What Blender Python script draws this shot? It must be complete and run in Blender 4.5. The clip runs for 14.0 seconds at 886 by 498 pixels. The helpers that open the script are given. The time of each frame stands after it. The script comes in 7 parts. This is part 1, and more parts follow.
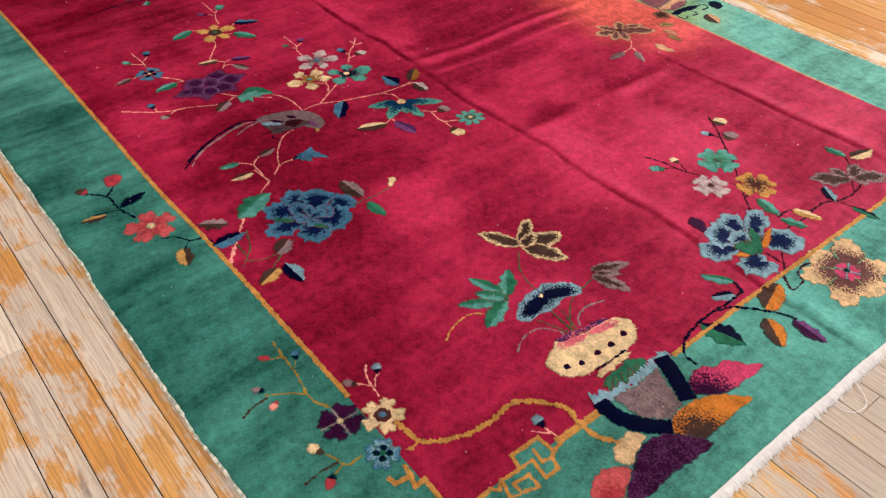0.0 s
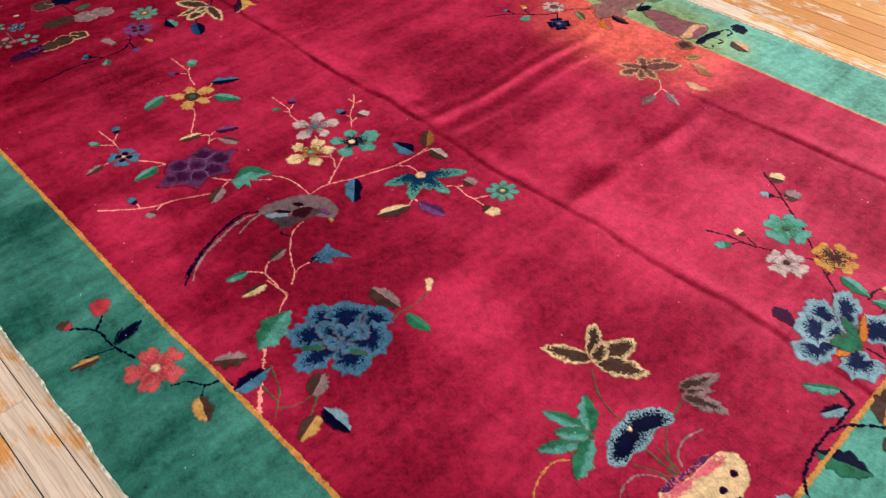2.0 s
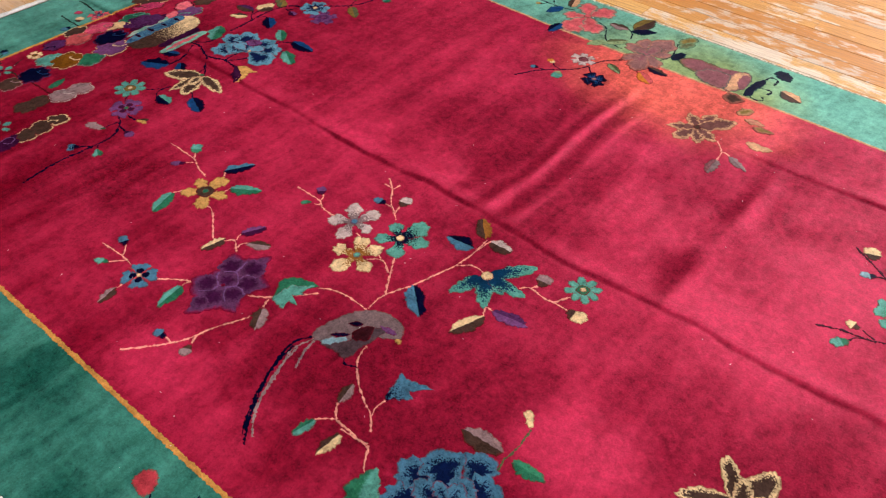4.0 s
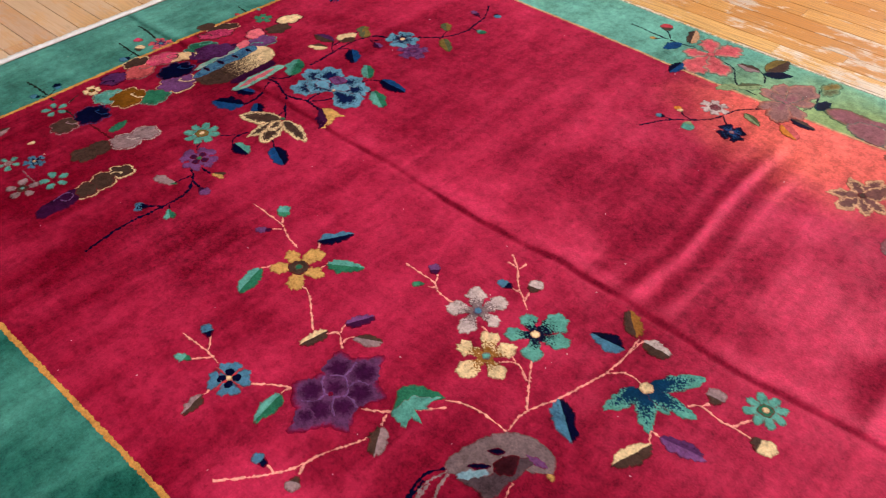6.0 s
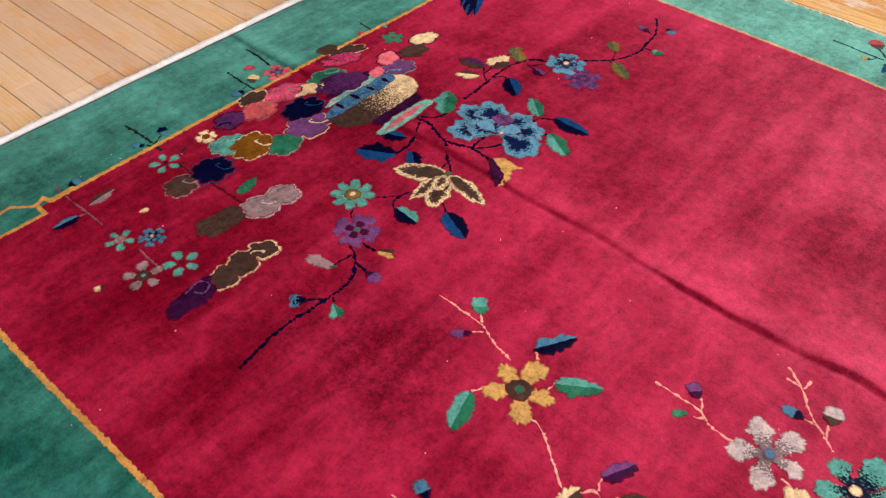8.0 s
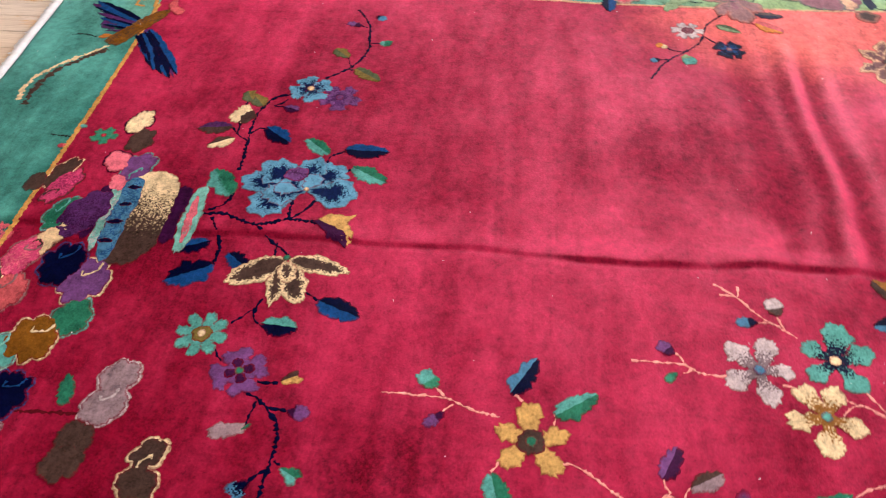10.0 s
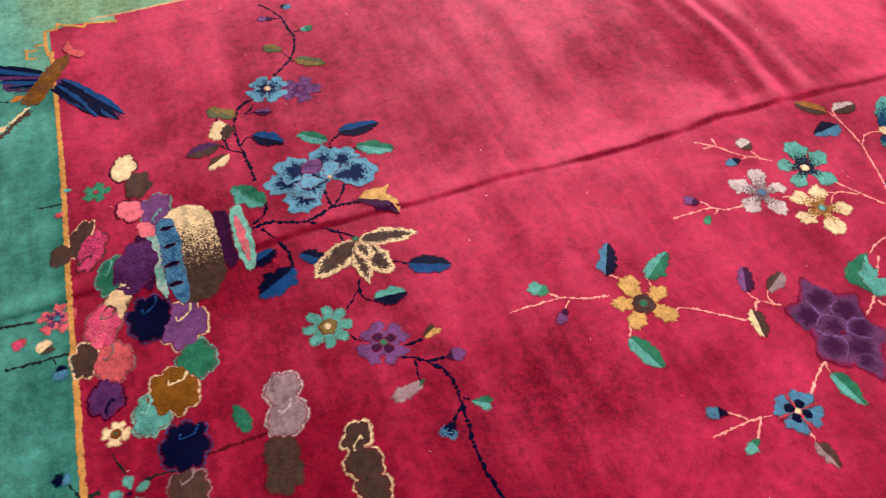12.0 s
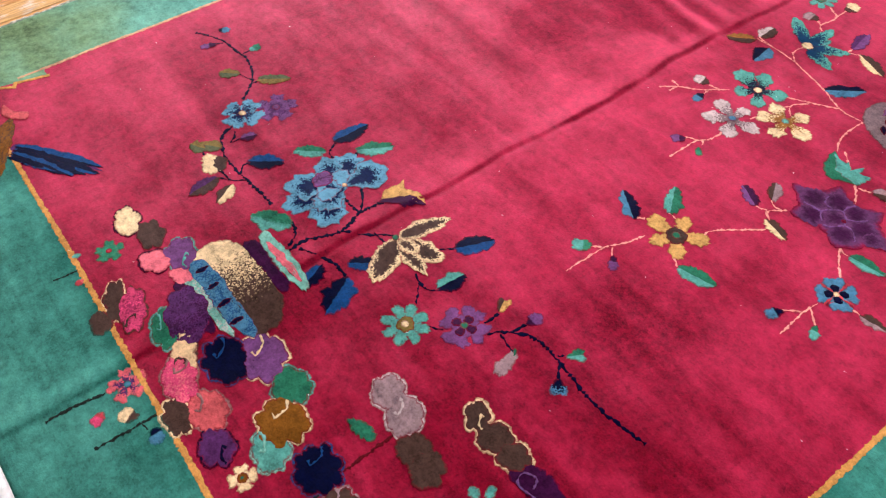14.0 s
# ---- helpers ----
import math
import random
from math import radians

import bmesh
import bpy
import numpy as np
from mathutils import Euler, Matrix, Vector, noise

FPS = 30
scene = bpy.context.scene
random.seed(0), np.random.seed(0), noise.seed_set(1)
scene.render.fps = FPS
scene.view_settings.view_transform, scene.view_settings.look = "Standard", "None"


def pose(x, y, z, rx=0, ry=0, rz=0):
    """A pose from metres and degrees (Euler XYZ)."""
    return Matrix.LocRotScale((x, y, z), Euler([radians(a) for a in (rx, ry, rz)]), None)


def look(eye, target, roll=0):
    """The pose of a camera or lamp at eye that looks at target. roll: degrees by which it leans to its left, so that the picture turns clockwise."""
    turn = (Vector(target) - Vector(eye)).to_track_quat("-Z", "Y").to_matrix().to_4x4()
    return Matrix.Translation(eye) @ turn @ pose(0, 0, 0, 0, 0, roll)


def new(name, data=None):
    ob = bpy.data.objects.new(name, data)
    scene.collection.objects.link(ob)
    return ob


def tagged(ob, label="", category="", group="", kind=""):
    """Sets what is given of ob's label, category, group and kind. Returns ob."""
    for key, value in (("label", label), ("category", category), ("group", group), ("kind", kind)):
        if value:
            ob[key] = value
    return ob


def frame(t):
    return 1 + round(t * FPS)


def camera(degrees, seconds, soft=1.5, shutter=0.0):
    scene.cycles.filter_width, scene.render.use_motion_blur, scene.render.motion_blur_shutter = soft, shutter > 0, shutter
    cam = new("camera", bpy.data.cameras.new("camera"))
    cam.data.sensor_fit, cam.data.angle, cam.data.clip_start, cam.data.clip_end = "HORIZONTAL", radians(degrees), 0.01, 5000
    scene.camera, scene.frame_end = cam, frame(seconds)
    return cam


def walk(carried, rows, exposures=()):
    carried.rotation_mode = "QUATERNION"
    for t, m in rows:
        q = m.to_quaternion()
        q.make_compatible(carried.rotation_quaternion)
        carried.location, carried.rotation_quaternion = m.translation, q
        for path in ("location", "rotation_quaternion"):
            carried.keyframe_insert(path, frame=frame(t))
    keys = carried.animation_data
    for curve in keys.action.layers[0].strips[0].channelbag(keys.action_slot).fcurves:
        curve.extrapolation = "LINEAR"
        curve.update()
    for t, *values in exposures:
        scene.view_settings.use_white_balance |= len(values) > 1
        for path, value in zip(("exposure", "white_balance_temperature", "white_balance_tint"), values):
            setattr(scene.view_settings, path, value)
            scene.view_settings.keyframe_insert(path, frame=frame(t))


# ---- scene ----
cam = camera(57.4, 14.0, soft=1.2, shutter=0.3)
PATH = [
    (0, (-0.046, -0.071, 1.452), (0.909, 1.085, 0.129), 0.9),
    (0.5, (-0.034, 0.06, 1.488), (0.923, 1.183, 0.137), 0.7),
    (1, (-0.005, 0.185, 1.493), (0.967, 1.276, 0.127), 0.6),
    (1.5, (0.077, 0.318, 1.495), (1.072, 1.383, 0.126), 0.5),
    (2, (0.075, 0.461, 1.506), (1.093, 1.499, 0.133), 0.3),
    (2.2, (0.045, 0.537, 1.516), (1.079, 1.562, 0.145), 0.4),
    (4.3, (0.129, 1.066, 1.518), (1.26, 1.986, 0.15), 0.9),
    (4.5, (0.128, 1.109, 1.518), (1.262, 2.029, 0.151), 0.9),
    (5, (0.119, 1.264, 1.499), (1.253, 2.185, 0.133), 1.0),
    (5.5, (0.172, 1.398, 1.461), (1.298, 2.328, 0.094), 1.3),
    (6, (0.244, 1.517, 1.434), (1.351, 2.46, 0.061), 1.5),
    (6.5, (0.267, 1.677, 1.392), (1.347, 2.636, 0.008), 1.7),
    (7, (0.273, 1.883, 1.371), (1.323, 2.86, -0.024), 1.4),
    (7.2, (0.279, 1.96, 1.359), (1.322, 2.938, -0.04), 1.3),
    (9.3, (0.384, 2.628, 1.236), (1.678, 3.123, -0.206), 0.0),
    (9.5, (0.391, 2.677, 1.241), (1.726, 3.053, -0.2), -0.0),
    (10, (0.36, 2.798, 1.265), (1.732, 2.938, -0.184), -0.7),
    (10.5, (0.257, 2.989, 1.307), (1.606, 2.947, -0.169), -1.5),
    (11, (0.235, 3.145, 1.326), (1.545, 2.977, -0.175), -1.9),
    (11.5, (0.269, 3.289, 1.332), (1.534, 2.99, -0.188), -1.9),
    (12, (0.282, 3.452, 1.415), (1.497, 3.039, -0.119), -1.7),
    (12.5, (0.205, 3.669, 1.481), (1.377, 3.157, -0.057), -1.6),
    (13, (0.238, 3.799, 1.46), (1.361, 3.195, -0.081), -1.3),
    (13.5, (0.372, 3.83, 1.427), (1.446, 3.155, -0.119), -1.2),
    (14, (0.449, 3.89, 1.459), (1.466, 3.137, -0.09), -0.8),
]
walk(cam, [(t, look(eye, target, roll)) for t, eye, target, roll in PATH],
     [(0, -0.59, 6350, 10), (2.5, -0.45, 6300, 10), (5, -0.42, 6300, 10), (7.5, -0.22, 6250, 10), (10.0, -0.09, 6000, 11),
      (12.5, 0.03, 6150, 10), (14, 0.03, 5800, 11)])

# ---- light ----
world = bpy.data.worlds.new("world")
scene.world = world
world.use_nodes = True
wn = world.node_tree
sky = wn.nodes.new("ShaderNodeTexSky")
sky.sky_type, sky.sun_disc, sky.sun_elevation, sky.sun_rotation = "NISHITA", False, radians(38), radians(90)
wn.links.new(sky.outputs[0], wn.nodes["Background"].inputs[0])
wn.nodes["Background"].inputs[1].default_value = 0.12
scene.view_settings.exposure = 0.0

ROOM_X0, ROOM_X1, ROOM_Y0, ROOM_Y1, ROOM_Z = -4.6, 7.6, -5.6, 7.2, 3.7
FLOOR = -0.0085
EAST = [(-4.6, -2.8), (-2.1, -0.3), (0.4, 2.2)]          # window stretches of the long walls, in y
# west openings are unseen, added to let fill light onto the darker side
WEST_FILL = [(-0.6, 1.3), (1.7, 3.6), (4.0, 5.9)]
SILL, HEAD = 1.2, 3.5
DAY_EAST, FILL_WEST = (380, 325, 160), (150, 85, 24)


def unseen_window_lamp(x, y0, y1, turn, power):
    lamp = bpy.data.lights.new("window_light", "AREA")
    lamp.shape, lamp.size, lamp.size_y = "RECTANGLE", HEAD - SILL - 0.1, y1 - y0 - 0.1
    lamp.energy, lamp.color = power, (1.0, 0.97, 0.995)
    ob = new("window_light", lamp)
    ob.matrix_world = pose(x, (y0 + y1) / 2, (SILL + HEAD) / 2, 0, turn, 0)
    return ob


for (a, b), power in zip(EAST, DAY_EAST):
    unseen_window_lamp(ROOM_X1 + 0.10, a, b, 90, power)
# added fill lamps; no west window is known
for (a, b), power in zip(WEST_FILL, FILL_WEST):
    unseen_window_lamp(ROOM_X0 - 0.10, a, b, -90, power)


# ---- colours of the dyes ----
def dye(r, g, b):
    """A dye from 0-255 values, made linear."""
    return tuple((v / 255 / 12.92) if v < 11 else ((v / 255 + 0.055) / 1.055) ** 2.4 for v in (r, g, b))


RED, BORDER = dye(118, 4, 30), dye(24, 96, 82)
CREAM, WHITE, YELLOW, GOLD, GOLDB = dye(232, 202, 154), dye(198, 178, 174), dye(202, 156, 88), dye(200, 144, 74), dye(150, 100, 44)
ORANGE, OCHRE, OCHREB, SAND = dye(206, 124, 48), dye(160, 130, 58), dye(122, 76, 22), dye(208, 160, 122)
WHEAT, SLATE, UMBER = dye(224, 188, 140), dye(122, 102, 104), dye(112, 72, 68)
SALMON, CORAL, CORAL2, PINK, PINK2 = dye(242, 158, 144), dye(178, 60, 70), dye(200, 88, 90), dye(206, 68, 108), dye(226, 110, 122)
NAVY, INK, PETROL, DEEPBLUE, BLUE, BLUE2, PALEBLUE = dye(5, 8, 40), dye(12, 26, 66), dye(12, 52, 84), dye(24, 66, 116), dye(74, 122, 150), dye(98, 150, 174), dye(132, 168, 180)
TEAL, TEAL2, GREEN, GREEN2, MOSS, OLIVE = dye(90, 158, 144), dye(126, 184, 166), dye(44, 110, 82), dye(56, 130, 98), dye(86, 92, 62), dye(124, 104, 52)
AUBERGINE, ROSEMIST = dye(94, 52, 90), dye(176, 150, 132)
LAVENDER, WINE, SAGE, DUSTY, BLUSH, ROSE = dye(112, 74, 122), dye(126, 28, 72), dye(134, 156, 112), dye(142, 100, 98), dye(186, 120, 100), dye(208, 92, 100)
PLUM, VIOLET, VIOLET2, MAUVE = dye(58, 16, 54), dye(112, 66, 116), dye(82, 40, 88), dye(136, 84, 92)
GREY, BROWN, MAROON, DARKSTEM, BLACKSTEM = dye(150, 124, 126), dye(74, 54, 46), dye(88, 16, 26), dye(60, 16, 36), dye(34, 40, 36)


X0, X1, Y0, Y1 = 0.212, 2.918, 0.268, 4.185            # outer edge of the rug's pile
FX0, FX1, FY0, FY1 = 0.516, 2.632, 0.565, 3.884        # its inner red field


# ---- materials ----
def nodes_of(name):
    mat = bpy.data.materials.new(name)
    mat.use_nodes = True
    return mat, mat.node_tree, mat.node_tree.nodes["Principled BSDF"]


class Graph:
    """Helpers for building a node tree."""

    def __init__(self, tree):
        self.tree = tree

    def put(self, socket, value):
        if hasattr(value, "is_output"):
            self.tree.links.new(value, socket)
        elif value is not None:
            socket.default_value = value

    def math(self, op, a, b=None, clamp=False):
        n = self.tree.nodes.new("ShaderNodeMath")
        n.operation, n.use_clamp = op, clamp
        self.put(n.inputs[0], a), self.put(n.inputs[1], b)
        return n.outputs[0]

    def vec(self, op, a, b=None):
        n = self.tree.nodes.new("ShaderNodeVectorMath")
        n.operation = op
        self.put(n.inputs[0], a), self.put(n.inputs[1], b)
        return n.outputs["Value"] if op in ("LENGTH", "DISTANCE") else n.outputs[0]

    def noise(self, vector, scale, detail=3.0, rough=0.55, swirl=0.0):
        n = self.tree.nodes.new("ShaderNodeTexNoise")
        self.put(n.inputs["Vector"], vector)
        n.inputs["Scale"].default_value, n.inputs["Detail"].default_value, n.inputs["Roughness"].default_value = scale, detail, rough
        n.inputs["Distortion"].default_value = swirl
        return n.outputs["Fac"]

    def ramp(self, value, lo, hi, to_lo=0.0, to_hi=1.0):
        n = self.tree.nodes.new("ShaderNodeMapRange")
        n.interpolation_type = "SMOOTHSTEP"
        self.put(n.inputs["Value"], value)
        for key, v in (("From Min", lo), ("From Max", hi), ("To Min", to_lo), ("To Max", to_hi)):
            n.inputs[key].default_value = v
        return n.outputs[0]

    def mix(self, factor, a, b, blend="MIX"):
        n = self.tree.nodes.new("ShaderNodeMix")
        n.data_type, n.blend_type = "RGBA", blend
        self.put(n.inputs["Factor"], factor)
        for socket, v in ((n.inputs["A"], a), (n.inputs["B"], b)):
            self.put([s for s in n.inputs if s.name == socket.name and s.type == "RGBA"][0], (*v, 1.0) if isinstance(v, tuple) else v)
        return [s for s in n.outputs if s.type == "RGBA"][0]

    def coords(self, which="Object"):
        return self.tree.nodes.new("ShaderNodeTexCoord").outputs[which]

    def scaled(self, vector, sx, sy, sz):
        return self.vec("MULTIPLY", vector, (sx, sy, sz))

    def attribute(self, name):
        n = self.tree.nodes.new("ShaderNodeAttribute")
        n.attribute_name = name
        return n.outputs["Vector"]

    def single(self, name):
        n = self.tree.nodes.new("ShaderNodeAttribute")
        n.attribute_name = name
        return n.outputs["Fac"]

    def bump(self, height, strength, distance, normal=None):
        n = self.tree.nodes.new("ShaderNodeBump")
        self.put(n.inputs["Height"], height)
        self.put(n.inputs["Normal"], normal)
        n.inputs["Strength"].default_value, n.inputs["Distance"].default_value = strength, distance
        return n.outputs[0]


def knots(g, pos, size=0.003):
    """A random value for each knot of the pile."""
    n = g.tree.nodes.new("ShaderNodeTexWhiteNoise")
    n.noise_dimensions = "2D"
    g.put(n.inputs["Vector"], g.vec("SNAP", pos, (size, size, size)))
    return n.outputs["Value"]


def nap_light_spot(g, pos, x, y, radius, amount):
    """A patch made lighter (positive) or darker: stroked nap, and local light and shade painted the same way."""
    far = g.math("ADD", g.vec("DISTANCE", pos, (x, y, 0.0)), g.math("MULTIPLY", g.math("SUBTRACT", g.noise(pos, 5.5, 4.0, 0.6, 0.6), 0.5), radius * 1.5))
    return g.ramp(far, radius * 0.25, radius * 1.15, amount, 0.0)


# x, y, radius, amount: stroked nap, plus local light and shade painted in
NAP_LIGHT = [(0.63, 2.30, 0.13, 0.40), (1.06, 1.40, 0.17, 0.26), (1.84, 1.67, 0.22, 0.22), (1.66, 1.38, 0.12, 0.28), (1.22, 2.44, 0.50, 0.17), (0.75, 2.80, 0.30, 0.03),
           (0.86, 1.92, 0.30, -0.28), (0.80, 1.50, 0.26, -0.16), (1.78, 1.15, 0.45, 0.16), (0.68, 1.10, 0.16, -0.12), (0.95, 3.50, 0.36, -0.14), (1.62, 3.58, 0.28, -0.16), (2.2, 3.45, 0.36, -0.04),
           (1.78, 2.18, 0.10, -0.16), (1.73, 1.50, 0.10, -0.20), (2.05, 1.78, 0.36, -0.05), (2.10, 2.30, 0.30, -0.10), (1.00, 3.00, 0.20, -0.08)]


NAP = {}


def nap_group():
    """The lie of the nap, shared by every dye: how far it is bent (with painted light and fold shade), its grain, and
    the way it stands.
    """
    if NAP:
        return NAP["tree"]
    tree = NAP["tree"] = bpy.data.node_groups.new("nap", "ShaderNodeTree")
    for key, kind in (("Bent", "NodeSocketFloat"), ("Grain", "NodeSocketFloat"), ("Normal", "NodeSocketVector")):
        tree.interface.new_socket(key, in_out="OUTPUT", socket_type=kind)
    tree.interface.new_socket("South", in_out="INPUT", socket_type="NodeSocketFloat")
    g = Graph(tree)
    pos = g.coords()
    given = tree.nodes.new("NodeGroupInput").outputs[0]
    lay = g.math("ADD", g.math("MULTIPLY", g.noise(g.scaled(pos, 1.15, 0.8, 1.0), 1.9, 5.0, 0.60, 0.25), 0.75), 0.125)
    for spot in NAP_LIGHT:
        lay = g.math("ADD", lay, nap_light_spot(g, pos, *spot))
    # lit and shaded fold slopes, painted as a shift of the lay
    lay = g.math("ADD", lay, g.single("fold_shade"))
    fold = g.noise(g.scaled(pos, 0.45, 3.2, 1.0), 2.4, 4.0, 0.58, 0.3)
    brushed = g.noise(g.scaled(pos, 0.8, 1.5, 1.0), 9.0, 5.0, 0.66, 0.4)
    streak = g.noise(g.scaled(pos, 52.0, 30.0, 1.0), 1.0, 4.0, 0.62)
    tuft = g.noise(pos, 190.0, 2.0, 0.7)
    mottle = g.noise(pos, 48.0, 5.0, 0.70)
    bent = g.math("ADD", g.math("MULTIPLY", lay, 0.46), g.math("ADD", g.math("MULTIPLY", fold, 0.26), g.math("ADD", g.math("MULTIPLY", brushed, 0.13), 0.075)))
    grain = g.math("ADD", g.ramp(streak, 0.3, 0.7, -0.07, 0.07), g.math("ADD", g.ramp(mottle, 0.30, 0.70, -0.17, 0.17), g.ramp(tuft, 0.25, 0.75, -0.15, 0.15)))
    rows = g.noise(g.scaled(pos, 0.9, 34.0, 1.0), 1.0, 3.0, 0.6, 0.15)          # knot rows and columns that have parted a little
    columns = g.noise(g.scaled(pos, 30.0, 0.7, 1.0), 1.0, 3.0, 0.6, 0.15)
    parted = g.math("ADD", g.ramp(rows, 0.58, 0.70, 0.0, -0.13), g.ramp(columns, 0.60, 0.72, 0.0, -0.11))
    grain = g.math("ADD", grain, g.math("ADD", g.math("ADD", parted, g.ramp(g.noise(pos, 21.0, 5.0, 0.72, 0.3), 0.36, 0.64, -0.13, 0.11)), g.ramp(g.noise(pos, 110.0, 3.0, 0.7), 0.58, 0.70, 0.0, -0.26)))
    lean = tree.nodes.new("ShaderNodeCombineXYZ")
    g.put(lean.inputs[0], g.math("ADD", g.math("MULTIPLY", g.math("SUBTRACT", lay, 0.5), 0.60), g.math("MULTIPLY", g.math("SUBTRACT", brushed, 0.5), 0.28)))
    g.put(lean.inputs[1], g.math("ADD", g.math("MULTIPLY", g.math("SUBTRACT", fold, 0.5), 0.40), given))
    standing = tree.nodes.new("ShaderNodeNewGeometry").outputs["Normal"]
    nap = g.vec("NORMALIZE", g.vec("ADD", standing, lean.outputs[0]))
    lift = g.math("ADD", g.math("MULTIPLY", tuft, 0.5), g.math("ADD", g.math("MULTIPLY", streak, 0.5), g.math("MULTIPLY", brushed, 0.8)))
    out = tree.nodes.new("NodeGroupOutput")
    for socket, value in zip(out.inputs, (bent, grain, g.bump(lift, 0.32, 0.005, nap))):
        g.put(socket, value)
    return tree


def pile(g, bsdf, colour, sheen=0.55, depth=1.0, gloss=0.06, bright=None, sheen_colour=None, south=-0.30, tone=1.0):
    """Wool pile: the nap leans south, more or less so in brushed patches, whose light, shade and sheen are also put
    into the base colour; streaks, knot grain, sheen.
    """
    lie = g.tree.nodes.new("ShaderNodeGroup")
    lie.node_tree = nap_group()
    lie.inputs[0].default_value = south
    bent, grain, stand = lie.outputs
    # shade and pale sheen of the bent nap, painted into the base colour
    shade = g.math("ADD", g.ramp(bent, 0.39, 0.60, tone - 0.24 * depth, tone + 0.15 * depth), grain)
    pale = g.mix(g.ramp(bent, 0.40, 0.66, 0.02, 0.50), colour, sheen_colour) if bright else colour
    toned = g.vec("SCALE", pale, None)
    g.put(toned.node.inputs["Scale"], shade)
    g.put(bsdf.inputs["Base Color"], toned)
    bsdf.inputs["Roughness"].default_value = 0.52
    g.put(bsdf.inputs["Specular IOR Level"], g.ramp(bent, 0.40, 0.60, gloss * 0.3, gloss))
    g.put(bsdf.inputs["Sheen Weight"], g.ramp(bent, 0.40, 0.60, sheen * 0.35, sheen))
    bsdf.inputs["Sheen Roughness"].default_value = 0.40
    if bright:
        glow = tuple(min(1.0, 0.10 + 0.90 * v / max(bright)) for v in bright) + (1.0,)
        g.put(bsdf.inputs["Specular Tint"], glow)
        g.put(bsdf.inputs["Sheen Tint"], glow)
    else:
        g.put(bsdf.inputs["Specular Tint"], g.mix(0.75, (1.0, 1.0, 1.0), colour))
        g.put(bsdf.inputs["Sheen Tint"], g.mix(0.30, colour, (1.0, 0.70, 0.76)))
    g.put(bsdf.inputs["Normal"], stand)


DYES = {}


def woven(mode, a, b):
    """The pile of a motif in two dyes. The weave attribute holds: along (0 to 1), across (-1 to 1), metres from the edge."""
    key = (mode, a, b)
    if key in DYES:
        return DYES[key]
    mat, tree, bsdf = nodes_of("woven_" + mode)
    g = Graph(tree)
    pos = g.coords()
    n = tree.nodes.new("ShaderNodeSeparateXYZ")
    g.put(n.inputs[0], g.attribute("weave"))
    along, across, edge = n.outputs
    speck = g.math("SUBTRACT", knots(g, pos), 0.5)
    wave = g.math("SUBTRACT", g.noise(pos, 60.0), 0.5)
    if mode == "plain":
        f = None
    elif mode == "split":
        f = g.ramp(g.math("ADD", across, g.math("MULTIPLY", wave, 0.35)), -0.04, 0.04)
    elif mode == "pair":
        f = g.ramp(g.math("ADD", along, g.math("MULTIPLY", wave, 0.2)), 0.36, 0.44)
    elif mode == "radial":
        f = g.ramp(g.math("ADD", g.math("ADD", along, g.math("MULTIPLY", speck, 0.42)), g.math("MULTIPLY", wave, 0.4)), 0.5, 0.6)
    elif mode == "core":
        f = g.ramp(g.math("ADD", g.math("ADD", along, g.math("MULTIPLY", speck, 0.42)), g.math("MULTIPLY", wave, 0.2)), 0.32, 0.50)
    elif mode == "grade":
        f = g.ramp(g.math("ADD", g.math("ADD", along, g.math("MULTIPLY", speck, 0.45)), g.math("MULTIPLY", wave, 0.15)), 0.36, 0.64)
    elif mode == "base2tip":
        f = g.ramp(g.math("ADD", g.math("ADD", along, g.math("MULTIPLY", speck, 0.5)), g.math("MULTIPLY", g.math("ABSOLUTE", across), 0.30)), 0.62, 0.78)
    elif mode == "stipplebase":
        f = g.ramp(g.math("ADD", along, g.math("MULTIPLY", speck, 0.30)), 0.54, 0.62)
    elif mode == "outlined":
        reach = g.math("MULTIPLY", g.math("MULTIPLY", g.math("ADD", speck, 0.5), g.math("ADD", along, 0.05)), 0.024)
        f = g.ramp(g.math("SUBTRACT", g.math("ADD", edge, g.math("MULTIPLY", wave, 0.004)), reach), 0.0010, 0.0090, 1.0, 0.0)
    elif mode == "rimmed":                                # dark heart, stippled out to a pale rim that widens to the tip
        reach = g.math("MULTIPLY", g.math("ADD", g.math("MULTIPLY", speck, 0.8), 0.62), g.math("MULTIPLY", g.math("POWER", g.math("ABSOLUTE", along), 1.6), 0.056))
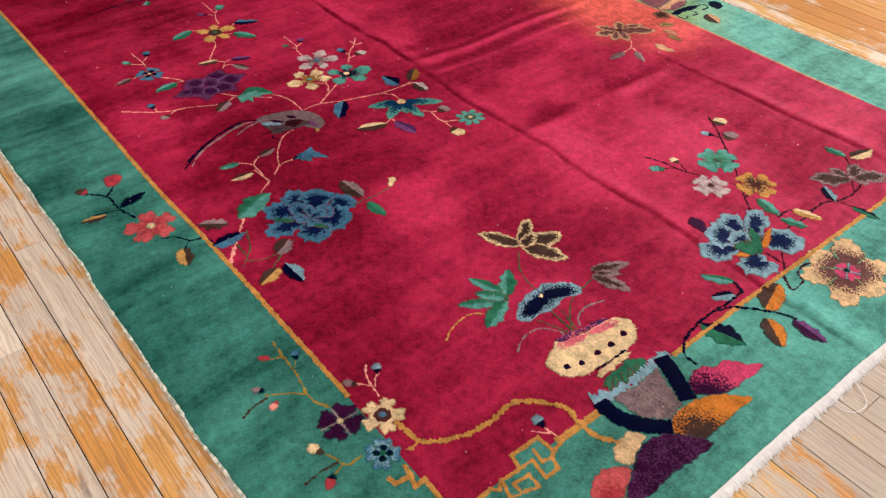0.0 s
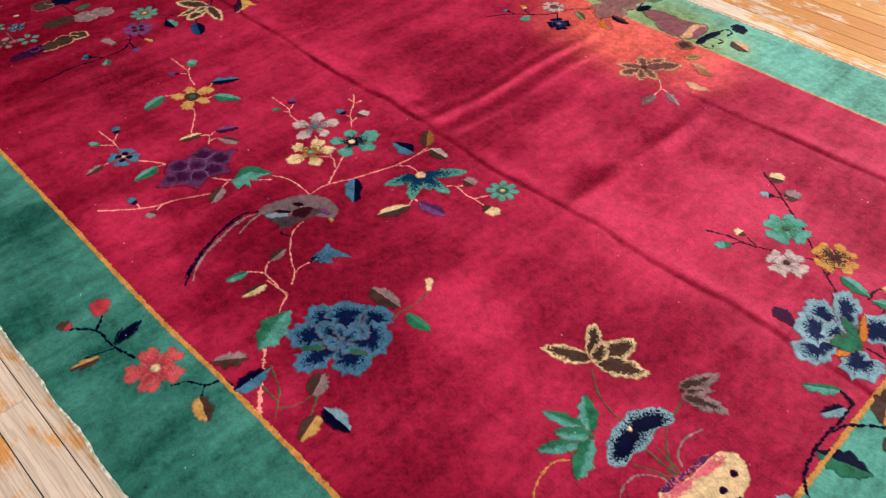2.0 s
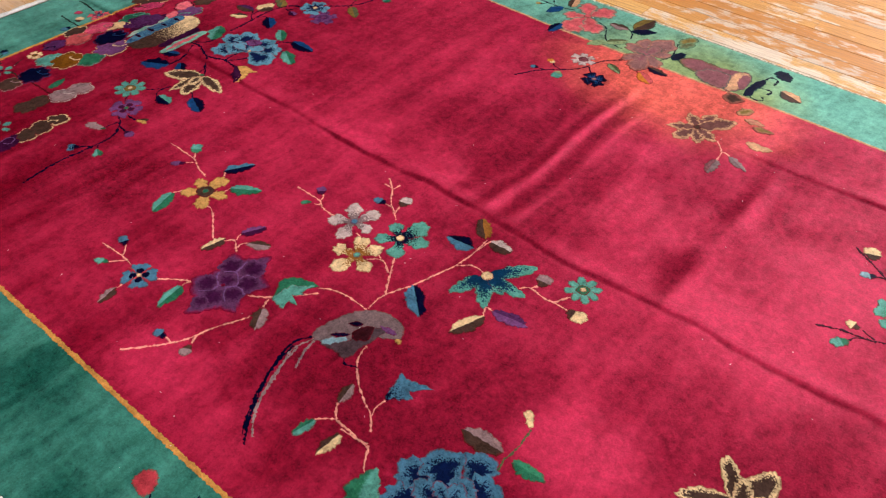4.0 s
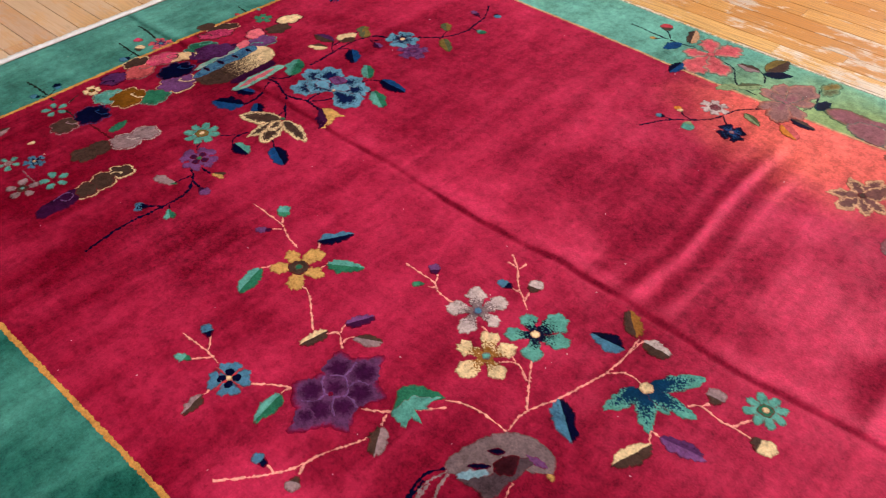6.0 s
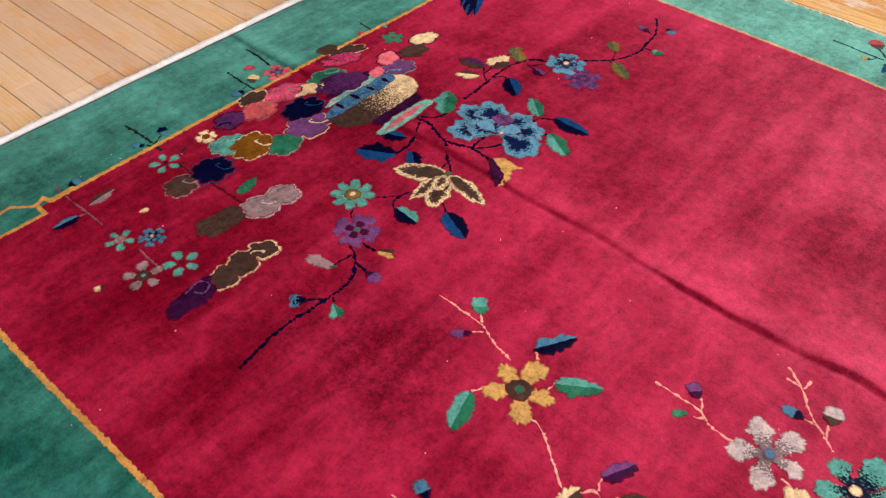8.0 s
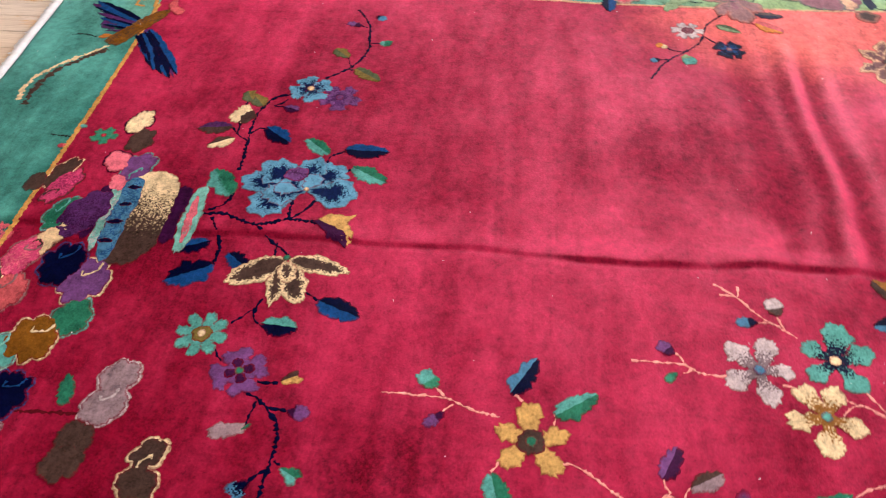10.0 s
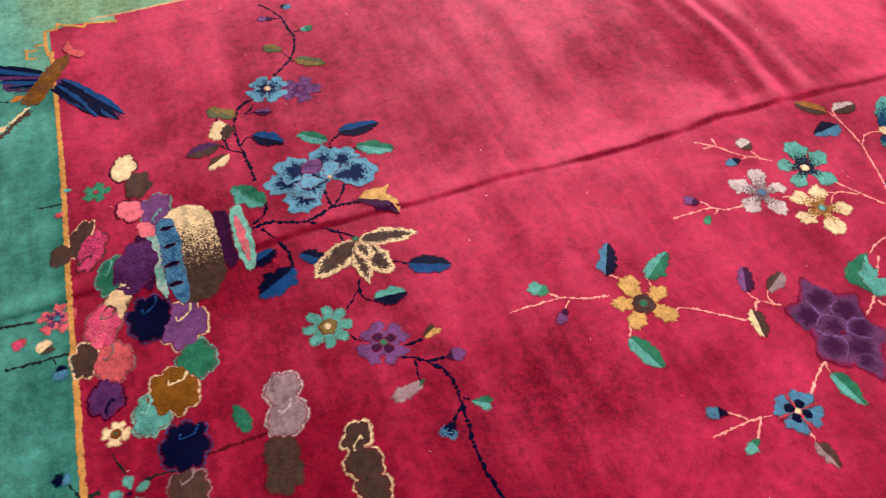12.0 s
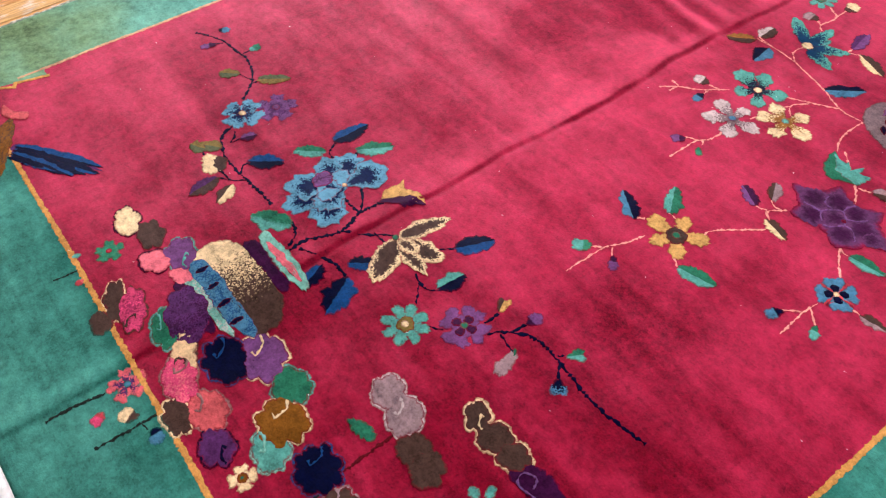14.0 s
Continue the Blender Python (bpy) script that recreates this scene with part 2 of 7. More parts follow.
        f = g.ramp(g.math("SUBTRACT", g.math("ADD", edge, g.math("MULTIPLY", wave, 0.006)), reach), -0.0010, 0.0125, 1.0, 0.0)
    elif mode in ("bleed", "soft"):
        f = g.ramp(g.math("ADD", edge, g.math("ADD", g.math("MULTIPLY", wave, 0.012), g.math("MULTIPLY", speck, 0.006))), 0.0, 0.020, 1.0, 0.0)
    elif mode == "edged":
        f = g.ramp(g.math("ADD", edge, g.math("MULTIPLY", wave, 0.004)), 0.0055, 0.007, 1.0, 0.0)
    elif mode == "stipple":
        f = g.ramp(g.math("SUBTRACT", edge, g.math("MULTIPLY", speck, 0.030)), 0.011, 0.024, 1.0, 0.0)
    elif mode == "fan":
        f = g.ramp(g.math("ADD", g.math("ADD", along, g.math("MULTIPLY", speck, 0.30)), g.math("MULTIPLY", wave, 0.2)), 0.27, 0.42, 1.0, 0.0)
    elif mode == "veined":
        f = g.ramp(g.math("ADD", g.math("ADD", across, g.math("MULTIPLY", wave, 0.6)), g.math("MULTIPLY", speck, 0.15)), -0.1, 0.35)
    else:
        f = g.ramp(g.math("ADD", g.noise(pos, 28.0), g.math("MULTIPLY", speck, 0.35)), 0.5, 0.62, 0.0, 0.75)
    colour = g.mix(f, a, b) if f is not None else g.mix(0.0, a, a)
    spot = tree.nodes.new("ShaderNodeSeparateXYZ")        # at the rim the tufts mingle with those of the ground
    g.put(spot.inputs[0], pos)
    inside = g.math("MULTIPLY", g.math("MULTIPLY", g.math("GREATER_THAN", spot.outputs[0], FX0), g.math("LESS_THAN", spot.outputs[0], FX1)),
                    g.math("MULTIPLY", g.math("GREATER_THAN", spot.outputs[1], FY0), g.math("LESS_THAN", spot.outputs[1], FY1)))
    rim = 0.012 if mode == "bleed" else 0.0056
    mingle = g.ramp(g.math("ADD", edge, g.math("ADD", g.math("MULTIPLY", wave, 0.006), g.math("MULTIPLY", speck, 0.004))), 0.0, rim, 0.70, 0.0)
    if mode != "soft":
        colour = g.mix(mingle, colour, g.mix(inside, BORDER, RED))
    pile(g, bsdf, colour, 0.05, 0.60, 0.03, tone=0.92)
    DYES[key] = mat
    return mat


def plain(a): return woven("plain", a, a)
def split(a, b): return woven("split", a, b)
def pair(a, b): return woven("pair", a, b)
def radial(a, b): return woven("radial", a, b)
def core(a, b): return woven("core", a, b)
def grade(a, b): return woven("grade", a, b)
def base2tip(a, b): return woven("base2tip", a, b)
def stipplebase(a, b): return woven("stipplebase", a, b)
def outlined(a, b): return woven("outlined", a, b)
def rimmed(a, b): return woven("rimmed", a, b)
def bleed(a, b): return woven("bleed", a, b)
def soft(a, b): return woven("soft", a, b)            # lies on another dye, so its rim meets that one
def edged(a, b): return woven("edged", a, b)
def stipple(a, b): return woven("stipple", a, b)
def fan(a, b): return woven("fan", a, b)
def veined(a, b): return woven("veined", a, b)
def grained(a, b): return woven("grained", a, b)


def ground_pile(name, colour, stained, sheen, bright, fade=0.0, pale_side=None, south=0.0, depth=1.0, low=-1.5):
    """Field or border pile, with the bleached stain beside the far long edge."""
    mat, tree, bsdf = nodes_of(name)
    g = Graph(tree)
    pos = g.coords()
    off = g.vec("MULTIPLY", g.vec("SUBTRACT", pos, (2.58, 1.96, 0.0)), (1.15, 0.85, 0.0))
    spread = g.math("ADD", g.vec("LENGTH", off), g.math("MULTIPLY", g.math("SUBTRACT", g.noise(pos, 5.0), 0.5), 0.25))
    f = g.ramp(spread, 0.16, 0.50, 1.0, 0.0)
    moth = g.ramp(g.noise(pos, 26.0, 2.0), 0.70, 0.78, 0.0, 0.35)
    where = tree.nodes.new("ShaderNodeSeparateXYZ")
    g.put(where.inputs[0], pos)
    light_side = g.math("SUBTRACT", where.outputs[0], g.math("MULTIPLY", where.outputs[1], 0.70))     # grows to the south-east, where daylight is painted as paler pile
    daylit = g.math("MULTIPLY", g.ramp(g.math("ADD", light_side, g.math("MULTIPLY", g.noise(pos, 1.8), 0.9)), low, 1.9), fade)
    ground = g.mix(daylit, colour, bright)
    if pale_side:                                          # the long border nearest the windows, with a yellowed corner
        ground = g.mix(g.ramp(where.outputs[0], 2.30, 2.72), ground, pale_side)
        ground = g.mix(g.ramp(where.outputs[1], 3.86, 4.02, 0.0, 0.28), ground, bright)                    # the far end's brighter sheen, painted into the colour
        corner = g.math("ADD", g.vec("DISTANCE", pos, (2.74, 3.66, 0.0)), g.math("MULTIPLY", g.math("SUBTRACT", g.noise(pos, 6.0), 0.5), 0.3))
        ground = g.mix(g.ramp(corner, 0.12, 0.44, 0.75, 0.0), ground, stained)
    base = g.mix(g.math("MULTIPLY", f, 0.9), ground, stained)
    base = g.mix(moth, base, tuple(v * 0.45 for v in colour))
    grime = g.math("ADD", g.vec("DISTANCE", g.scaled(pos, 1.0, 1.0, 0.0), (0.95, 2.99, 0.0)), g.math("MULTIPLY", g.math("SUBTRACT", g.noise(pos, 9.0, 5.0, 0.65), 0.5), 0.42))
    specks = g.ramp(g.noise(pos, 75.0, 4.0, 0.75), 0.46, 0.58)
    base = g.mix(g.math("MULTIPLY", g.ramp(grime, 0.05, 0.30, 0.75, 0.0), specks), base, tuple(v * 0.40 for v in colour))
    pile(g, bsdf, base, sheen, depth, 0.05, bright=bright, sheen_colour=g.mix(f, bright, tuple(min(1.0, v * 1.12) for v in stained)), south=south)
    return mat


def wood(name):
    """Worn oak strip: bare greyed wood with rests of orange varnish, grain along y."""
    mat, tree, bsdf = nodes_of(name)
    g = Graph(tree)
    info = tree.nodes.new("ShaderNodeObjectInfo").outputs["Random"]
    island = tree.nodes.new("ShaderNodeNewGeometry").outputs["Random Per Island"]
    seed = g.math("ADD", g.math("MULTIPLY", info, 37.0), g.math("MULTIPLY", island, 23.0))
    shift = tree.nodes.new("ShaderNodeCombineXYZ")
    g.put(shift.inputs[0], seed), g.put(shift.inputs[1], g.math("MULTIPLY", seed, 1.7)), g.put(shift.inputs[2], seed)
    pos = g.vec("ADD", g.coords(), shift.outputs[0])
    warp = g.vec("ADD", g.scaled(pos, 1.0, 0.09, 1.0), None)
    figure = g.noise(g.scaled(pos, 26.0, 1.4, 26.0), 1.0, 6.0, 0.66)
    rings = tree.nodes.new("ShaderNodeTexWave")
    rings.bands_direction = "X"
    g.put(rings.inputs["Vector"], warp)
    rings.inputs["Scale"].default_value, rings.inputs["Distortion"].default_value, rings.inputs["Detail"].default_value, rings.inputs["Detail Scale"].default_value = 26.0, 12.0, 3.0, 1.6
    pores = g.noise(g.scaled(pos, 330.0, 9.0, 330.0), 1.0, 3.0, 0.65)
    patch_noise = g.noise(g.scaled(pos, 11.0, 4.6, 11.0), 1.0, 7.0, 0.72)
    keep = g.math("MULTIPLY", g.math("FRACT", g.math("MULTIPLY", seed, 3.31)), 0.15)
    place = tree.nodes.new("ShaderNodeSeparateXYZ")
    here = tree.nodes.new("ShaderNodeNewGeometry").outputs["Position"]
    g.put(place.inputs[0], here)
    keep = g.math("ADD", keep, g.ramp(g.noise(here, 1.3, 2.0), 0.35, 0.65, -0.02, 0.09))
    keep = g.math("SUBTRACT", keep, g.ramp(place.outputs[0], 0.25, 0.9, 0.055, 0.0))
    keep = g.math("ADD", keep, g.ramp(place.outputs[0], 2.7, 3.2, 0.0, 0.17))      # less trodden towards the windows
    trodden = g.math("MULTIPLY", g.ramp(place.outputs[0], 0.7, 1.4), g.ramp(place.outputs[1], 0.1, 0.5, 1.0, 0.0))
    keep = g.math("SUBTRACT", keep, g.math("MULTIPLY", trodden, 0.12))
    varnish = g.ramp(g.math("ADD", g.math("ADD", patch_noise, keep), g.math("MULTIPLY", g.math("SUBTRACT", pores, 0.5), 0.16)), 0.585, 0.70)
    tone = g.math("FRACT", g.math("MULTIPLY", seed, 7.77))
    bare = g.mix(tone, dye(224, 208, 188), dye(246, 230, 208))
    bare = g.mix(g.math("MULTIPLY", trodden, 0.75), bare, dye(190, 178, 162))
    bare = g.mix(g.ramp(figure, 0.42, 0.68, 0.0, 0.45), bare, dye(192, 170, 150))
    coat = g.mix(tone, dye(224, 160, 84), dye(240, 200, 128))
    coat = g.mix(g.ramp(place.outputs[0], 2.7, 3.3, 0.0, 0.75), coat, g.mix(tone, dye(196, 128, 56), dye(226, 170, 92)))
    coat = g.mix(g.ramp(rings.outputs["Fac"], 0.3, 0.9, 0.0, 0.34), coat, dye(192, 126, 62))
    col = g.mix(varnish, bare, coat)
    col = g.mix(g.ramp(rings.outputs["Fac"], 0.6, 0.95, 0.0, 0.24), col, dye(152, 118, 88))
    col = g.mix(g.ramp(pores, 0.54, 0.70, 0.0, 0.42), col, dye(126, 98, 74))
    col = g.mix(g.ramp(g.noise(g.scaled(pos, 16.0, 5.0, 16.0), 1.0, 4.0), 0.66, 0.74, 0.0, 0.55), col, dye(104, 92, 84))
    col = g.mix(g.ramp(g.noise(g.scaled(pos, 22.0, 9.0, 22.0), 1.0, 5.0), 0.66, 0.72, 0.0, 0.6), col, dye(238, 230, 218))
    sanded = g.math("MULTIPLY", g.ramp(place.outputs[1], 4.0, 4.35), g.ramp(place.outputs[0], 2.0, 2.6, 0.72, 0.0))     # the boards beyond the far end are evenly worn
    col = g.mix(sanded, col, g.mix(tone, dye(224, 178, 138), dye(242, 202, 152)))
    g.put(bsdf.inputs["Base Color"], col)
    g.put(bsdf.inputs["Roughness"], g.ramp(varnish, 0.0, 1.0, 0.70, 0.52))
    bsdf.inputs["Specular IOR Level"].default_value = 0.25
    g.put(bsdf.inputs["Normal"], g.bump(g.math("ADD", g.math("MULTIPLY", pores, 0.5), g.math("ADD", figure, g.math("MULTIPLY", varnish, 0.3))), 0.5, 0.0014))
    return mat


def paint(name, colour, rough=0.7):
    mat, tree, bsdf = nodes_of(name)
    g = Graph(tree)
    pos = g.coords()
    f = g.noise(pos, 1.6, 4.0)
    g.put(bsdf.inputs["Base Color"], g.mix(g.ramp(f, 0.3, 0.7), tuple(v * 0.93 for v in colour), colour))
    bsdf.inputs["Roughness"].default_value = rough
    g.put(bsdf.inputs["Normal"], g.bump(g.noise(pos, 160.0), 0.1, 0.001))
    return mat


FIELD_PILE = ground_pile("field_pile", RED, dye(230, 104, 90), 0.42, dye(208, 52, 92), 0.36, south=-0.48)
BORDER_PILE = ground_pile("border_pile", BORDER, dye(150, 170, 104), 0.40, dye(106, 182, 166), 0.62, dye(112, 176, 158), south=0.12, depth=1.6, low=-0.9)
WOOD = wood("worn_oak")
PLASTER = paint("grey_plaster", (0.38, 0.375, 0.37))
TRIM = paint("white_trim", (0.80, 0.79, 0.76), 0.4)
GAP = paint("joint_dirt", (0.028, 0.02, 0.014), 0.9)


def thread(name, colour, dark):
    mat, tree, bsdf = nodes_of(name)
    g = Graph(tree)
    pos = g.coords()
    g.put(bsdf.inputs["Base Color"], g.mix(g.ramp(g.noise(pos, 70.0, 3.0), 0.42, 0.62), dark, colour))
    bsdf.inputs["Roughness"].default_value = 0.9
    bsdf.inputs["Sheen Weight"].default_value = 0.3
    g.put(bsdf.inputs["Normal"], g.bump(g.noise(g.scaled(pos, 500.0, 90.0, 300.0), 1.0, 2.0), 0.25, 0.001))
    return mat


COTTON = thread("cotton_fringe", (0.95, 0.94, 0.92), (0.89, 0.875, 0.84))
SELVAGE = thread("selvage_cord", (0.88, 0.85, 0.72), (0.40, 0.44, 0.34))


# ---- building helpers ----
def mesh_object(name, verts, faces, mat, parent=None, smooth=True, weave=None):
    data = bpy.data.meshes.new(name)
    data.from_pydata(verts, [], faces)
    data.materials.append(mat)
    if weave is not None:
        att = data.attributes.new("weave", "FLOAT_VECTOR", "POINT")
        att.data.foreach_set("vector", np.array(weave, dtype=np.float32).ravel())
    if smooth:
        data.polygons.foreach_set("use_smooth", [True] * len(data.polygons))
    data.update()
    ob = new(name, data)
    if parent is not None:
        ob.parent = parent
        ob.matrix_parent_inverse = world_of(parent).inverted()
    return ob


def world_of(ob):
    m = ob.matrix_basis.copy()
    while ob.parent is not None:
        m = ob.parent.matrix_basis @ ob.matrix_parent_inverse @ m
        ob = ob.parent
    return m


def box(name, x0, x1, y0, y1, z0, z1, mat, parent=None):
    v = [(x, y, z) for z in (z0, z1) for y in (y0, y1) for x in (x0, x1)]
    f = [(0, 2, 3, 1), (4, 5, 7, 6), (0, 1, 5, 4), (2, 6, 7, 3), (0, 4, 6, 2), (1, 3, 7, 5)]
    return mesh_object(name, v, f, mat, parent, smooth=False)


# ---- room: unseen walls and ceiling, added to hold and bounce the light ----
W = 0.22
tagged(box("wall_south", ROOM_X0 - W, ROOM_X1 + W, ROOM_Y0 - W, ROOM_Y0, FLOOR - 0.05, ROOM_Z, PLASTER), "unseen plain pale grey plaster end wall, added", "wall", kind="structure")
tagged(box("wall_north", ROOM_X0 - W, ROOM_X1 + W, ROOM_Y1, ROOM_Y1 + W, FLOOR - 0.05, ROOM_Z, PLASTER), "unseen plain pale grey plaster end wall, added", "wall", kind="structure")
tagged(box("ceiling", ROOM_X0 - W, ROOM_X1 + W, ROOM_Y0 - W, ROOM_Y1 + W, ROOM_Z, ROOM_Z + 0.15, TRIM), "unseen plain white ceiling, added to bounce light", "ceiling", kind="structure")


def window_wall(name, xa, openings):
    """A long wall with its three openings, as one mesh of butted blocks."""
    verts, faces = [], []

    def block(y0, y1, z0, z1):
        n = len(verts)
        verts.extend((x, y, z) for z in (z0, z1) for y in (y0, y1) for x in (xa, xa + W))
        faces.extend(tuple(n + i for i in f) for f in [(0, 2, 3, 1), (4, 5, 7, 6), (0, 1, 5, 4), (2, 6, 7, 3), (0, 4, 6, 2), (1, 3, 7, 5)])

    edges = [ROOM_Y0] + [v for w in openings for v in w] + [ROOM_Y1]
    for y0, y1 in zip(edges[::2], edges[1::2]):
        block(y0, y1, FLOOR - 0.05, ROOM_Z)
    for y0, y1 in openings:
        block(y0, y1, FLOOR - 0.05, SILL)
        block(y0, y1, HEAD, ROOM_Z)
    return mesh_object(name, verts, faces, PLASTER, smooth=False)


tagged(window_wall("wall_east", ROOM_X1, EAST), "unseen pale grey plaster wall with three tall window openings", "wall", kind="structure")
tagged(window_wall("wall_west", ROOM_X0 - W, WEST_FILL), "unseen pale grey plaster wall with three tall window openings", "wall", kind="structure")


def window(name, xa, y0, y1):
    ob = tagged(new(name), "unseen white-painted timber window in front of an area lamp", "window", kind="structure")
    ob.location = (xa, (y0 + y1) / 2, SILL)
    xb = xa + 0.05
    box("window_frame", xa, xb, y0, y0 + 0.05, SILL, HEAD, TRIM, ob)
    box("window_frame", xa, xb, y1 - 0.05, y1, SILL, HEAD, TRIM, ob)
    box("window_frame", xa, xb, y0 + 0.05, y1 - 0.05, SILL, SILL + 0.05, TRIM, ob)
    box("window_frame", xa, xb, y0 + 0.05, y1 - 0.05, HEAD - 0.05, HEAD, TRIM, ob)
    box("glazing_bar", xa, xb, (y0 + y1) / 2 - 0.02, (y0 + y1) / 2 + 0.02, SILL + 0.05, HEAD - 0.05, TRIM, ob)


for i, (a, b) in enumerate(EAST):
    window("window_%d" % (i + 1), ROOM_X1 + 0.14, a, b)
# unseen windows dressing the added west fill lamps
for i, (a, b) in enumerate(WEST_FILL):
    window("window_%d" % (i + 4), ROOM_X0 - 0.19, a, b)

# ---- rug ----

def bow(v, *knots_):
    """A gently bowed seam: values given at even steps along 0.5 to 4 m, blended smoothly."""
    t = max(0.0, min(0.9999, (v - 0.5) / 3.5)) * (len(knots_) - 1)
    k = int(t)
    s = (t - k) * (t - k) * (3 - 2 * (t - k))
    return knots_[k] * (1 - s) + knots_[k + 1] * s


def seam_w(y): return bow(y, 0.516, 0.520, 0.519, 0.508, 0.512, 0.512, 0.509, 0.512)
def seam_e(y): return bow(y, 2.637, 2.637, 2.634, 2.624, 2.622, 2.630, 2.634, 2.634)
def seam_s(x): return bow(x, 0.566, 0.564, 0.566, 0.564, 0.563, 0.562, 0.562, 0.562)
def seam_n(x): return bow(x, 3.892, 3.890, 3.885, 3.877, 3.878, 3.880, 3.880, 3.880)


rug = tagged(new("rug"), "crimson wool rug with green border, flower motifs and white fringe", "rug")
rug.location = ((X0 + X1) / 2, (Y0 + Y1) / 2, FLOOR)


def ridge(d, width):
    return math.exp(-(d / width) ** 2)


def crease(d, steep, gentle):
    """A fold one unit high, steep towards negative d and gentle beyond."""
    return ridge(d, steep if d < 0 else gentle)


def height(x, y):
    """The lie of the rug: old fold lines and soft waves, in metres above its flat level."""
    a = 0.55 + 1.1 * abs(noise.noise((0.0, y * 1.7, 4.0))) + 0.45 * noise.noise((0.0, y * 8.0, 4.0))
    d = x - 1.572 - 0.007 * noise.noise((8.0, y * 10.0, 0.0)) - 0.022 * noise.noise((3.0, y * 2.6, 0.0))
    z = a * (0.0036 * crease(d, 0.008, 0.030) - 0.0030 * ridge(d + 0.014, 0.008))
    z += 0.005 * ridge(x - 1.60, 0.10) * ridge(y - 1.39, 0.06) - 0.004 * ridge(x - 1.70, 0.05) * ridge(y - 1.47, 0.04)
    z -= 0.004 * ridge(x - 1.71, 0.06) * ridge(y - 2.19, 0.05) + 0.003 * ridge(x - 1.485, 0.03) * ridge(y - 2.46, 0.03)
    if x > 1.5:
        fade = min(1.0, (x - 1.5) / 0.10) * min(1.0, max(0.0, (2.55 - x) / 0.30))
        d = y - 2.045 - 0.010 * noise.noise((x * 8.0, 3.0, 0.0)) - 0.016 * noise.noise((x * 3.0, 7.0, 0.0))
        z += fade * (0.85 + 0.5 * noise.noise((x * 5.0, 2.0, 0.0))) * (0.0080 * ridge(d, 0.022) - 0.0050 * ridge(d - 0.085, 0.045) + 0.0060 * ridge(d - 0.20, 0.055) - 0.0030 * ridge(d + 0.055, 0.025) + 0.0050 * ridge(d + 0.12, 0.028))
        d = y - 1.47 - 0.016 * noise.noise((x * 3.0, 9.0, 0.0))
        z += fade * (0.6 + 0.8 * noise.noise((x * 4.0, 5.0, 3.0))) * (0.0075 * ridge(d, 0.024) - 0.0040 * ridge(d - 0.055, 0.03))
        d = y - 2.62 - 0.02 * noise.noise((x * 3.0, 1.0, 4.0))
        z += fade * 0.0028 * (ridge(d, 0.05) - ridge(d - 0.11, 0.06))
    d = x - 2.350 - 0.05 * (1.25 - y) * 0.5 - 0.014 * noise.noise((5.0, y * 3.0, 0.0))
    z += min(1.0, max(0.0, (1.75 - y) / 0.4)) * (0.7 + 0.7 * noise.noise((3.0, y * 4.0, 6.0))) * (0.0038 * crease(d, 0.009, 0.028) - 0.0018 * ridge(d + 0.018, 0.010))
    z += 0.0042 * noise.noise((x * 2.0, y * 2.0, 1.0)) + 0.0022 * noise.noise((x * 5.0, y * 5.0, 2.0)) + 0.0007 * noise.noise((x * 13.0, y * 13.0, 5.0))
    if z < -0.003:                                        # the floor stops it from sinking further
        z = -0.003 - 0.0028 * (1 - math.exp((z + 0.003) / 0.0028))
    rim = min(x - X0, X1 - x, y - Y0, Y1 - y)
    return z * min(1.0, max(0.0, rim / 0.12))


def fold_shading(x, y):
    """Light (positive) and shade (negative) of the old folds' slopes, put into the nap's tone."""
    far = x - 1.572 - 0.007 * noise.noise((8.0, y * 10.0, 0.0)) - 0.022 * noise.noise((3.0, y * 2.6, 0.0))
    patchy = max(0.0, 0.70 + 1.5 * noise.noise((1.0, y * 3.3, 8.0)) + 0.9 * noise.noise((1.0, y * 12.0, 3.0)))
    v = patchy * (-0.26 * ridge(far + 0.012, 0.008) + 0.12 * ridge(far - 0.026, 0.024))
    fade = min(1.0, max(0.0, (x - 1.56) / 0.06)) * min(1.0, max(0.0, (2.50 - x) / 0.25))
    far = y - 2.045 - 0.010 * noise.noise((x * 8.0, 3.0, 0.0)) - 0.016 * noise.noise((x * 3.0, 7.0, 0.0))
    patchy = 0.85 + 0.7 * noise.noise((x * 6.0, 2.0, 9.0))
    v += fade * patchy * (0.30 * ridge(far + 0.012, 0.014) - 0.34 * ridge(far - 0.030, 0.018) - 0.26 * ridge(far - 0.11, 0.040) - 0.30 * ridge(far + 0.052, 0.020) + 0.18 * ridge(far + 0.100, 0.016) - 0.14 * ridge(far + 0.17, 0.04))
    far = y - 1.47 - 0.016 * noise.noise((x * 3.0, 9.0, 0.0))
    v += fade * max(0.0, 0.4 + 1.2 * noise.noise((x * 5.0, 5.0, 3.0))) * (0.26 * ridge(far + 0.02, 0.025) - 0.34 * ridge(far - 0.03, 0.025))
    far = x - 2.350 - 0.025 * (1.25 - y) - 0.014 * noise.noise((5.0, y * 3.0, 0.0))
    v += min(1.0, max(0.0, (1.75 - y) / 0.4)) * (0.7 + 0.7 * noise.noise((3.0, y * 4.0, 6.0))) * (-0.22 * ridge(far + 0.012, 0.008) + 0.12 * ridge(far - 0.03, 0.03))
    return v


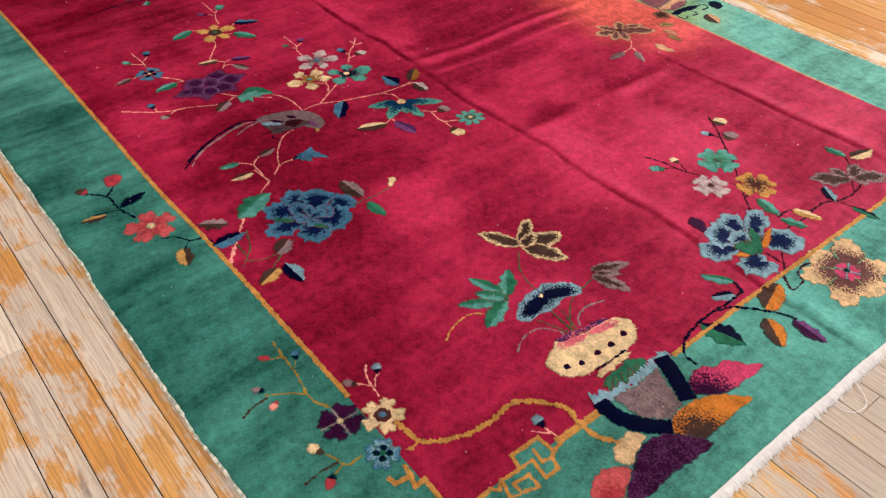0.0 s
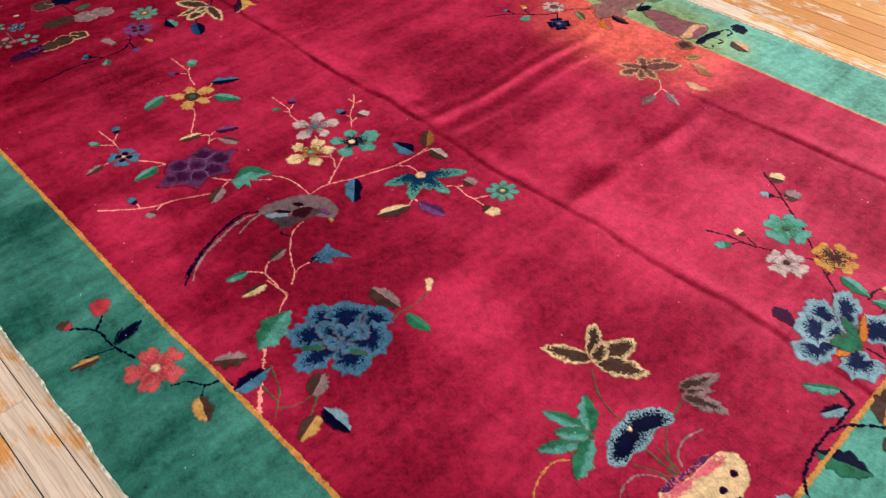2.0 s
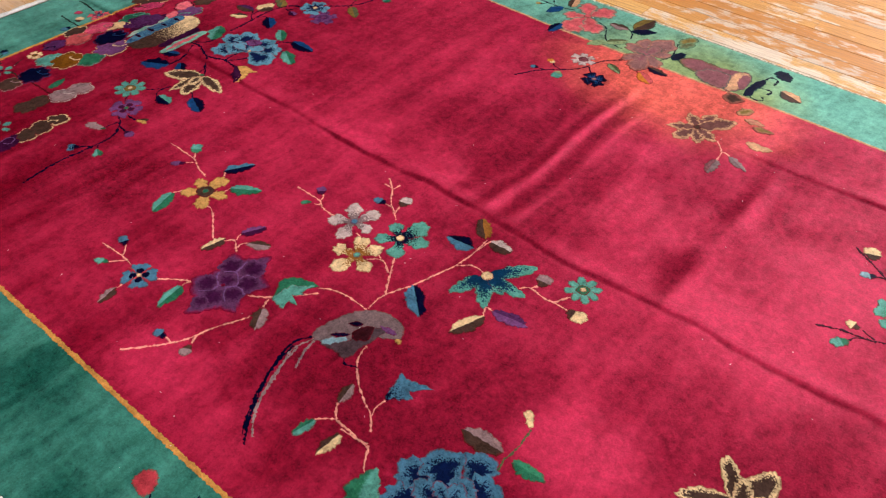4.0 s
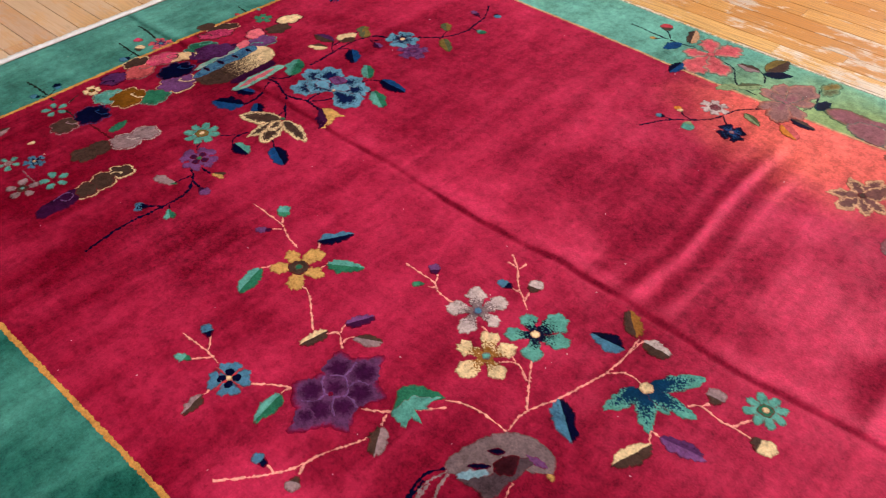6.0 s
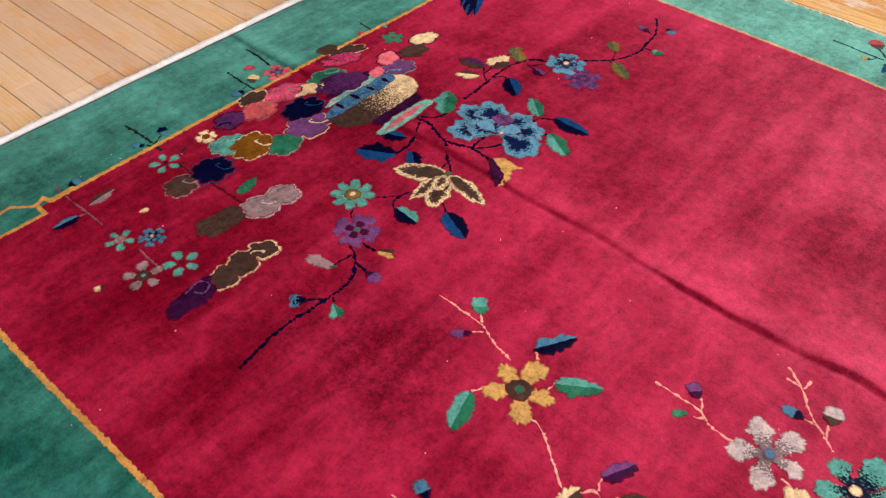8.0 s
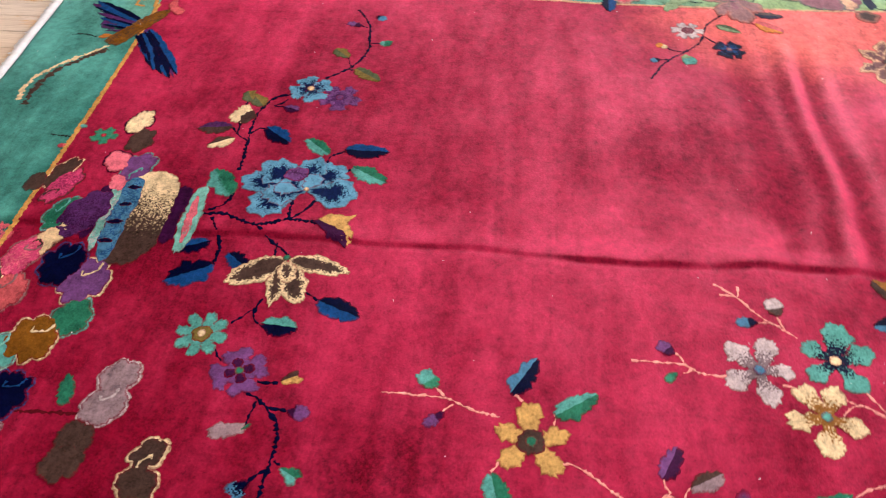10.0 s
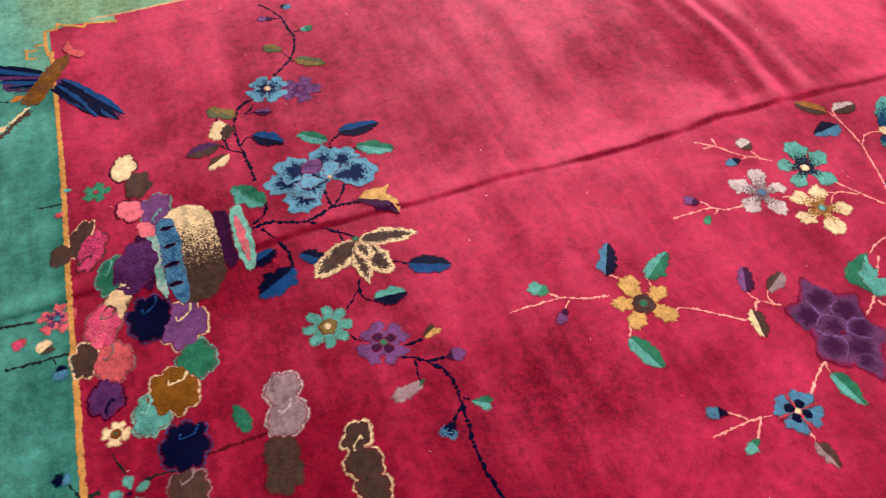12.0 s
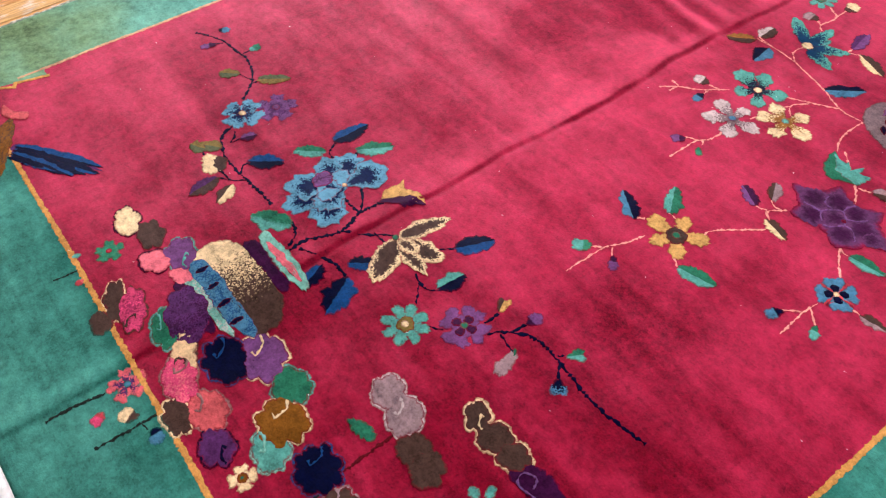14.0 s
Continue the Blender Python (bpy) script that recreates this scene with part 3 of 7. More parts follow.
def rim_wave(v, k):
    if k == 1:                                            # the near long edge kinks in at two places
        return 0.006 * noise.noise((v * 2.2, 5.0, 0.0)) + 0.004 * noise.noise((v * 9.0, 5.0, 3.0)) + 0.006 * ridge(v - 1.76, 0.10) + 0.006 * ridge(v - 0.82, 0.12)
    return 0.006 * noise.noise((v * 2.2, k * 5.0, 0.0)) + 0.003 * noise.noise((v * 7.0, k * 5.0, 3.0))


def sheet(name, x0, x1, y0, y1, mat, step=0.0125, outer=""):
    """A stretch of pile as a fine grid; outer names the sides that are the rug's own rim, rounded down to the floor."""
    nx, ny = max(2, round((x1 - x0) / step)), max(2, round((y1 - y0) / step))
    verts, faces = [], []
    for j in range(ny + 1):
        for i in range(nx + 1):
            u, v = x0 + (x1 - x0) * i / nx, y0 + (y1 - y0) * j / ny
            x, y = u, v
            xw, xe = (seam_w(v) - FX0, seam_e(v) - FX1)
            ys, yn = (seam_s(u) - FY0, seam_n(u) - FY1)
            if x0 == FX0:
                x += xw * (1 - i / nx) + (xe * i / nx)
            elif x0 == FX1:
                x += xe * (1 - i / nx)
            else:
                x += xw * i / nx
            if x0 == FX0:
                y += (ys * (1 - j / ny) + yn * j / ny) if y0 == FY0 else (yn * (1 - j / ny) if y0 == FY1 else ys * j / ny)
            if "w" in outer:
                x += rim_wave(v, 1) * (1 - i / nx)
            if "e" in outer:
                x += rim_wave(v, 2) * (i / nx)
            if "s" in outer:
                y += rim_wave(u, 3) * (1 - j / ny)
            if "n" in outer:
                y += rim_wave(u, 4) * (j / ny)
            d = min([9.0] + [r for s, r in (("w", u - X0), ("e", X1 - u), ("s", v - Y0), ("n", Y1 - v)) if s in outer])
            drop = 0.0 if d > 0.014 else 0.0045 * (1 - math.sqrt(max(0.0, 1 - (1 - d / 0.014) ** 2)))
            verts.append((x, y, height(u, v) - drop))
    for j in range(ny):
        for i in range(nx):
            a = j * (nx + 1) + i
            faces.append((a, a + 1, a + nx + 2, a + nx + 1))
    n = len(verts)
    rim = []
    if "w" in outer:
        rim += [[j * (nx + 1) for j in range(ny, -1, -1)]]
    if "e" in outer:
        rim += [[j * (nx + 1) + nx for j in range(ny + 1)]]
    if "s" in outer:
        rim += [list(range(nx + 1))]
    if "n" in outer:
        rim += [[ny * (nx + 1) + i for i in range(nx, -1, -1)]]
    for line in rim:
        n = len(verts)
        verts.extend((verts[k][0], verts[k][1], FLOOR + 0.0005) for k in line)
        for k in range(len(line) - 1):
            faces.append((line[k + 1], line[k], n + k, n + k + 1))
    ob = mesh_object(name, verts, faces, mat, rug)
    fold_shade = ob.data.attributes.new("fold_shade", "FLOAT", "POINT")
    fold_shade.data.foreach_set("value", [fold_shading(x, y) for x, y, _ in verts])
    return ob


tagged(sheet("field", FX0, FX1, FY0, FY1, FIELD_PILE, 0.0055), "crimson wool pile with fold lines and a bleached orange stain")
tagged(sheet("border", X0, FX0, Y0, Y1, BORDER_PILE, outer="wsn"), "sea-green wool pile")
tagged(sheet("border", FX1, X1, Y0, Y1, BORDER_PILE, outer="esn"), "bleached mint-green wool pile with painted daylight, yellowed in part")
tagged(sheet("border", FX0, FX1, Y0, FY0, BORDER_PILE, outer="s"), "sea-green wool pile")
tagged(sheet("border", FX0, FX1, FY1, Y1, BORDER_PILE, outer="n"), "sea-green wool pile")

LIFT, LAYER = 0.0006, 0.00034
COUNT = [0]


def rough(x, y, amount):
    """The stepped wander of a knotted outline."""
    q = 0.004
    a, b = round(x / q), round(y / q)
    return amount * (noise.cell((a * 1.0, b * 1.0, 0.0)) - 0.5), amount * (noise.cell((a * 1.0, b * 1.0, 9.0)) - 0.5)


def turning(ring, hx, hy):
    """The points of an outline that go steadily round its heart, so that no face folds over another."""
    if sum(a[0] * c[1] - c[0] * a[1] for a, c in zip(ring, ring[1:] + ring[:1])) < 0:
        ring = ring[::-1]
    k = max(range(len(ring)), key=lambda i: math.hypot(ring[i][0] - hx, ring[i][1] - hy))
    ring = ring[k:] + ring[:k]
    first = math.atan2(ring[0][1] - hy, ring[0][0] - hx)
    out, last = [ring[0]], 0.0
    for x, y in ring[1:]:
        a = (math.atan2(y - hy, x - hx) - first) % (2 * math.pi)
        if last + 0.004 < a < last + 2.6 and a < 2 * math.pi - 0.004:
            out.append((x, y))
            last = a
    return out


def slab(name, outline, heart, mat, parent, layer, along, across, jag=0.0036):
    """One motif piece of cut pile: outline points round a heart, standing slightly proud, with a rounded edge."""
    COUNT[0] += 1
    top = LIFT + LAYER * layer + 0.00004 * (COUNT[0] % 9)
    hx, hy = heart
    ring = []
    jag *= min(1.0, max(math.hypot(x - hx, y - hy) for x, y in outline) / 0.035)
    for x, y in outline:
        dx, dy = rough(x, y, jag)
        ring.append((x + dx, y + dy))
    ring = turning(ring, hx, hy)
    n = len(ring)
    reach = [max(1e-4, math.hypot(x - hx, y - hy)) for x, y in ring]
    verts, weave, faces = [], [], []
    rows = ((0, 1, 0.0007), (0.0025, 1, 0.0002), (0.0045, 1, 0), (0.008, 1, 0), (0.018, 1, 0)) + tuple((0.0, s, 0) for s in ((0.55, 0.25) if max(reach) < 0.05 else (0.65, 0.53, 0.42, 0.31, 0.2, 0.1)))
    last = len(rows) - 1
    for inset, share, sink in rows:
        for (x, y), r in zip(ring, reach):
            s = max(min(share, 1 - inset / r), 0.16 if share == 1 else 0.0)
            if share < 1:
                s = min(share, max(0.14, 1 - 0.019 / r) * share / 0.75)
            px, py = hx + (x - hx) * s, hy + (y - hy) * s
            verts.append((px, py, height(px, py) + top - sink))
            weave.append((along(px, py), across(px, py), (1 - s) * r))
    verts.append((hx, hy, height(hx, hy) + top))
    weave.append((along(hx, hy), across(hx, hy), sum(reach) / n))
    for k in range(last):
        for i in range(n):
            j = (i + 1) % n
            faces.append((k * n + i, k * n + j, (k + 1) * n + j, (k + 1) * n + i))
    faces.extend((last * n + i, last * n + (i + 1) % n, (last + 1) * n) for i in range(n))
    return mesh_object(name, verts, faces, mat, parent, True, weave)


def petal_outline(kind, n):
    """Points (u along, v across) of a petal or leaf, one unit long and one wide."""
    pts = []
    for i in range(n):
        th = 2 * math.pi * i / n
        c, s = math.cos(th), math.sin(th)
        u = 0.5 + 0.5 * c
        d = min(th, 2 * math.pi - th)
        if kind == "leaf":
            v = 0.5 * math.copysign(abs(s) ** 1.3, s) * (1.12 - 0.28 * u)
        elif kind == "heart":
            v = 0.62 * s * (0.30 + 0.70 * u)
            u -= 0.15 * math.exp(-(d / 0.36) ** 2)
        elif kind == "frill":                             # a broad ragged petal, narrow at its base
            v = 0.56 * math.copysign(abs(s) ** 0.75, s) * min(1.0, 0.30 + 1.05 * u) * (0.94 + 0.10 * math.cos(9 * d))
            u += 0.045 * math.cos(d * 7.0) if d < 1.7 else 0.0
        elif kind == "prong":                             # a petal with a narrow waist and a notched, uneven tip
            v = 0.5 * math.copysign(abs(s) ** 0.6, s) * (0.56 + 0.44 * math.exp(-((u - 0.64) / 0.22) ** 2)) * (1 + 0.08 * math.cos(10 * d))
            u += 0.03 * math.cos(d * 7.0) * (1 if d < 1.4 else 0) - 0.10 * math.exp(-((d - 0.12) / 0.24) ** 2)
        elif kind == "scallop":
            v = 0.62 * s * (0.42 + 0.58 * u)
            u += 0.045 * math.cos(d * 6.0) * (1 if d < 1.6 else 0)
        elif kind == "jag":
            teeth = 0.5 + 0.5 * math.cos(u * 6 * math.pi + (0.8 if s > 0 else 2.2))
            v = 0.5 * math.copysign(abs(s) ** 1.1, s) * (0.86 + 0.30 * teeth)
            u += 0.05 * math.cos(d * 5.0) * (1 if d < 1.2 else 0)
        else:
            v = 0.54 * s * (0.62 + 0.38 * u)
        pts.append((u, v))
    return pts


def blade(x0, y0, x1, y1, width, mat, kind="leaf", name="leaf", bend=0.0, layer=1, parent=None):
    """A leaf, petal or bud from its base to its tip; width is a share of its length."""
    length = math.hypot(x1 - x0, y1 - y0)
    ax, ay = (x1 - x0) / length, (y1 - y0) / length
    n = max(18, min(48, int(length * (1 + width) * 2 / 0.006)))

    odd = COUNT[0] * 1.37 + 60 * x0

    def place(u, v):
        v *= 1 + 0.24 * noise.noise((u * 4.5, math.copysign(2.0, v), odd))
        u += 0.06 * u * noise.noise((v * 7.0, odd, 3.0))
        v = v * width + bend * u * (1 - u) * 2
        return x0 + length * (ax * u - ay * v), y0 + length * (ay * u + ax * v)

    def along(x, y):
        return ((x - x0) * ax + (y - y0) * ay) / length

    def across(x, y):
        return ((y - y0) * ax - (x - x0) * ay) / (length * width * 0.5) - bend * 4 * along(x, y) * (1 - along(x, y)) / width

    return slab(name, [place(u, v) for u, v in petal_outline(kind, n)], place(0.5, 0.0), mat, parent or rug, layer, along, across)


def disc(name, x, y, r, mat, layer, parent=None, lobes=0):
    n = max(14, min(40, int(r * 6.3 / 0.006)))
    pts = [(x + r * (1 + 0.06 * math.cos(lobes * a + 60 * x)) * math.cos(a), y + r * (1 + 0.06 * math.cos(lobes * a + 60 * x)) * math.sin(a)) for a in (2 * math.pi * i / n for i in range(n))]
    return slab(name, pts, (x, y), mat, parent or rug, layer, lambda px, py: math.hypot(px - x, py - y) / r, lambda px, py: (px - x) / r)


def blossom(x, y, r, turn, n, kind, petals, heart, inner=None, ring=None, vein=None, layer=1):
    """A flower seen from above: heart (the part itself) with its petals under it."""
    core = disc("blossom", x, y, r * 0.17, heart, layer + 4)
    if kind == "heart" or n == 8:
        disc("petal_base", x, y, r * 0.58, petals, layer - 0.6, core)
    width = {4: 1.14, 5: 0.74, 6: 0.66, 8: 0.54}.get(n, 0.5)
    for i in range(n):
        a = radians(turn) + 2 * math.pi * i / n
        q = r * (1 + 0.06 * noise.noise((x * 9 + i, y * 9, 0.0)))
        r0 = (0.26 if kind == "round" and n < 7 else 0.10) * r
        blade(x + r0 * math.cos(a), y + r0 * math.sin(a), x + q * math.cos(a), y + q * math.sin(a), width / 0.9, petals, kind, "petal", layer=layer, parent=core)
        if inner:
            blade(x + 0.08 * r * math.cos(a), y + 0.08 * r * math.sin(a), x + 0.52 * r * math.cos(a), y + 0.52 * r * math.sin(a), width * 0.85, inner, "round", "inner_petal", layer=layer + 3, parent=core)
        if vein:
            b = a + math.pi / n
            stem(vein, 0.005, (x + 0.15 * r * math.cos(b), y + 0.15 * r * math.sin(b)), (x + 0.5 * r * math.cos(b), y + 0.5 * r * math.sin(b)), (x + 0.88 * r * math.cos(b), y + 0.88 * r * math.sin(b)), name="vein", parent=core, layer=layer + 3)
    if ring:
        disc("flower_ring", x, y, r * 0.37, stipple(ring, ring), layer + 2, core, 7)
    return core


def stem(colour, width, *points, name="stem", parent=None, layer=0, ragged=0.7):
    """A woven line along a smooth curve through its points, two knots wide at least."""
    width = max(width, 0.0062)
    p = [Vector(q) for q in points]
    p = [p[0] * 2 - p[1]] + p + [p[-1] * 2 - p[-2]]
    path = []
    for k in range(1, len(p) - 2):
        a, b, c, d = p[k - 1:k + 3]
        steps = max(2, int((c - b).length / 0.0045))
        for i in range(steps):
            t = i / steps
            path.append(0.5 * (2 * b + (c - a) * t + (2 * a - 5 * b + 4 * c - d) * t * t + (3 * b - a - 3 * c + d) * t ** 3))
    path.append(p[-2])
    COUNT[0] += 1
    top = LIFT + LAYER * layer + 0.00004 * (COUNT[0] % 7)
    verts, faces, weave = [], [], []
    for i, q in enumerate(path):
        way = (path[min(i + 1, len(path) - 1)] - path[max(i - 1, 0)]).normalized()
        side = Vector((-way.y, way.x))
        swell = width * 0.5 * (1.0 + ragged * (0.8 * (noise.cell((q.x * 240, q.y * 240, 1.0)) - 0.5) + 0.22 * math.sin(i * 3.1)))
        wander = width * 0.30 * ragged * (noise.cell((q.x * 160, q.y * 160, 5.0)) - 0.5)
        for off, sink in ((-1.0, 0.0006), (-0.7, 0.0001), (0.7, 0.0001), (1.0, 0.0006)):
            x, y = q + side * (off * swell + wander)
            verts.append((x, y, height(x, y) + top - sink))
            weave.append((i / len(path), off, 0.0015 if abs(off) == 1 else 0.01))
    for i in range(len(path) - 1):
        for k in range(3):
            a = i * 4 + k
            faces.append((a + 1, a, a + 4, a + 5))
    return mesh_object(name, verts, faces, plain(colour), parent or rug, True, weave)


def ruled(colour, width, *points, name="border_line", layer=1):
    """A woven line with square corners, as one chain of overlapping straight runs."""
    for a, b in zip(points, points[1:]):
        a, b = Vector(a), Vector(b)
        way = (b - a).normalized() * width * 0.48
        stem(colour, width, a - way, (a + b) / 2, b + way, name=name, layer=layer, ragged=0.25)


def patch(mat, name, *points, layer=1, parent=None, corner=False, axis=None, base=None):
    """A rounded closed shape through a few points; its dyes may run along an axis (two points) or out from a base point."""
    p = [Vector(q) for q in points]
    n = len(p)
    cross = [p[k - 1].x * p[k].y - p[k].x * p[k - 1].y for k in range(n)]
    heart = sum(((p[k - 1] + p[k]) * cross[k] for k in range(n)), Vector((0, 0))) / (3 * sum(cross))
    pts = []
    for k in range(n):
        a, b, c, d = p[k - 1], p[k], p[(k + 1) % n], p[(k + 2) % n]
        steps = max(2, min(14, int((c - b).length / 0.007)))
        for i in range(steps):
            t = i / steps
            pts.append(tuple(b + (c - b) * t) if corner else tuple(0.5 * (2 * b + (c - a) * t + (2 * a - 5 * b + 4 * c - d) * t * t + (3 * b - a - 3 * c + d) * t ** 3)))
    size = max((q - heart).length for q in p)
    if axis:
        a, way = Vector(axis[0]), Vector(axis[1]) - Vector(axis[0])
        return slab(name, pts, tuple(heart), mat, parent or rug, layer, lambda x, y: ((x - a.x) * way.x + (y - a.y) * way.y) / way.length_squared, lambda x, y: 0.0)
    if base:
        far = max((q - Vector(base)).length for q in p)
        return slab(name, pts, tuple(heart), mat, parent or rug, layer, lambda x, y: math.hypot(x - base[0], y - base[1]) / far, lambda x, y: 0.0)
    return slab(name, pts, tuple(heart), mat, parent or rug, layer, lambda x, y: math.hypot(x - heart.x, y - heart.y) / size, lambda x, y: (x - heart.x) / size)


def cloud(fill, rim, x, y, a, b, lobes, curl=None):
    """A cloud scroll: a scalloped oval on two half-axes a and b, with a rim in a second dye and perhaps one curl of it inside."""
    turn = 7.0 * x + 3.0 * y

    def outline(grow):
        pts = []
        for i in range(10 * lobes):
            th = 2 * math.pi * i / (10 * lobes)
            k = 0.82 + 0.18 * abs(math.sin(lobes * 0.5 * th + turn)) ** 0.75 + 0.16 * noise.noise((2 * math.cos(th) + turn, 2 * math.sin(th), 0.0))
            px, py = k * (a[0] * math.cos(th) + b[0] * math.sin(th)), k * (a[1] * math.cos(th) + b[1] * math.sin(th))
            far = math.hypot(px, py)
            pts.append((x + px * (1 + grow / far), y + py * (1 + grow / far)))
        return pts

    def along(px, py):
        return math.hypot(px - x, py - y) / math.hypot(*a)

    body = None
    if rim:
        body = slab("cloud_scroll", outline(0.0022), (x, y), plain(rim), rug, 1, along, lambda px, py: 0.0, 0.002)
    face = slab("cloud_face" if body else "cloud_scroll", outline(-0.0022 if rim else 0.0), (x, y), fill, body or rug, 3, along, lambda px, py: 0.0, 0.002)
    body = body or face
    if curl is not None and rim:
        def at(k, th):
            return (x + k * (a[0] * math.cos(th) + b[0] * math.sin(th)), y + k * (a[1] * math.cos(th) + b[1] * math.sin(th)))
        stem(rim, 0.0038, at(0.85, curl), at(0.55, curl + 0.15), at(0.30, curl - 0.3), at(0.30, curl - 1.3), at(0.48, curl - 1.0), name="curl", layer=6, parent=body)
    return body


# border line with its frets and stepped corners
LINE = 0.0145


def seam_line(across, v0, v1, upright, colour=GOLD):
    n = 12
    pts = [v0 + (v1 - v0) * k / n for k in range(n + 1)]
    stem(colour, LINE * (0.8 if colour != GOLD else 1.0), *[(across(v), v) if upright else (v, across(v)) for v in pts], name="border_line", layer=1, ragged=0.3)


seam_line(seam_w, 0.94, 3.80, True)
seam_line(seam_e, 0.92, 3.76, True, SAND)
seam_line(seam_s, 0.80, 0.935, False)
seam_line(seam_s, 1.19, 2.40, False)
seam_line(seam_n, 0.79, 2.51, False)


def fret(x, y, sx, sy, flip):
    """A square spiral of the border line with its green ground."""
    def q(u, v):
        return (x + (v if flip else u) * sx, y + (u if flip else v) * sy)
    patch(BORDER_PILE, "fret_ground", q(0, 0), q(0.105, 0), q(0.105, 0.075), q(0, 0.075), layer=0, corner=True)
    ruled(GOLD, LINE * 0.8, q(0.105, -0.01), q(0.105, 0.075), q(0.0, 0.075), q(0.0, 0.0), q(0.075, 0.0), q(0.075, 0.045), q(0.032, 0.045))


fret(FX1 - 0.165, FY0 - 0.045, -1, 1, False)
fret(FX1 - 0.055, FY0 - 0.055, -1, 1, False)

# ---- motifs ----
# near corner: three blossoms on the border line
stem(OCHRE, 0.008, (0.472, 1.189), (0.467, 1.136), (0.465, 1.083), (0.459, 1.035), (0.452, 0.989), (0.473, 0.939))
stem(OCHRE, 0.006, (0.466, 1.128), (0.452, 1.137), (0.435, 1.146))
stem(OCHRE, 0.005, (0.467, 1.088), (0.476, 1.096), (0.484, 1.105))
stem(OCHRE, 0.006, (0.453, 1.002), (0.419, 1.031), (0.374, 1.057))
stem(BROWN, 0.004, (0.378, 1.047), (0.342, 1.046), (0.306, 1.032))
blade(0.441, 1.144, 0.419, 1.169, 0.69, pair(CORAL, CORAL), "round", "bud")
blade(0.484, 1.105, 0.502, 1.136, 0.69, pair(NAVY, BLUE), "round", "bud")
blade(0.382, 1.067, 0.362, 1.095, 0.69, pair(NAVY, GREY), "round", "bud")
blade(0.393, 1.03, 0.365, 1.012, 0.69, pair(CORAL, SALMON), "round", "bud")
stem(OCHRE, 0.007, (0.455, 0.792), (0.418, 0.791), (0.405, 0.824), (0.395, 0.848))
stem(OCHRE, 0.005, (0.413, 0.797), (0.394, 0.792), (0.384, 0.787))
stem(BROWN, 0.005, (0.408, 0.808), (0.37, 0.812), (0.325, 0.806))
blade(0.398, 0.846, 0.378, 0.885, 0.69, pair(BROWN, CREAM), "round", "bud")
blade(0.387, 0.794, 0.356, 0.768, 0.69, pair(NAVY, CORAL), "round", "bud")
stem(SALMON, 0.004, (0.605, 0.992), (0.587, 0.965), (0.58, 0.929), (0.576, 0.897))
stem(SALMON, 0.003, (0.583, 0.928), (0.571, 0.942), (0.556, 0.958))
stem(SALMON, 0.004, (0.582, 0.925), (0.596, 0.943), (0.612, 0.956))
blade(0.557, 0.955, 0.535, 0.985, 0.69, pair(BROWN, GREY), "round", "bud")
blade(0.61, 0.953, 0.628, 0.983, 0.75, pair(NAVY, PALEBLUE), "round", "bud")
blossom(0.493, 0.769, 0.043, 51, 4, "heart", radial(PALEBLUE, BLUE), plain(GREEN), inner=plain(NAVY))
blossom(0.469, 0.895, 0.053, 41, 4, "heart", plain(PLUM), plain(CREAM), vein=GREY)
blossom(0.551, 0.851, 0.055, 37, 5, "heart", plain(CREAM), plain(BLUE), ring=BROWN)
# gold vine, frets and steps of the border line
stem(GOLD, 0.015, (0.562, 0.818), (0.568, 0.781), (0.574, 0.743), (0.63, 0.707), (0.711, 0.689), (0.801, 0.696), (0.862, 0.642), (0.882, 0.608), (0.876, 0.568), (0.879, 0.521), (0.907, 0.476), layer=2, ragged=0.5)
stem(GOLD, 0.01, (0.569, 0.743), (0.549, 0.74), (0.534, 0.744))
patch(BORDER_PILE, "fret_ground", (0.774, 0.592), (0.703, 0.594), (0.696, 0.565), (0.727, 0.56), (0.75, 0.546), (0.778, 0.545), layer=0, corner=True)
patch(BORDER_PILE, "fret_ground", (0.741, 0.561), (0.724, 0.516), (0.754, 0.514), (0.767, 0.543), layer=0, corner=True)
patch(BORDER_PILE, "fret_ground", (0.725, 0.558), (0.646, 0.562), (0.634, 0.523), (0.693, 0.508), layer=0, corner=True)
ruled(GOLD, LINE * 0.75, (0.929, 0.555), (0.818, 0.557), (0.778, 0.548), (0.776, 0.594), (0.701, 0.595), (0.694, 0.563), (0.727, 0.56), (0.722, 0.514), (0.756, 0.513), (0.763, 0.539), (0.742, 0.545), (0.745, 0.575))
ruled(GOLD, LINE * 0.75, (0.778, 0.548), (0.763, 0.539))
ruled(GOLD, LINE * 0.75, (0.727, 0.56), (0.644, 0.563), (0.634, 0.526), (0.694, 0.509), (0.697, 0.539), (0.659, 0.542), (0.658, 0.526))
ruled(GOLD, LINE * 0.75, (0.644, 0.563), (0.627, 0.551), (0.613, 0.563), (0.581, 0.562), (0.559, 0.567))
ruled(GOLD, LINE * 0.85, (0.51, 0.713), (0.506, 0.687), (0.47, 0.694), (0.467, 0.709))
ruled(GOLD, LINE * 0.85, (0.506, 0.687), (0.498, 0.664), (0.523, 0.665), (0.521, 0.592))
patch(BORDER_PILE, "fret_ground", (0.76, 3.902), (0.758, 3.859), (0.678, 3.86), (0.628, 3.883), (0.713, 3.937), layer=0, corner=True)
ruled(GOLD, LINE * 0.85, (0.849, 3.896), (0.79, 3.893), (0.784, 3.913), (0.76, 3.902), (0.758, 3.859), (0.678, 3.86), (0.59, 3.863))
ruled(GOLD, LINE * 0.7, (0.755, 3.899), (0.713, 3.937), (0.649, 3.93))
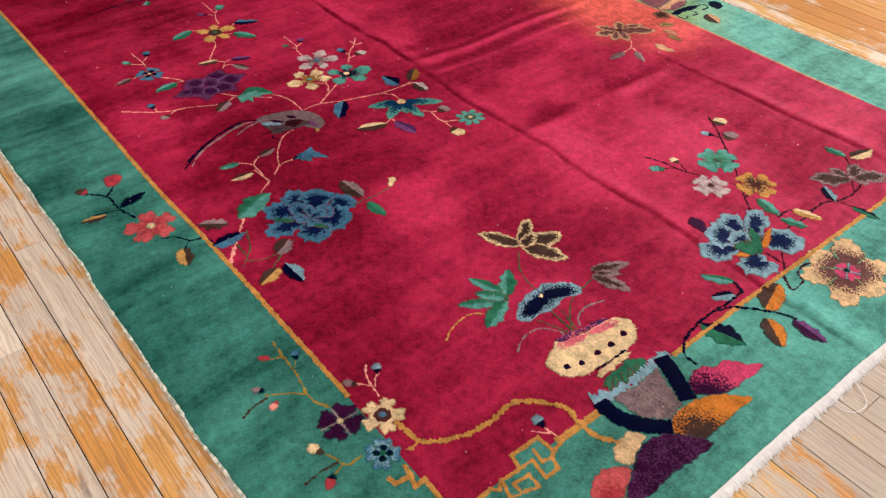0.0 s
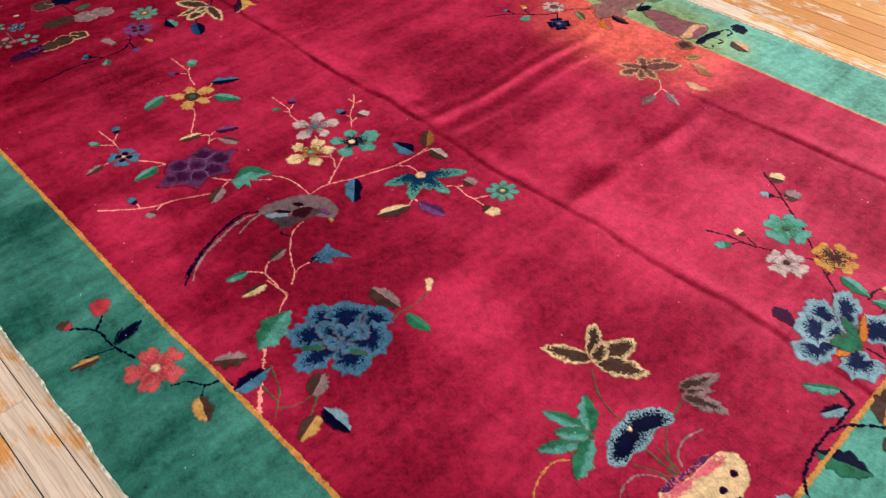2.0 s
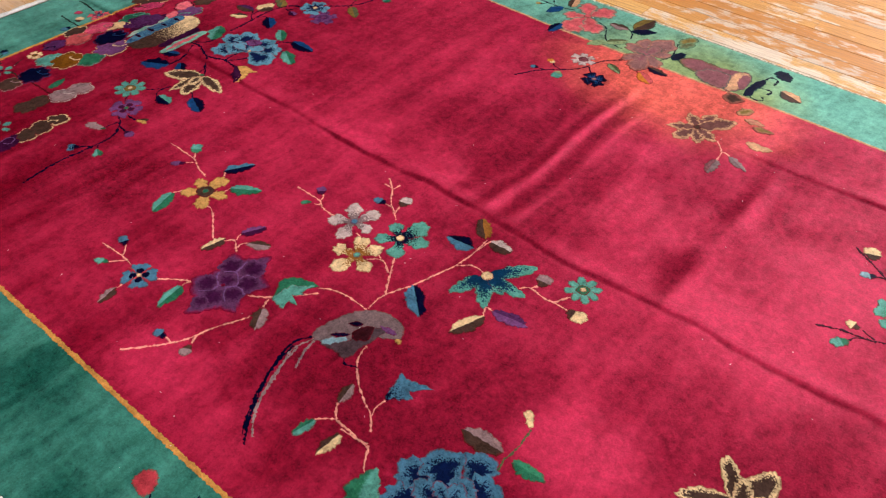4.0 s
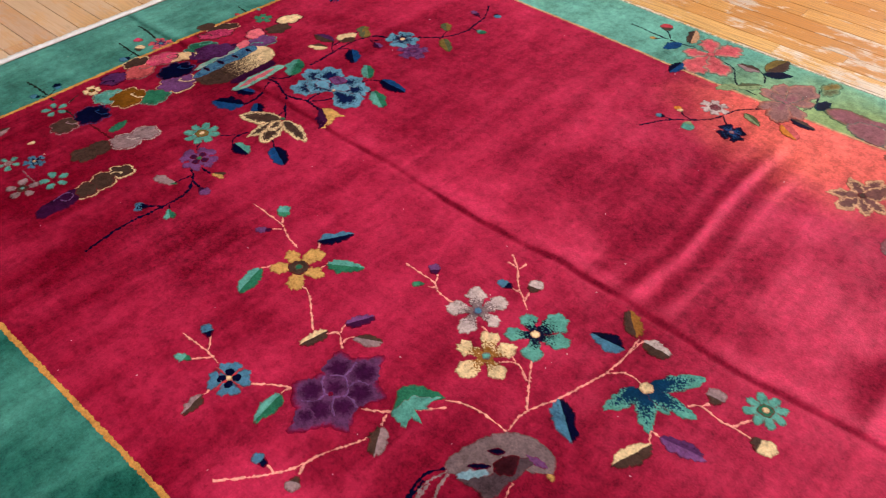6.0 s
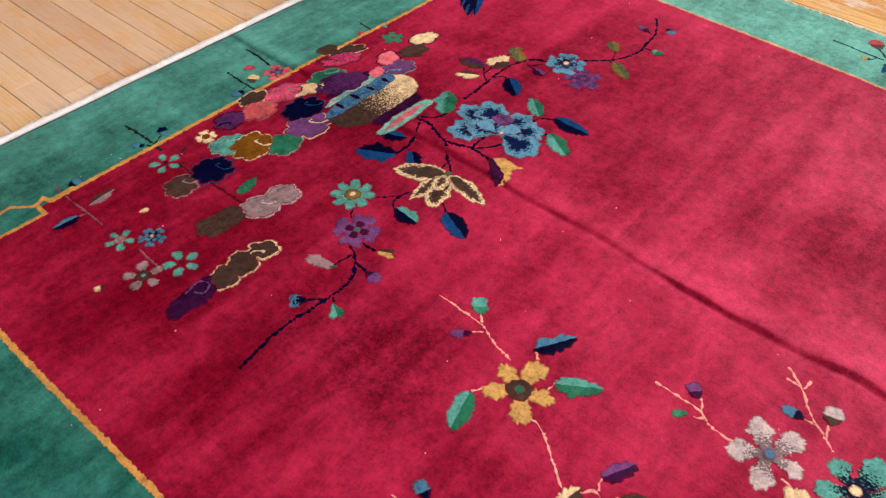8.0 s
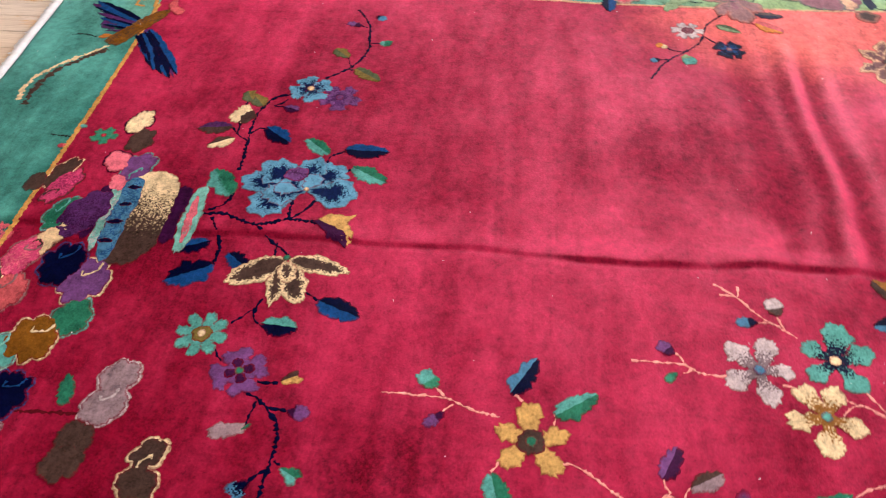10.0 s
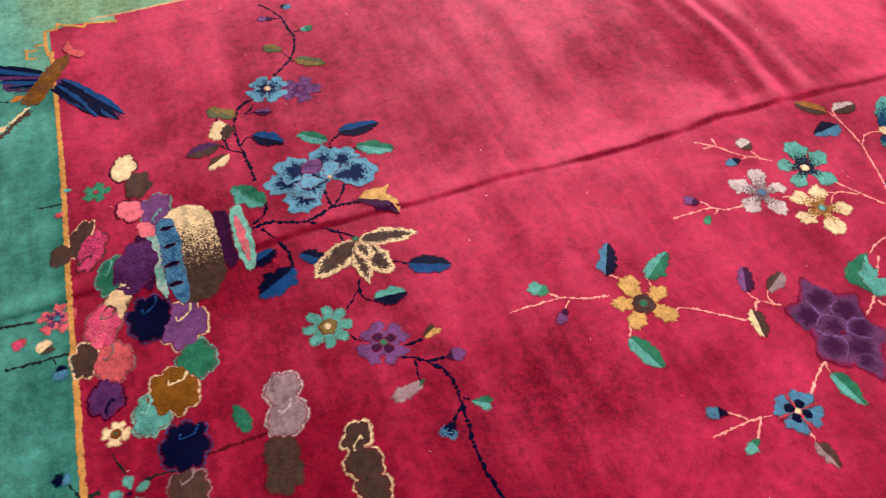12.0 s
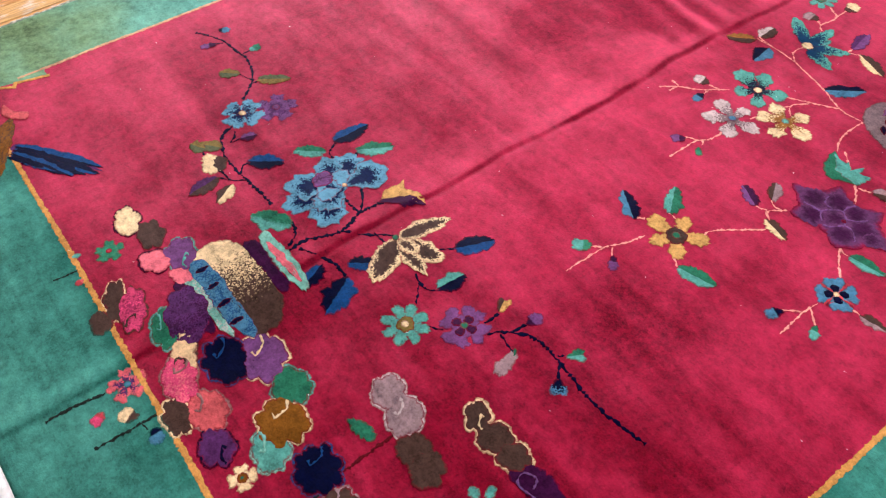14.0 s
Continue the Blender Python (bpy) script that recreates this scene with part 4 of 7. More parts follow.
patch(BORDER_PILE, "fret_ground", (2.62, 3.894), (2.622, 3.859), (2.645, 3.853), (2.598, 3.691), (2.635, 3.684), (2.7, 3.883), layer=0, corner=True)
ruled(GOLD, LINE * 0.8, (2.497, 3.887), (2.556, 3.893), (2.556, 3.919))
ruled(GOLD, LINE * 0.8, (2.556, 3.893), (2.618, 3.891), (2.622, 3.859), (2.645, 3.853), (2.603, 3.78), (2.618, 3.771), (2.597, 3.687))
ruled(GOLD, LINE * 0.6, (2.537, 3.918), (2.532, 3.932), (2.545, 3.947), (2.502, 3.946), (2.496, 3.921))
# bowl of lotus on its stand
stem(SALMON, 0.004, (0.809, 0.61), (0.808, 0.592), (0.813, 0.566))
stem(SALMON, 0.003, (0.777, 0.616), (0.789, 0.603), (0.806, 0.586))
blade(0.808, 0.606, 0.81, 0.644, 0.88, pair(NAVY, PALEBLUE), "round", "bud")
stem(MOSS, 0.006, (1.158, 1.064), (1.114, 1.013), (1.094, 0.96), (1.09, 0.923))
stem(MOSS, 0.006, (1.057, 0.767), (1.105, 0.821), (1.15, 0.849), (1.229, 0.865))
stem(MOSS, 0.005, (1.057, 0.761), (1.065, 0.828), (1.065, 0.857))
stem(MOSS, 0.005, (1.049, 0.763), (1.03, 0.812), (1.016, 0.847))
stem(MOSS, 0.005, (1.072, 0.762), (1.081, 0.803), (1.087, 0.835))
stem(MOSS, 0.005, (1.063, 0.761), (1.061, 0.794), (1.065, 0.837))
head = tagged(disc("lotus", 1.179, 1.073, 0.008, plain(CREAM), 6), "woven brown lotus flower outlined in cream")
blade(1.181, 1.08, 1.126, 1.192, 0.45, outlined(BROWN, CREAM), "leaf", "petal", parent=head)
blade(1.183, 1.078, 1.274, 1.151, 0.43, outlined(BROWN, CREAM), "leaf", "petal", layer=2, parent=head)
blade(1.18, 1.063, 1.305, 1.05, 0.55, outlined(BROWN, CREAM), "leaf", "petal", layer=2, parent=head)
blade(1.181, 1.076, 1.241, 0.963, 0.52, outlined(BROWN, CREAM), "leaf", "petal", layer=3, parent=head)
blade(1.177, 1.07, 1.248, 1.098, 0.62, outlined(BROWN, CREAM), "leaf", "petal", layer=4, parent=head)
head = tagged(disc("lotus_leaf", 1.009, 0.949, 0.008, plain(GREEN), 5), "woven green lobed leaf")
blade(1.019, 0.959, 1.089, 1.031, 0.47, veined(GREEN, TEAL), "leaf", "petal", layer=2, parent=head)
blade(1.019, 0.967, 0.986, 1.07, 0.36, veined(GREEN, TEAL), "leaf", "petal", parent=head)
blade(1.015, 0.947, 0.959, 1.014, 0.46, veined(GREEN, TEAL), "leaf", "petal", layer=3, parent=head)
blade(0.995, 0.95, 0.899, 1.007, 0.39, veined(GREEN, TEAL), "leaf", "petal", parent=head)
blade(1.005, 0.949, 0.905, 0.904, 0.44, veined(GREEN, TEAL), "jag", "petal", layer=2, parent=head)
stem(GOLD, 0.006, (0.934, 0.939), (0.896, 0.964), (0.839, 0.957), (0.797, 0.932))
patch(stipple(NAVY, PALEBLUE), "lily_pad", (0.986, 0.891), (1.014, 0.914), (1.049, 0.929), (1.091, 0.932), (1.126, 0.931), (1.152, 0.918), (1.172, 0.902), (1.189, 0.876), (1.185, 0.855), (1.161, 0.847), (1.128, 0.859), (1.105, 0.854), (1.067, 0.848), (1.034, 0.861), (1.014, 0.855), (0.982, 0.868))
patch(plain(CREAM), "spot", (1.079, 0.906), (1.092, 0.909), (1.09, 0.897), (1.079, 0.895), layer=2)
head = tagged(disc("lotus_bud", 1.256, 0.881, 0.006, plain(BROWN), 5), "woven grey-brown lotus bud")
blade(1.254, 0.89, 1.36, 0.847, 0.38, rimmed(BROWN, GREY), "leaf", "petal", parent=head)
blade(1.252, 0.883, 1.308, 0.832, 0.45, rimmed(BROWN, GREY), "leaf", "petal", layer=2, parent=head)
blade(1.246, 0.876, 1.283, 0.77, 0.39, rimmed(BROWN, GREY), "leaf", "petal", parent=head)
stem(GREY, 0.005, (1.086, 0.768), (1.107, 0.794), (1.151, 0.803), (1.199, 0.79))
stem(GREY, 0.005, (1.033, 0.766), (1.029, 0.791), (0.994, 0.824), (0.945, 0.822), (0.907, 0.797))
head = tagged(patch(plain(CREAM), "bowl", (0.941, 0.739), (0.996, 0.758), (1.074, 0.749), (1.184, 0.729), (1.195, 0.689), (1.159, 0.65), (1.097, 0.642), (1.034, 0.648), (0.968, 0.657), (0.933, 0.695)), "woven cream bowl with dark spots and pink rim")
patch(stipple(PINK2, CREAM), "lotus_rim", (0.989, 0.764), (1.017, 0.769), (1.073, 0.748), (1.127, 0.742), (1.178, 0.733), (1.177, 0.709), (1.133, 0.71), (1.087, 0.723), (1.024, 0.729), (0.983, 0.745), layer=2, parent=head)
patch(grained(VIOLET2, PINK2), "rim", (1.006, 0.773), (1.038, 0.771), (1.095, 0.759), (1.158, 0.748), (1.142, 0.737), (1.091, 0.746), (1.041, 0.755), (1.009, 0.761), layer=3, parent=head)
blade(0.956, 0.692, 0.975, 0.696, 1, plain(NAVY), "round", "spot", layer=3, parent=head)
blade(0.992, 0.679, 1.011, 0.683, 1, plain(NAVY), "round", "spot", layer=3, parent=head)
blade(1.044, 0.678, 1.064, 0.682, 1, plain(NAVY), "round", "spot", layer=3, parent=head)
blade(1.089, 0.676, 1.11, 0.68, 1, plain(NAVY), "round", "spot", layer=3, parent=head)
blade(1.14, 0.682, 1.161, 0.686, 1, plain(NAVY), "round", "spot", layer=3, parent=head)
patch(plain(CREAM), "bowl_foot", (1.012, 0.643), (1.112, 0.644), (1.111, 0.627), (1.009, 0.624), parent=head)
stem(NAVY, 0.009, (1.014, 0.648), (1.06, 0.645), (1.113, 0.646), layer=4, parent=head)
patch(plain(GREEN), "valance", (0.991, 0.605), (1.016, 0.619), (1.103, 0.624), (1.137, 0.597), (1.106, 0.577), (1.05, 0.579), (1, 0.581), corner=True)
stem(PALEBLUE, 0.036, (0.942, 0.595), (0.988, 0.582), (1.047, 0.577), (1.113, 0.576), (1.187, 0.58), layer=2, ragged=0.5)
blade(1.013, 0.612, 0.993, 0.582, 0.45, plain(GREEN), "leaf", "valance_leaf", layer=4)
blade(1.035, 0.604, 1.006, 0.585, 0.45, plain(GREEN), "leaf", "valance_leaf", layer=4)
blade(1.055, 0.605, 1.04, 0.574, 0.45, plain(GREEN), "leaf", "valance_leaf", layer=4)
blade(1.08, 0.603, 1.064, 0.58, 0.45, plain(GREEN), "leaf", "valance_leaf", layer=4)
blade(1.104, 0.599, 1.08, 0.585, 0.45, plain(GREEN), "leaf", "valance_leaf", layer=4)
head = tagged(patch(grained(SLATE, GREY), "stand_panel", (0.986, 0.57), (1.052, 0.561), (1.134, 0.565), (1.109, 0.499), (1.095, 0.461), (1.041, 0.449), (0.99, 0.489), layer=2, corner=True), "woven grey stand with navy legs")
stem(NAVY, 0.044, (0.953, 0.578), (0.951, 0.549), (0.959, 0.51), (0.985, 0.47), (1.026, 0.432), layer=4, ragged=0.12, parent=head)
stem(NAVY, 0.046, (1.164, 0.578), (1.151, 0.54), (1.131, 0.494), (1.114, 0.456), layer=4, ragged=0.12, parent=head)
# fan-shaped rocks on the end border
patch(fan(PINK, PLUM), "rock", (1.198, 0.508), (1.226, 0.502), (1.24, 0.485), (1.283, 0.48), (1.303, 0.447), (1.34, 0.415), (1.298, 0.412), (1.218, 0.412), (1.191, 0.417), (1.133, 0.462), (1.144, 0.491), corner=True, base=(1.161, 0.436))
patch(plain(WHEAT), "rock", (0.889, 0.478), (0.94, 0.486), (0.967, 0.453), (0.935, 0.442), (0.891, 0.42), (0.865, 0.451))
patch(fan(CORAL2, CORAL), "rock", (0.794, 0.449), (0.832, 0.456), (0.868, 0.438), (0.874, 0.416), (0.84, 0.395), (0.808, 0.385), (0.763, 0.42), base=(0.791, 0.393))
patch(fan(ORANGE, BROWN), "rock", (1.016, 0.43), (1.048, 0.45), (1.085, 0.456), (1.141, 0.448), (1.186, 0.424), (1.236, 0.373), (1.2, 0.369), (1.126, 0.369), (1.06, 0.368), (1.029, 0.396), layer=2, base=(1.06, 0.375))
patch(grained(PLUM, AUBERGINE), "rock", (0.828, 0.391), (0.874, 0.416), (0.925, 0.441), (0.988, 0.44), (1.029, 0.411), (1.065, 0.353), (1.017, 0.349), (0.934, 0.358), (0.85, 0.354), (0.816, 0.374), layer=3)
# blossoming branch of the near end
stem(DARKSTEM, 0.008, (2.128, 1.17), (2.077, 1.097), (2.017, 1.02), (1.965, 0.951), (1.893, 0.878), (1.845, 0.827), (1.795, 0.765))
stem(DARKSTEM, 0.008, (1.771, 1.148), (1.796, 1.09), (1.805, 1.031), (1.829, 0.975))
stem(DARKSTEM, 0.006, (1.84, 0.824), (1.864, 0.829), (1.886, 0.837))
stem(DARKSTEM, 0.005, (1.869, 0.864), (1.872, 0.883), (1.868, 0.897))
stem(DARKSTEM, 0.005, (2.023, 1.031), (2.048, 1.065), (2.043, 1.09))
stem(DARKSTEM, 0.005, (1.802, 1.04), (1.791, 1.053), (1.768, 1.067))
stem(DARKSTEM, 0.005, (1.813, 1.016), (1.821, 1.037), (1.828, 1.05))
blade(2.105, 1.118, 2.157, 1.139, 0.95, pair(BROWN, CREAM), "round", "bud")
blade(2.046, 1.088, 2.027, 1.128, 0.69, pair(NAVY, PALEBLUE), "round", "bud")
blade(2.053, 1.049, 2.115, 1.059, 0.88, pair(BROWN, GREY), "round", "bud")
blade(1.829, 1.057, 1.832, 1.093, 0.95, pair(BROWN, CREAM), "round", "bud")
blade(1.772, 1.064, 1.735, 1.1, 0.69, pair(GREEN, TEAL), "round", "bud")
blossom(1.939, 0.994, 0.07, 0, 4, "heart", core(GREEN2, TEAL), plain(GREEN))
blossom(1.811, 0.924, 0.059, 0, 4, "heart", core(GREY, WHITE), plain(BROWN))
blossom(1.923, 0.843, 0.066, -8, 4, "heart", core(BROWN, GOLD), plain(BROWN))
blade(1.871, 0.803, 1.85, 0.713, 0.511, split(GREEN, TEAL), "leaf", "leaf")
blade(1.903, 0.71, 1.935, 0.626, 0.426, split(YELLOW, CREAM), "leaf", "leaf")
blade(1.839, 0.705, 1.869, 0.63, 0.426, split(GREEN, TEAL), "leaf", "leaf")
blade(1.624, 0.798, 1.641, 0.866, 0.75, plain(PLUM), "round", "leaf")
head = tagged(disc("peony", 1.677, 0.7, 0.008, plain(GREEN), 8), "woven blue peony with navy shading")
blade(1.684, 0.709, 1.621, 0.799, 1.06, rimmed(INK, PALEBLUE), "frill", "petal", layer=2, parent=head)
blade(1.664, 0.704, 1.536, 0.745, 0.67, rimmed(INK, PALEBLUE), "frill", "petal", parent=head)
blade(1.696, 0.721, 1.728, 0.817, 0.85, rimmed(INK, PALEBLUE), "frill", "petal", parent=head)
blade(1.688, 0.697, 1.826, 0.767, 0.50, rimmed(INK, PALEBLUE), "frill", "petal", layer=3, parent=head)
blade(1.693, 0.687, 1.808, 0.612, 0.80, rimmed(INK, PALEBLUE), "frill", "petal", layer=2, parent=head)
blade(1.66, 0.683, 1.594, 0.592, 0.93, rimmed(INK, PALEBLUE), "frill", "petal", layer=3, parent=head)
blade(1.674, 0.687, 1.676, 0.755, 1.17, rimmed(INK, PALEBLUE), "frill", "petal", layer=4, parent=head)
blade(1.675, 0.657, 1.738, 0.732, 0.35, plain(GREEN), "leaf", "sepal", layer=6, parent=head)
blade(1.691, 0.659, 1.631, 0.712, 0.74, plain(GREEN), "leaf", "sepal", layer=6, parent=head)
blade(1.688, 0.661, 1.779, 0.693, 0.23, plain(ORANGE), "leaf", "sepal", layer=7, parent=head)
blade(1.661, 0.665, 1.605, 0.685, 0.42, plain(ORANGE), "leaf", "sepal", layer=5, parent=head)
stem(DARKSTEM, 0.008, (1.837, 0.713), (1.89, 0.711), (1.935, 0.675), (2.013, 0.668), (2.065, 0.645), (2.122, 0.638), (2.193, 0.65))
stem(DARKSTEM, 0.006, (2.127, 0.641), (2.15, 0.658), (2.168, 0.673))
stem(DARKSTEM, 0.006, (2.046, 0.652), (2.055, 0.621), (2.065, 0.6))
stem(DARKSTEM, 0.006, (1.803, 0.663), (1.831, 0.667), (1.886, 0.662), (1.969, 0.669))
blade(2.041, 0.653, 2.082, 0.719, 0.454, split(PALEBLUE, NAVY), "leaf", "leaf")
blade(2.058, 0.609, 2.065, 0.528, 0.398, split(GREEN, NAVY), "leaf", "leaf")
head = tagged(disc("peony", 2.184, 0.682, 0.014, plain(GREY), 5), "woven grey peony with brown shading")
blade(2.179, 0.679, 2.089, 0.757, 0.6, outlined(BROWN, GREY), "scallop", "petal", parent=head)
blade(2.179, 0.679, 2.178, 0.754, 0.6, outlined(BROWN, GREY), "scallop", "petal", parent=head)
blade(2.179, 0.679, 2.26, 0.713, 0.6, outlined(BROWN, GREY), "scallop", "petal", parent=head)
blade(2.179, 0.679, 2.28, 0.629, 0.6, outlined(BROWN, GREY), "scallop", "petal", parent=head)
blade(2.179, 0.679, 2.201, 0.633, 0.6, outlined(BROWN, GREY), "scallop", "petal", parent=head)
blade(2.276, 0.755, 2.273, 0.828, 0.483, split(TEAL, GREEN), "leaf", "leaf")
blade(2.28, 0.744, 2.378, 0.723, 0.483, split(CREAM, BROWN), "leaf", "leaf")
stem(DARKSTEM, 0.004, (2.273, 0.757), (2.253, 0.734), (2.236, 0.716))
stem(DARKSTEM, 0.008, (1.682, 0.643), (1.677, 0.584), (1.637, 0.554), (1.61, 0.516), (1.657, 0.516), (1.683, 0.546), (1.722, 0.549), (1.75, 0.538))
stem(DARKSTEM, 0.006, (1.716, 0.616), (1.685, 0.589), (1.66, 0.569))
stem(DARKSTEM, 0.007, (1.639, 0.603), (1.632, 0.558), (1.612, 0.52))
head = tagged(disc("sunny_blossom", 1.787, 0.468, 0.008, plain(NAVY), 6), "woven yellow flower with brown stippled ring")
blade(1.787, 0.468, 1.91, 0.535, 0.64, stipplebase(UMBER, WHEAT), "frill", "petal", parent=head)
blade(1.787, 0.468, 1.779, 0.572, 0.87, stipplebase(UMBER, WHEAT), "frill", "petal", parent=head)
blade(1.787, 0.468, 1.676, 0.527, 0.62, stipplebase(UMBER, WHEAT), "frill", "petal", parent=head)
blade(1.787, 0.468, 1.665, 0.404, 0.55, stipplebase(UMBER, WHEAT), "frill", "petal", parent=head)
blade(1.787, 0.468, 1.779, 0.36, 0.97, stipplebase(UMBER, WHEAT), "frill", "petal", parent=head)
blade(1.787, 0.468, 1.901, 0.406, 0.60, stipplebase(UMBER, WHEAT), "frill", "petal", parent=head)
stem(SAGE, 0.006, (1.808, 0.502), (1.819, 0.517), (1.83, 0.532), layer=4, parent=head, name="vein")
stem(SAGE, 0.006, (1.836, 0.463), (1.854, 0.463), (1.872, 0.463), layer=4, parent=head, name="vein")
stem(SAGE, 0.006, (1.78, 0.44), (1.776, 0.424), (1.771, 0.409), layer=4, parent=head, name="vein")
stem(SAGE, 0.006, (1.743, 0.469), (1.723, 0.469), (1.703, 0.468), layer=4, parent=head, name="vein")
stem(SAGE, 0.006, (1.768, 0.488), (1.757, 0.503), (1.746, 0.517), layer=4, parent=head, name="vein")
blossom(1.787, 0.464, 0.038, -18, 4, "heart", plain(PINK), plain(NAVY), vein=PALEBLUE, layer=2)
blade(1.516, 0.625, 1.466, 0.699, 0.426, split(GREEN, TEAL), "leaf", "leaf")
blade(1.481, 0.597, 1.422, 0.63, 0.568, split(NAVY, PALEBLUE), "leaf", "leaf")
stem(NAVY, 0.009, (1.515, 0.628), (1.499, 0.592), (1.446, 0.588), (1.395, 0.592), (1.319, 0.591), (1.249, 0.575), (1.215, 0.545), (1.213, 0.511), layer=3)
stem(NAVY, 0.009, (1.395, 0.592), (1.441, 0.571), (1.487, 0.52), (1.516, 0.482), (1.529, 0.447), layer=3)
blade(1.496, 0.518, 1.605, 0.552, 0.596, split(ORANGE, BROWN), "leaf", "leaf")
blade(1.475, 0.5, 1.421, 0.418, 0.596, split(BROWN, ORANGE), "leaf", "leaf")
blade(1.521, 0.458, 1.514, 0.358, 0.426, split(PLUM, VIOLET), "leaf", "leaf")
blade(1.327, 0.589, 1.359, 0.486, 0.625, split(GREEN, NAVY), "jag", "leaf")
# coral blossom on the long border
stem(NAVY, 0.008, (0.335, 2.034), (0.381, 1.98), (0.386, 1.91), (0.406, 1.838))
stem(NAVY, 0.007, (0.379, 1.985), (0.398, 2.001), (0.413, 2.017))
stem(NAVY, 0.006, (0.387, 1.899), (0.345, 1.912), (0.316, 1.919))
stem(NAVY, 0.006, (0.39, 1.907), (0.409, 1.934), (0.432, 1.947))
blade(0.41, 2.019, 0.438, 2.076, 0.95, pair(CORAL, CORAL), "round", "bud")
blade(0.341, 2.029, 0.322, 2.067, 0.88, pair(CORAL, BROWN), "round", "bud")
blade(0.348, 1.897, 0.279, 1.912, 0.426, split(YELLOW, BROWN), "leaf", "leaf")
blade(0.393, 1.911, 0.479, 1.938, 0.341, split(NAVY, NAVY), "leaf", "leaf")
stem(NAVY, 0.007, (0.422, 1.705), (0.456, 1.69), (0.484, 1.651), (0.517, 1.637), (0.53, 1.602))
stem(NAVY, 0.006, (0.484, 1.651), (0.467, 1.64), (0.455, 1.626))
blade(0.455, 1.637, 0.432, 1.564, 0.639, split(YELLOW, BROWN), "leaf", "leaf")
blossom(0.425, 1.776, 0.077, 8, 5, "heart", core(CORAL, CORAL2), plain(CREAM))
# blue peony and its trunk
stem(SALMON, 0.012, (0.517, 1.497), (0.553, 1.54), (0.603, 1.599), (0.642, 1.65))
stem(MOSS, 0.005, (0.624, 1.595), (0.594, 1.522), (0.541, 1.464))
stem(MOSS, 0.005, (0.566, 1.48), (0.614, 1.46), (0.663, 1.468), (0.705, 1.48))
stem(MOSS, 0.005, (0.593, 1.409), (0.619, 1.43), (0.648, 1.45))
stem(MOSS, 0.005, (0.572, 1.496), (0.572, 1.569), (0.566, 1.589))
blade(0.634, 1.656, 0.751, 1.705, 0.596, veined(TEAL, GREEN), "jag", "leaf")
blade(0.599, 1.652, 0.531, 1.699, 0.568, split(GREY, BROWN), "jag", "leaf")
blade(0.521, 1.591, 0.613, 1.591, 0.54, split(BLUE, NAVY), "jag", "leaf")
blade(0.699, 1.494, 0.639, 1.458, 0.781, split(BROWN, GREY), "leaf", "leaf")
blade(0.619, 1.411, 0.548, 1.382, 0.596, split(BROWN, YELLOW), "leaf", "leaf")
blade(0.638, 1.418, 0.643, 1.326, 0.511, split(NAVY, PALEBLUE), "leaf", "leaf")
head = tagged(disc("peony", 0.793, 1.541, 0.01, plain(BLUE), 9), "woven blue peony with many navy-shaded petals")
blade(0.795, 1.554, 0.71, 1.649, 0.72, rimmed(INK, BLUE), "frill", "petal", parent=head)
blade(0.789, 1.536, 0.662, 1.548, 0.69, rimmed(INK, BLUE), "frill", "petal", layer=2, parent=head)
blade(0.807, 1.568, 0.804, 1.678, 0.72, rimmed(INK, BLUE), "frill", "petal", layer=2, parent=head)
blade(0.855, 1.519, 0.938, 1.556, 1.02, rimmed(INK, BLUE), "frill", "petal", parent=head)
blade(0.814, 1.545, 0.88, 1.635, 0.96, rimmed(INK, BLUE), "frill", "petal", layer=3, parent=head)
blade(0.803, 1.532, 0.885, 1.465, 1.08, rimmed(INK, BLUE), "frill", "petal", layer=2, parent=head)
blade(0.786, 1.544, 0.758, 1.431, 0.81, rimmed(INK, BLUE), "frill", "petal", layer=3, parent=head)
blade(0.783, 1.536, 0.792, 1.618, 0.78, rimmed(INK, BLUE), "frill", "petal", layer=4, parent=head)
blade(0.792, 1.533, 0.868, 1.537, 0.87, rimmed(INK, BLUE), "frill", "petal", layer=4, parent=head)
blade(0.784, 1.521, 0.761, 1.573, 0.62, rimmed(INK, BLUE), "frill", "petal", layer=6, parent=head)
blade(0.789, 1.526, 0.817, 1.588, 0.55, rimmed(INK, BLUE), "frill", "petal", layer=6, parent=head)
blade(0.787, 1.533, 0.847, 1.538, 0.86, rimmed(INK, BLUE), "frill", "petal", layer=6, parent=head)
blade(0.788, 1.537, 0.784, 1.493, 1.01, rimmed(INK, BLUE), "frill", "petal", layer=6, parent=head)
blade(0.793, 1.531, 0.751, 1.54, 0.74, rimmed(INK, BLUE), "frill", "petal", layer=6, parent=head)
blade(0.752, 1.549, 0.706, 1.589, 0.28, plain(GREEN), "leaf", "sepal", layer=7, parent=head)
blade(0.784, 1.509, 0.807, 1.463, 0.37, plain(GREEN), "leaf", "sepal", layer=7, parent=head)
blade(0.964, 1.524, 0.955, 1.629, 0.568, split(GREY, BROWN), "leaf", "leaf")
blade(0.959, 1.494, 0.967, 1.415, 0.511, split(GREEN, GREEN2), "leaf", "leaf")
stem(MOSS, 0.004, (0.951, 1.51), (0.997, 1.505), (1.052, 1.51))
stem(MOSS, 0.005, (0.899, 1.507), (0.927, 1.505), (0.951, 1.51))
blade(1.055, 1.512, 1.091, 1.546, 0.52, pair(CREAM, CREAM), "round", "bud")
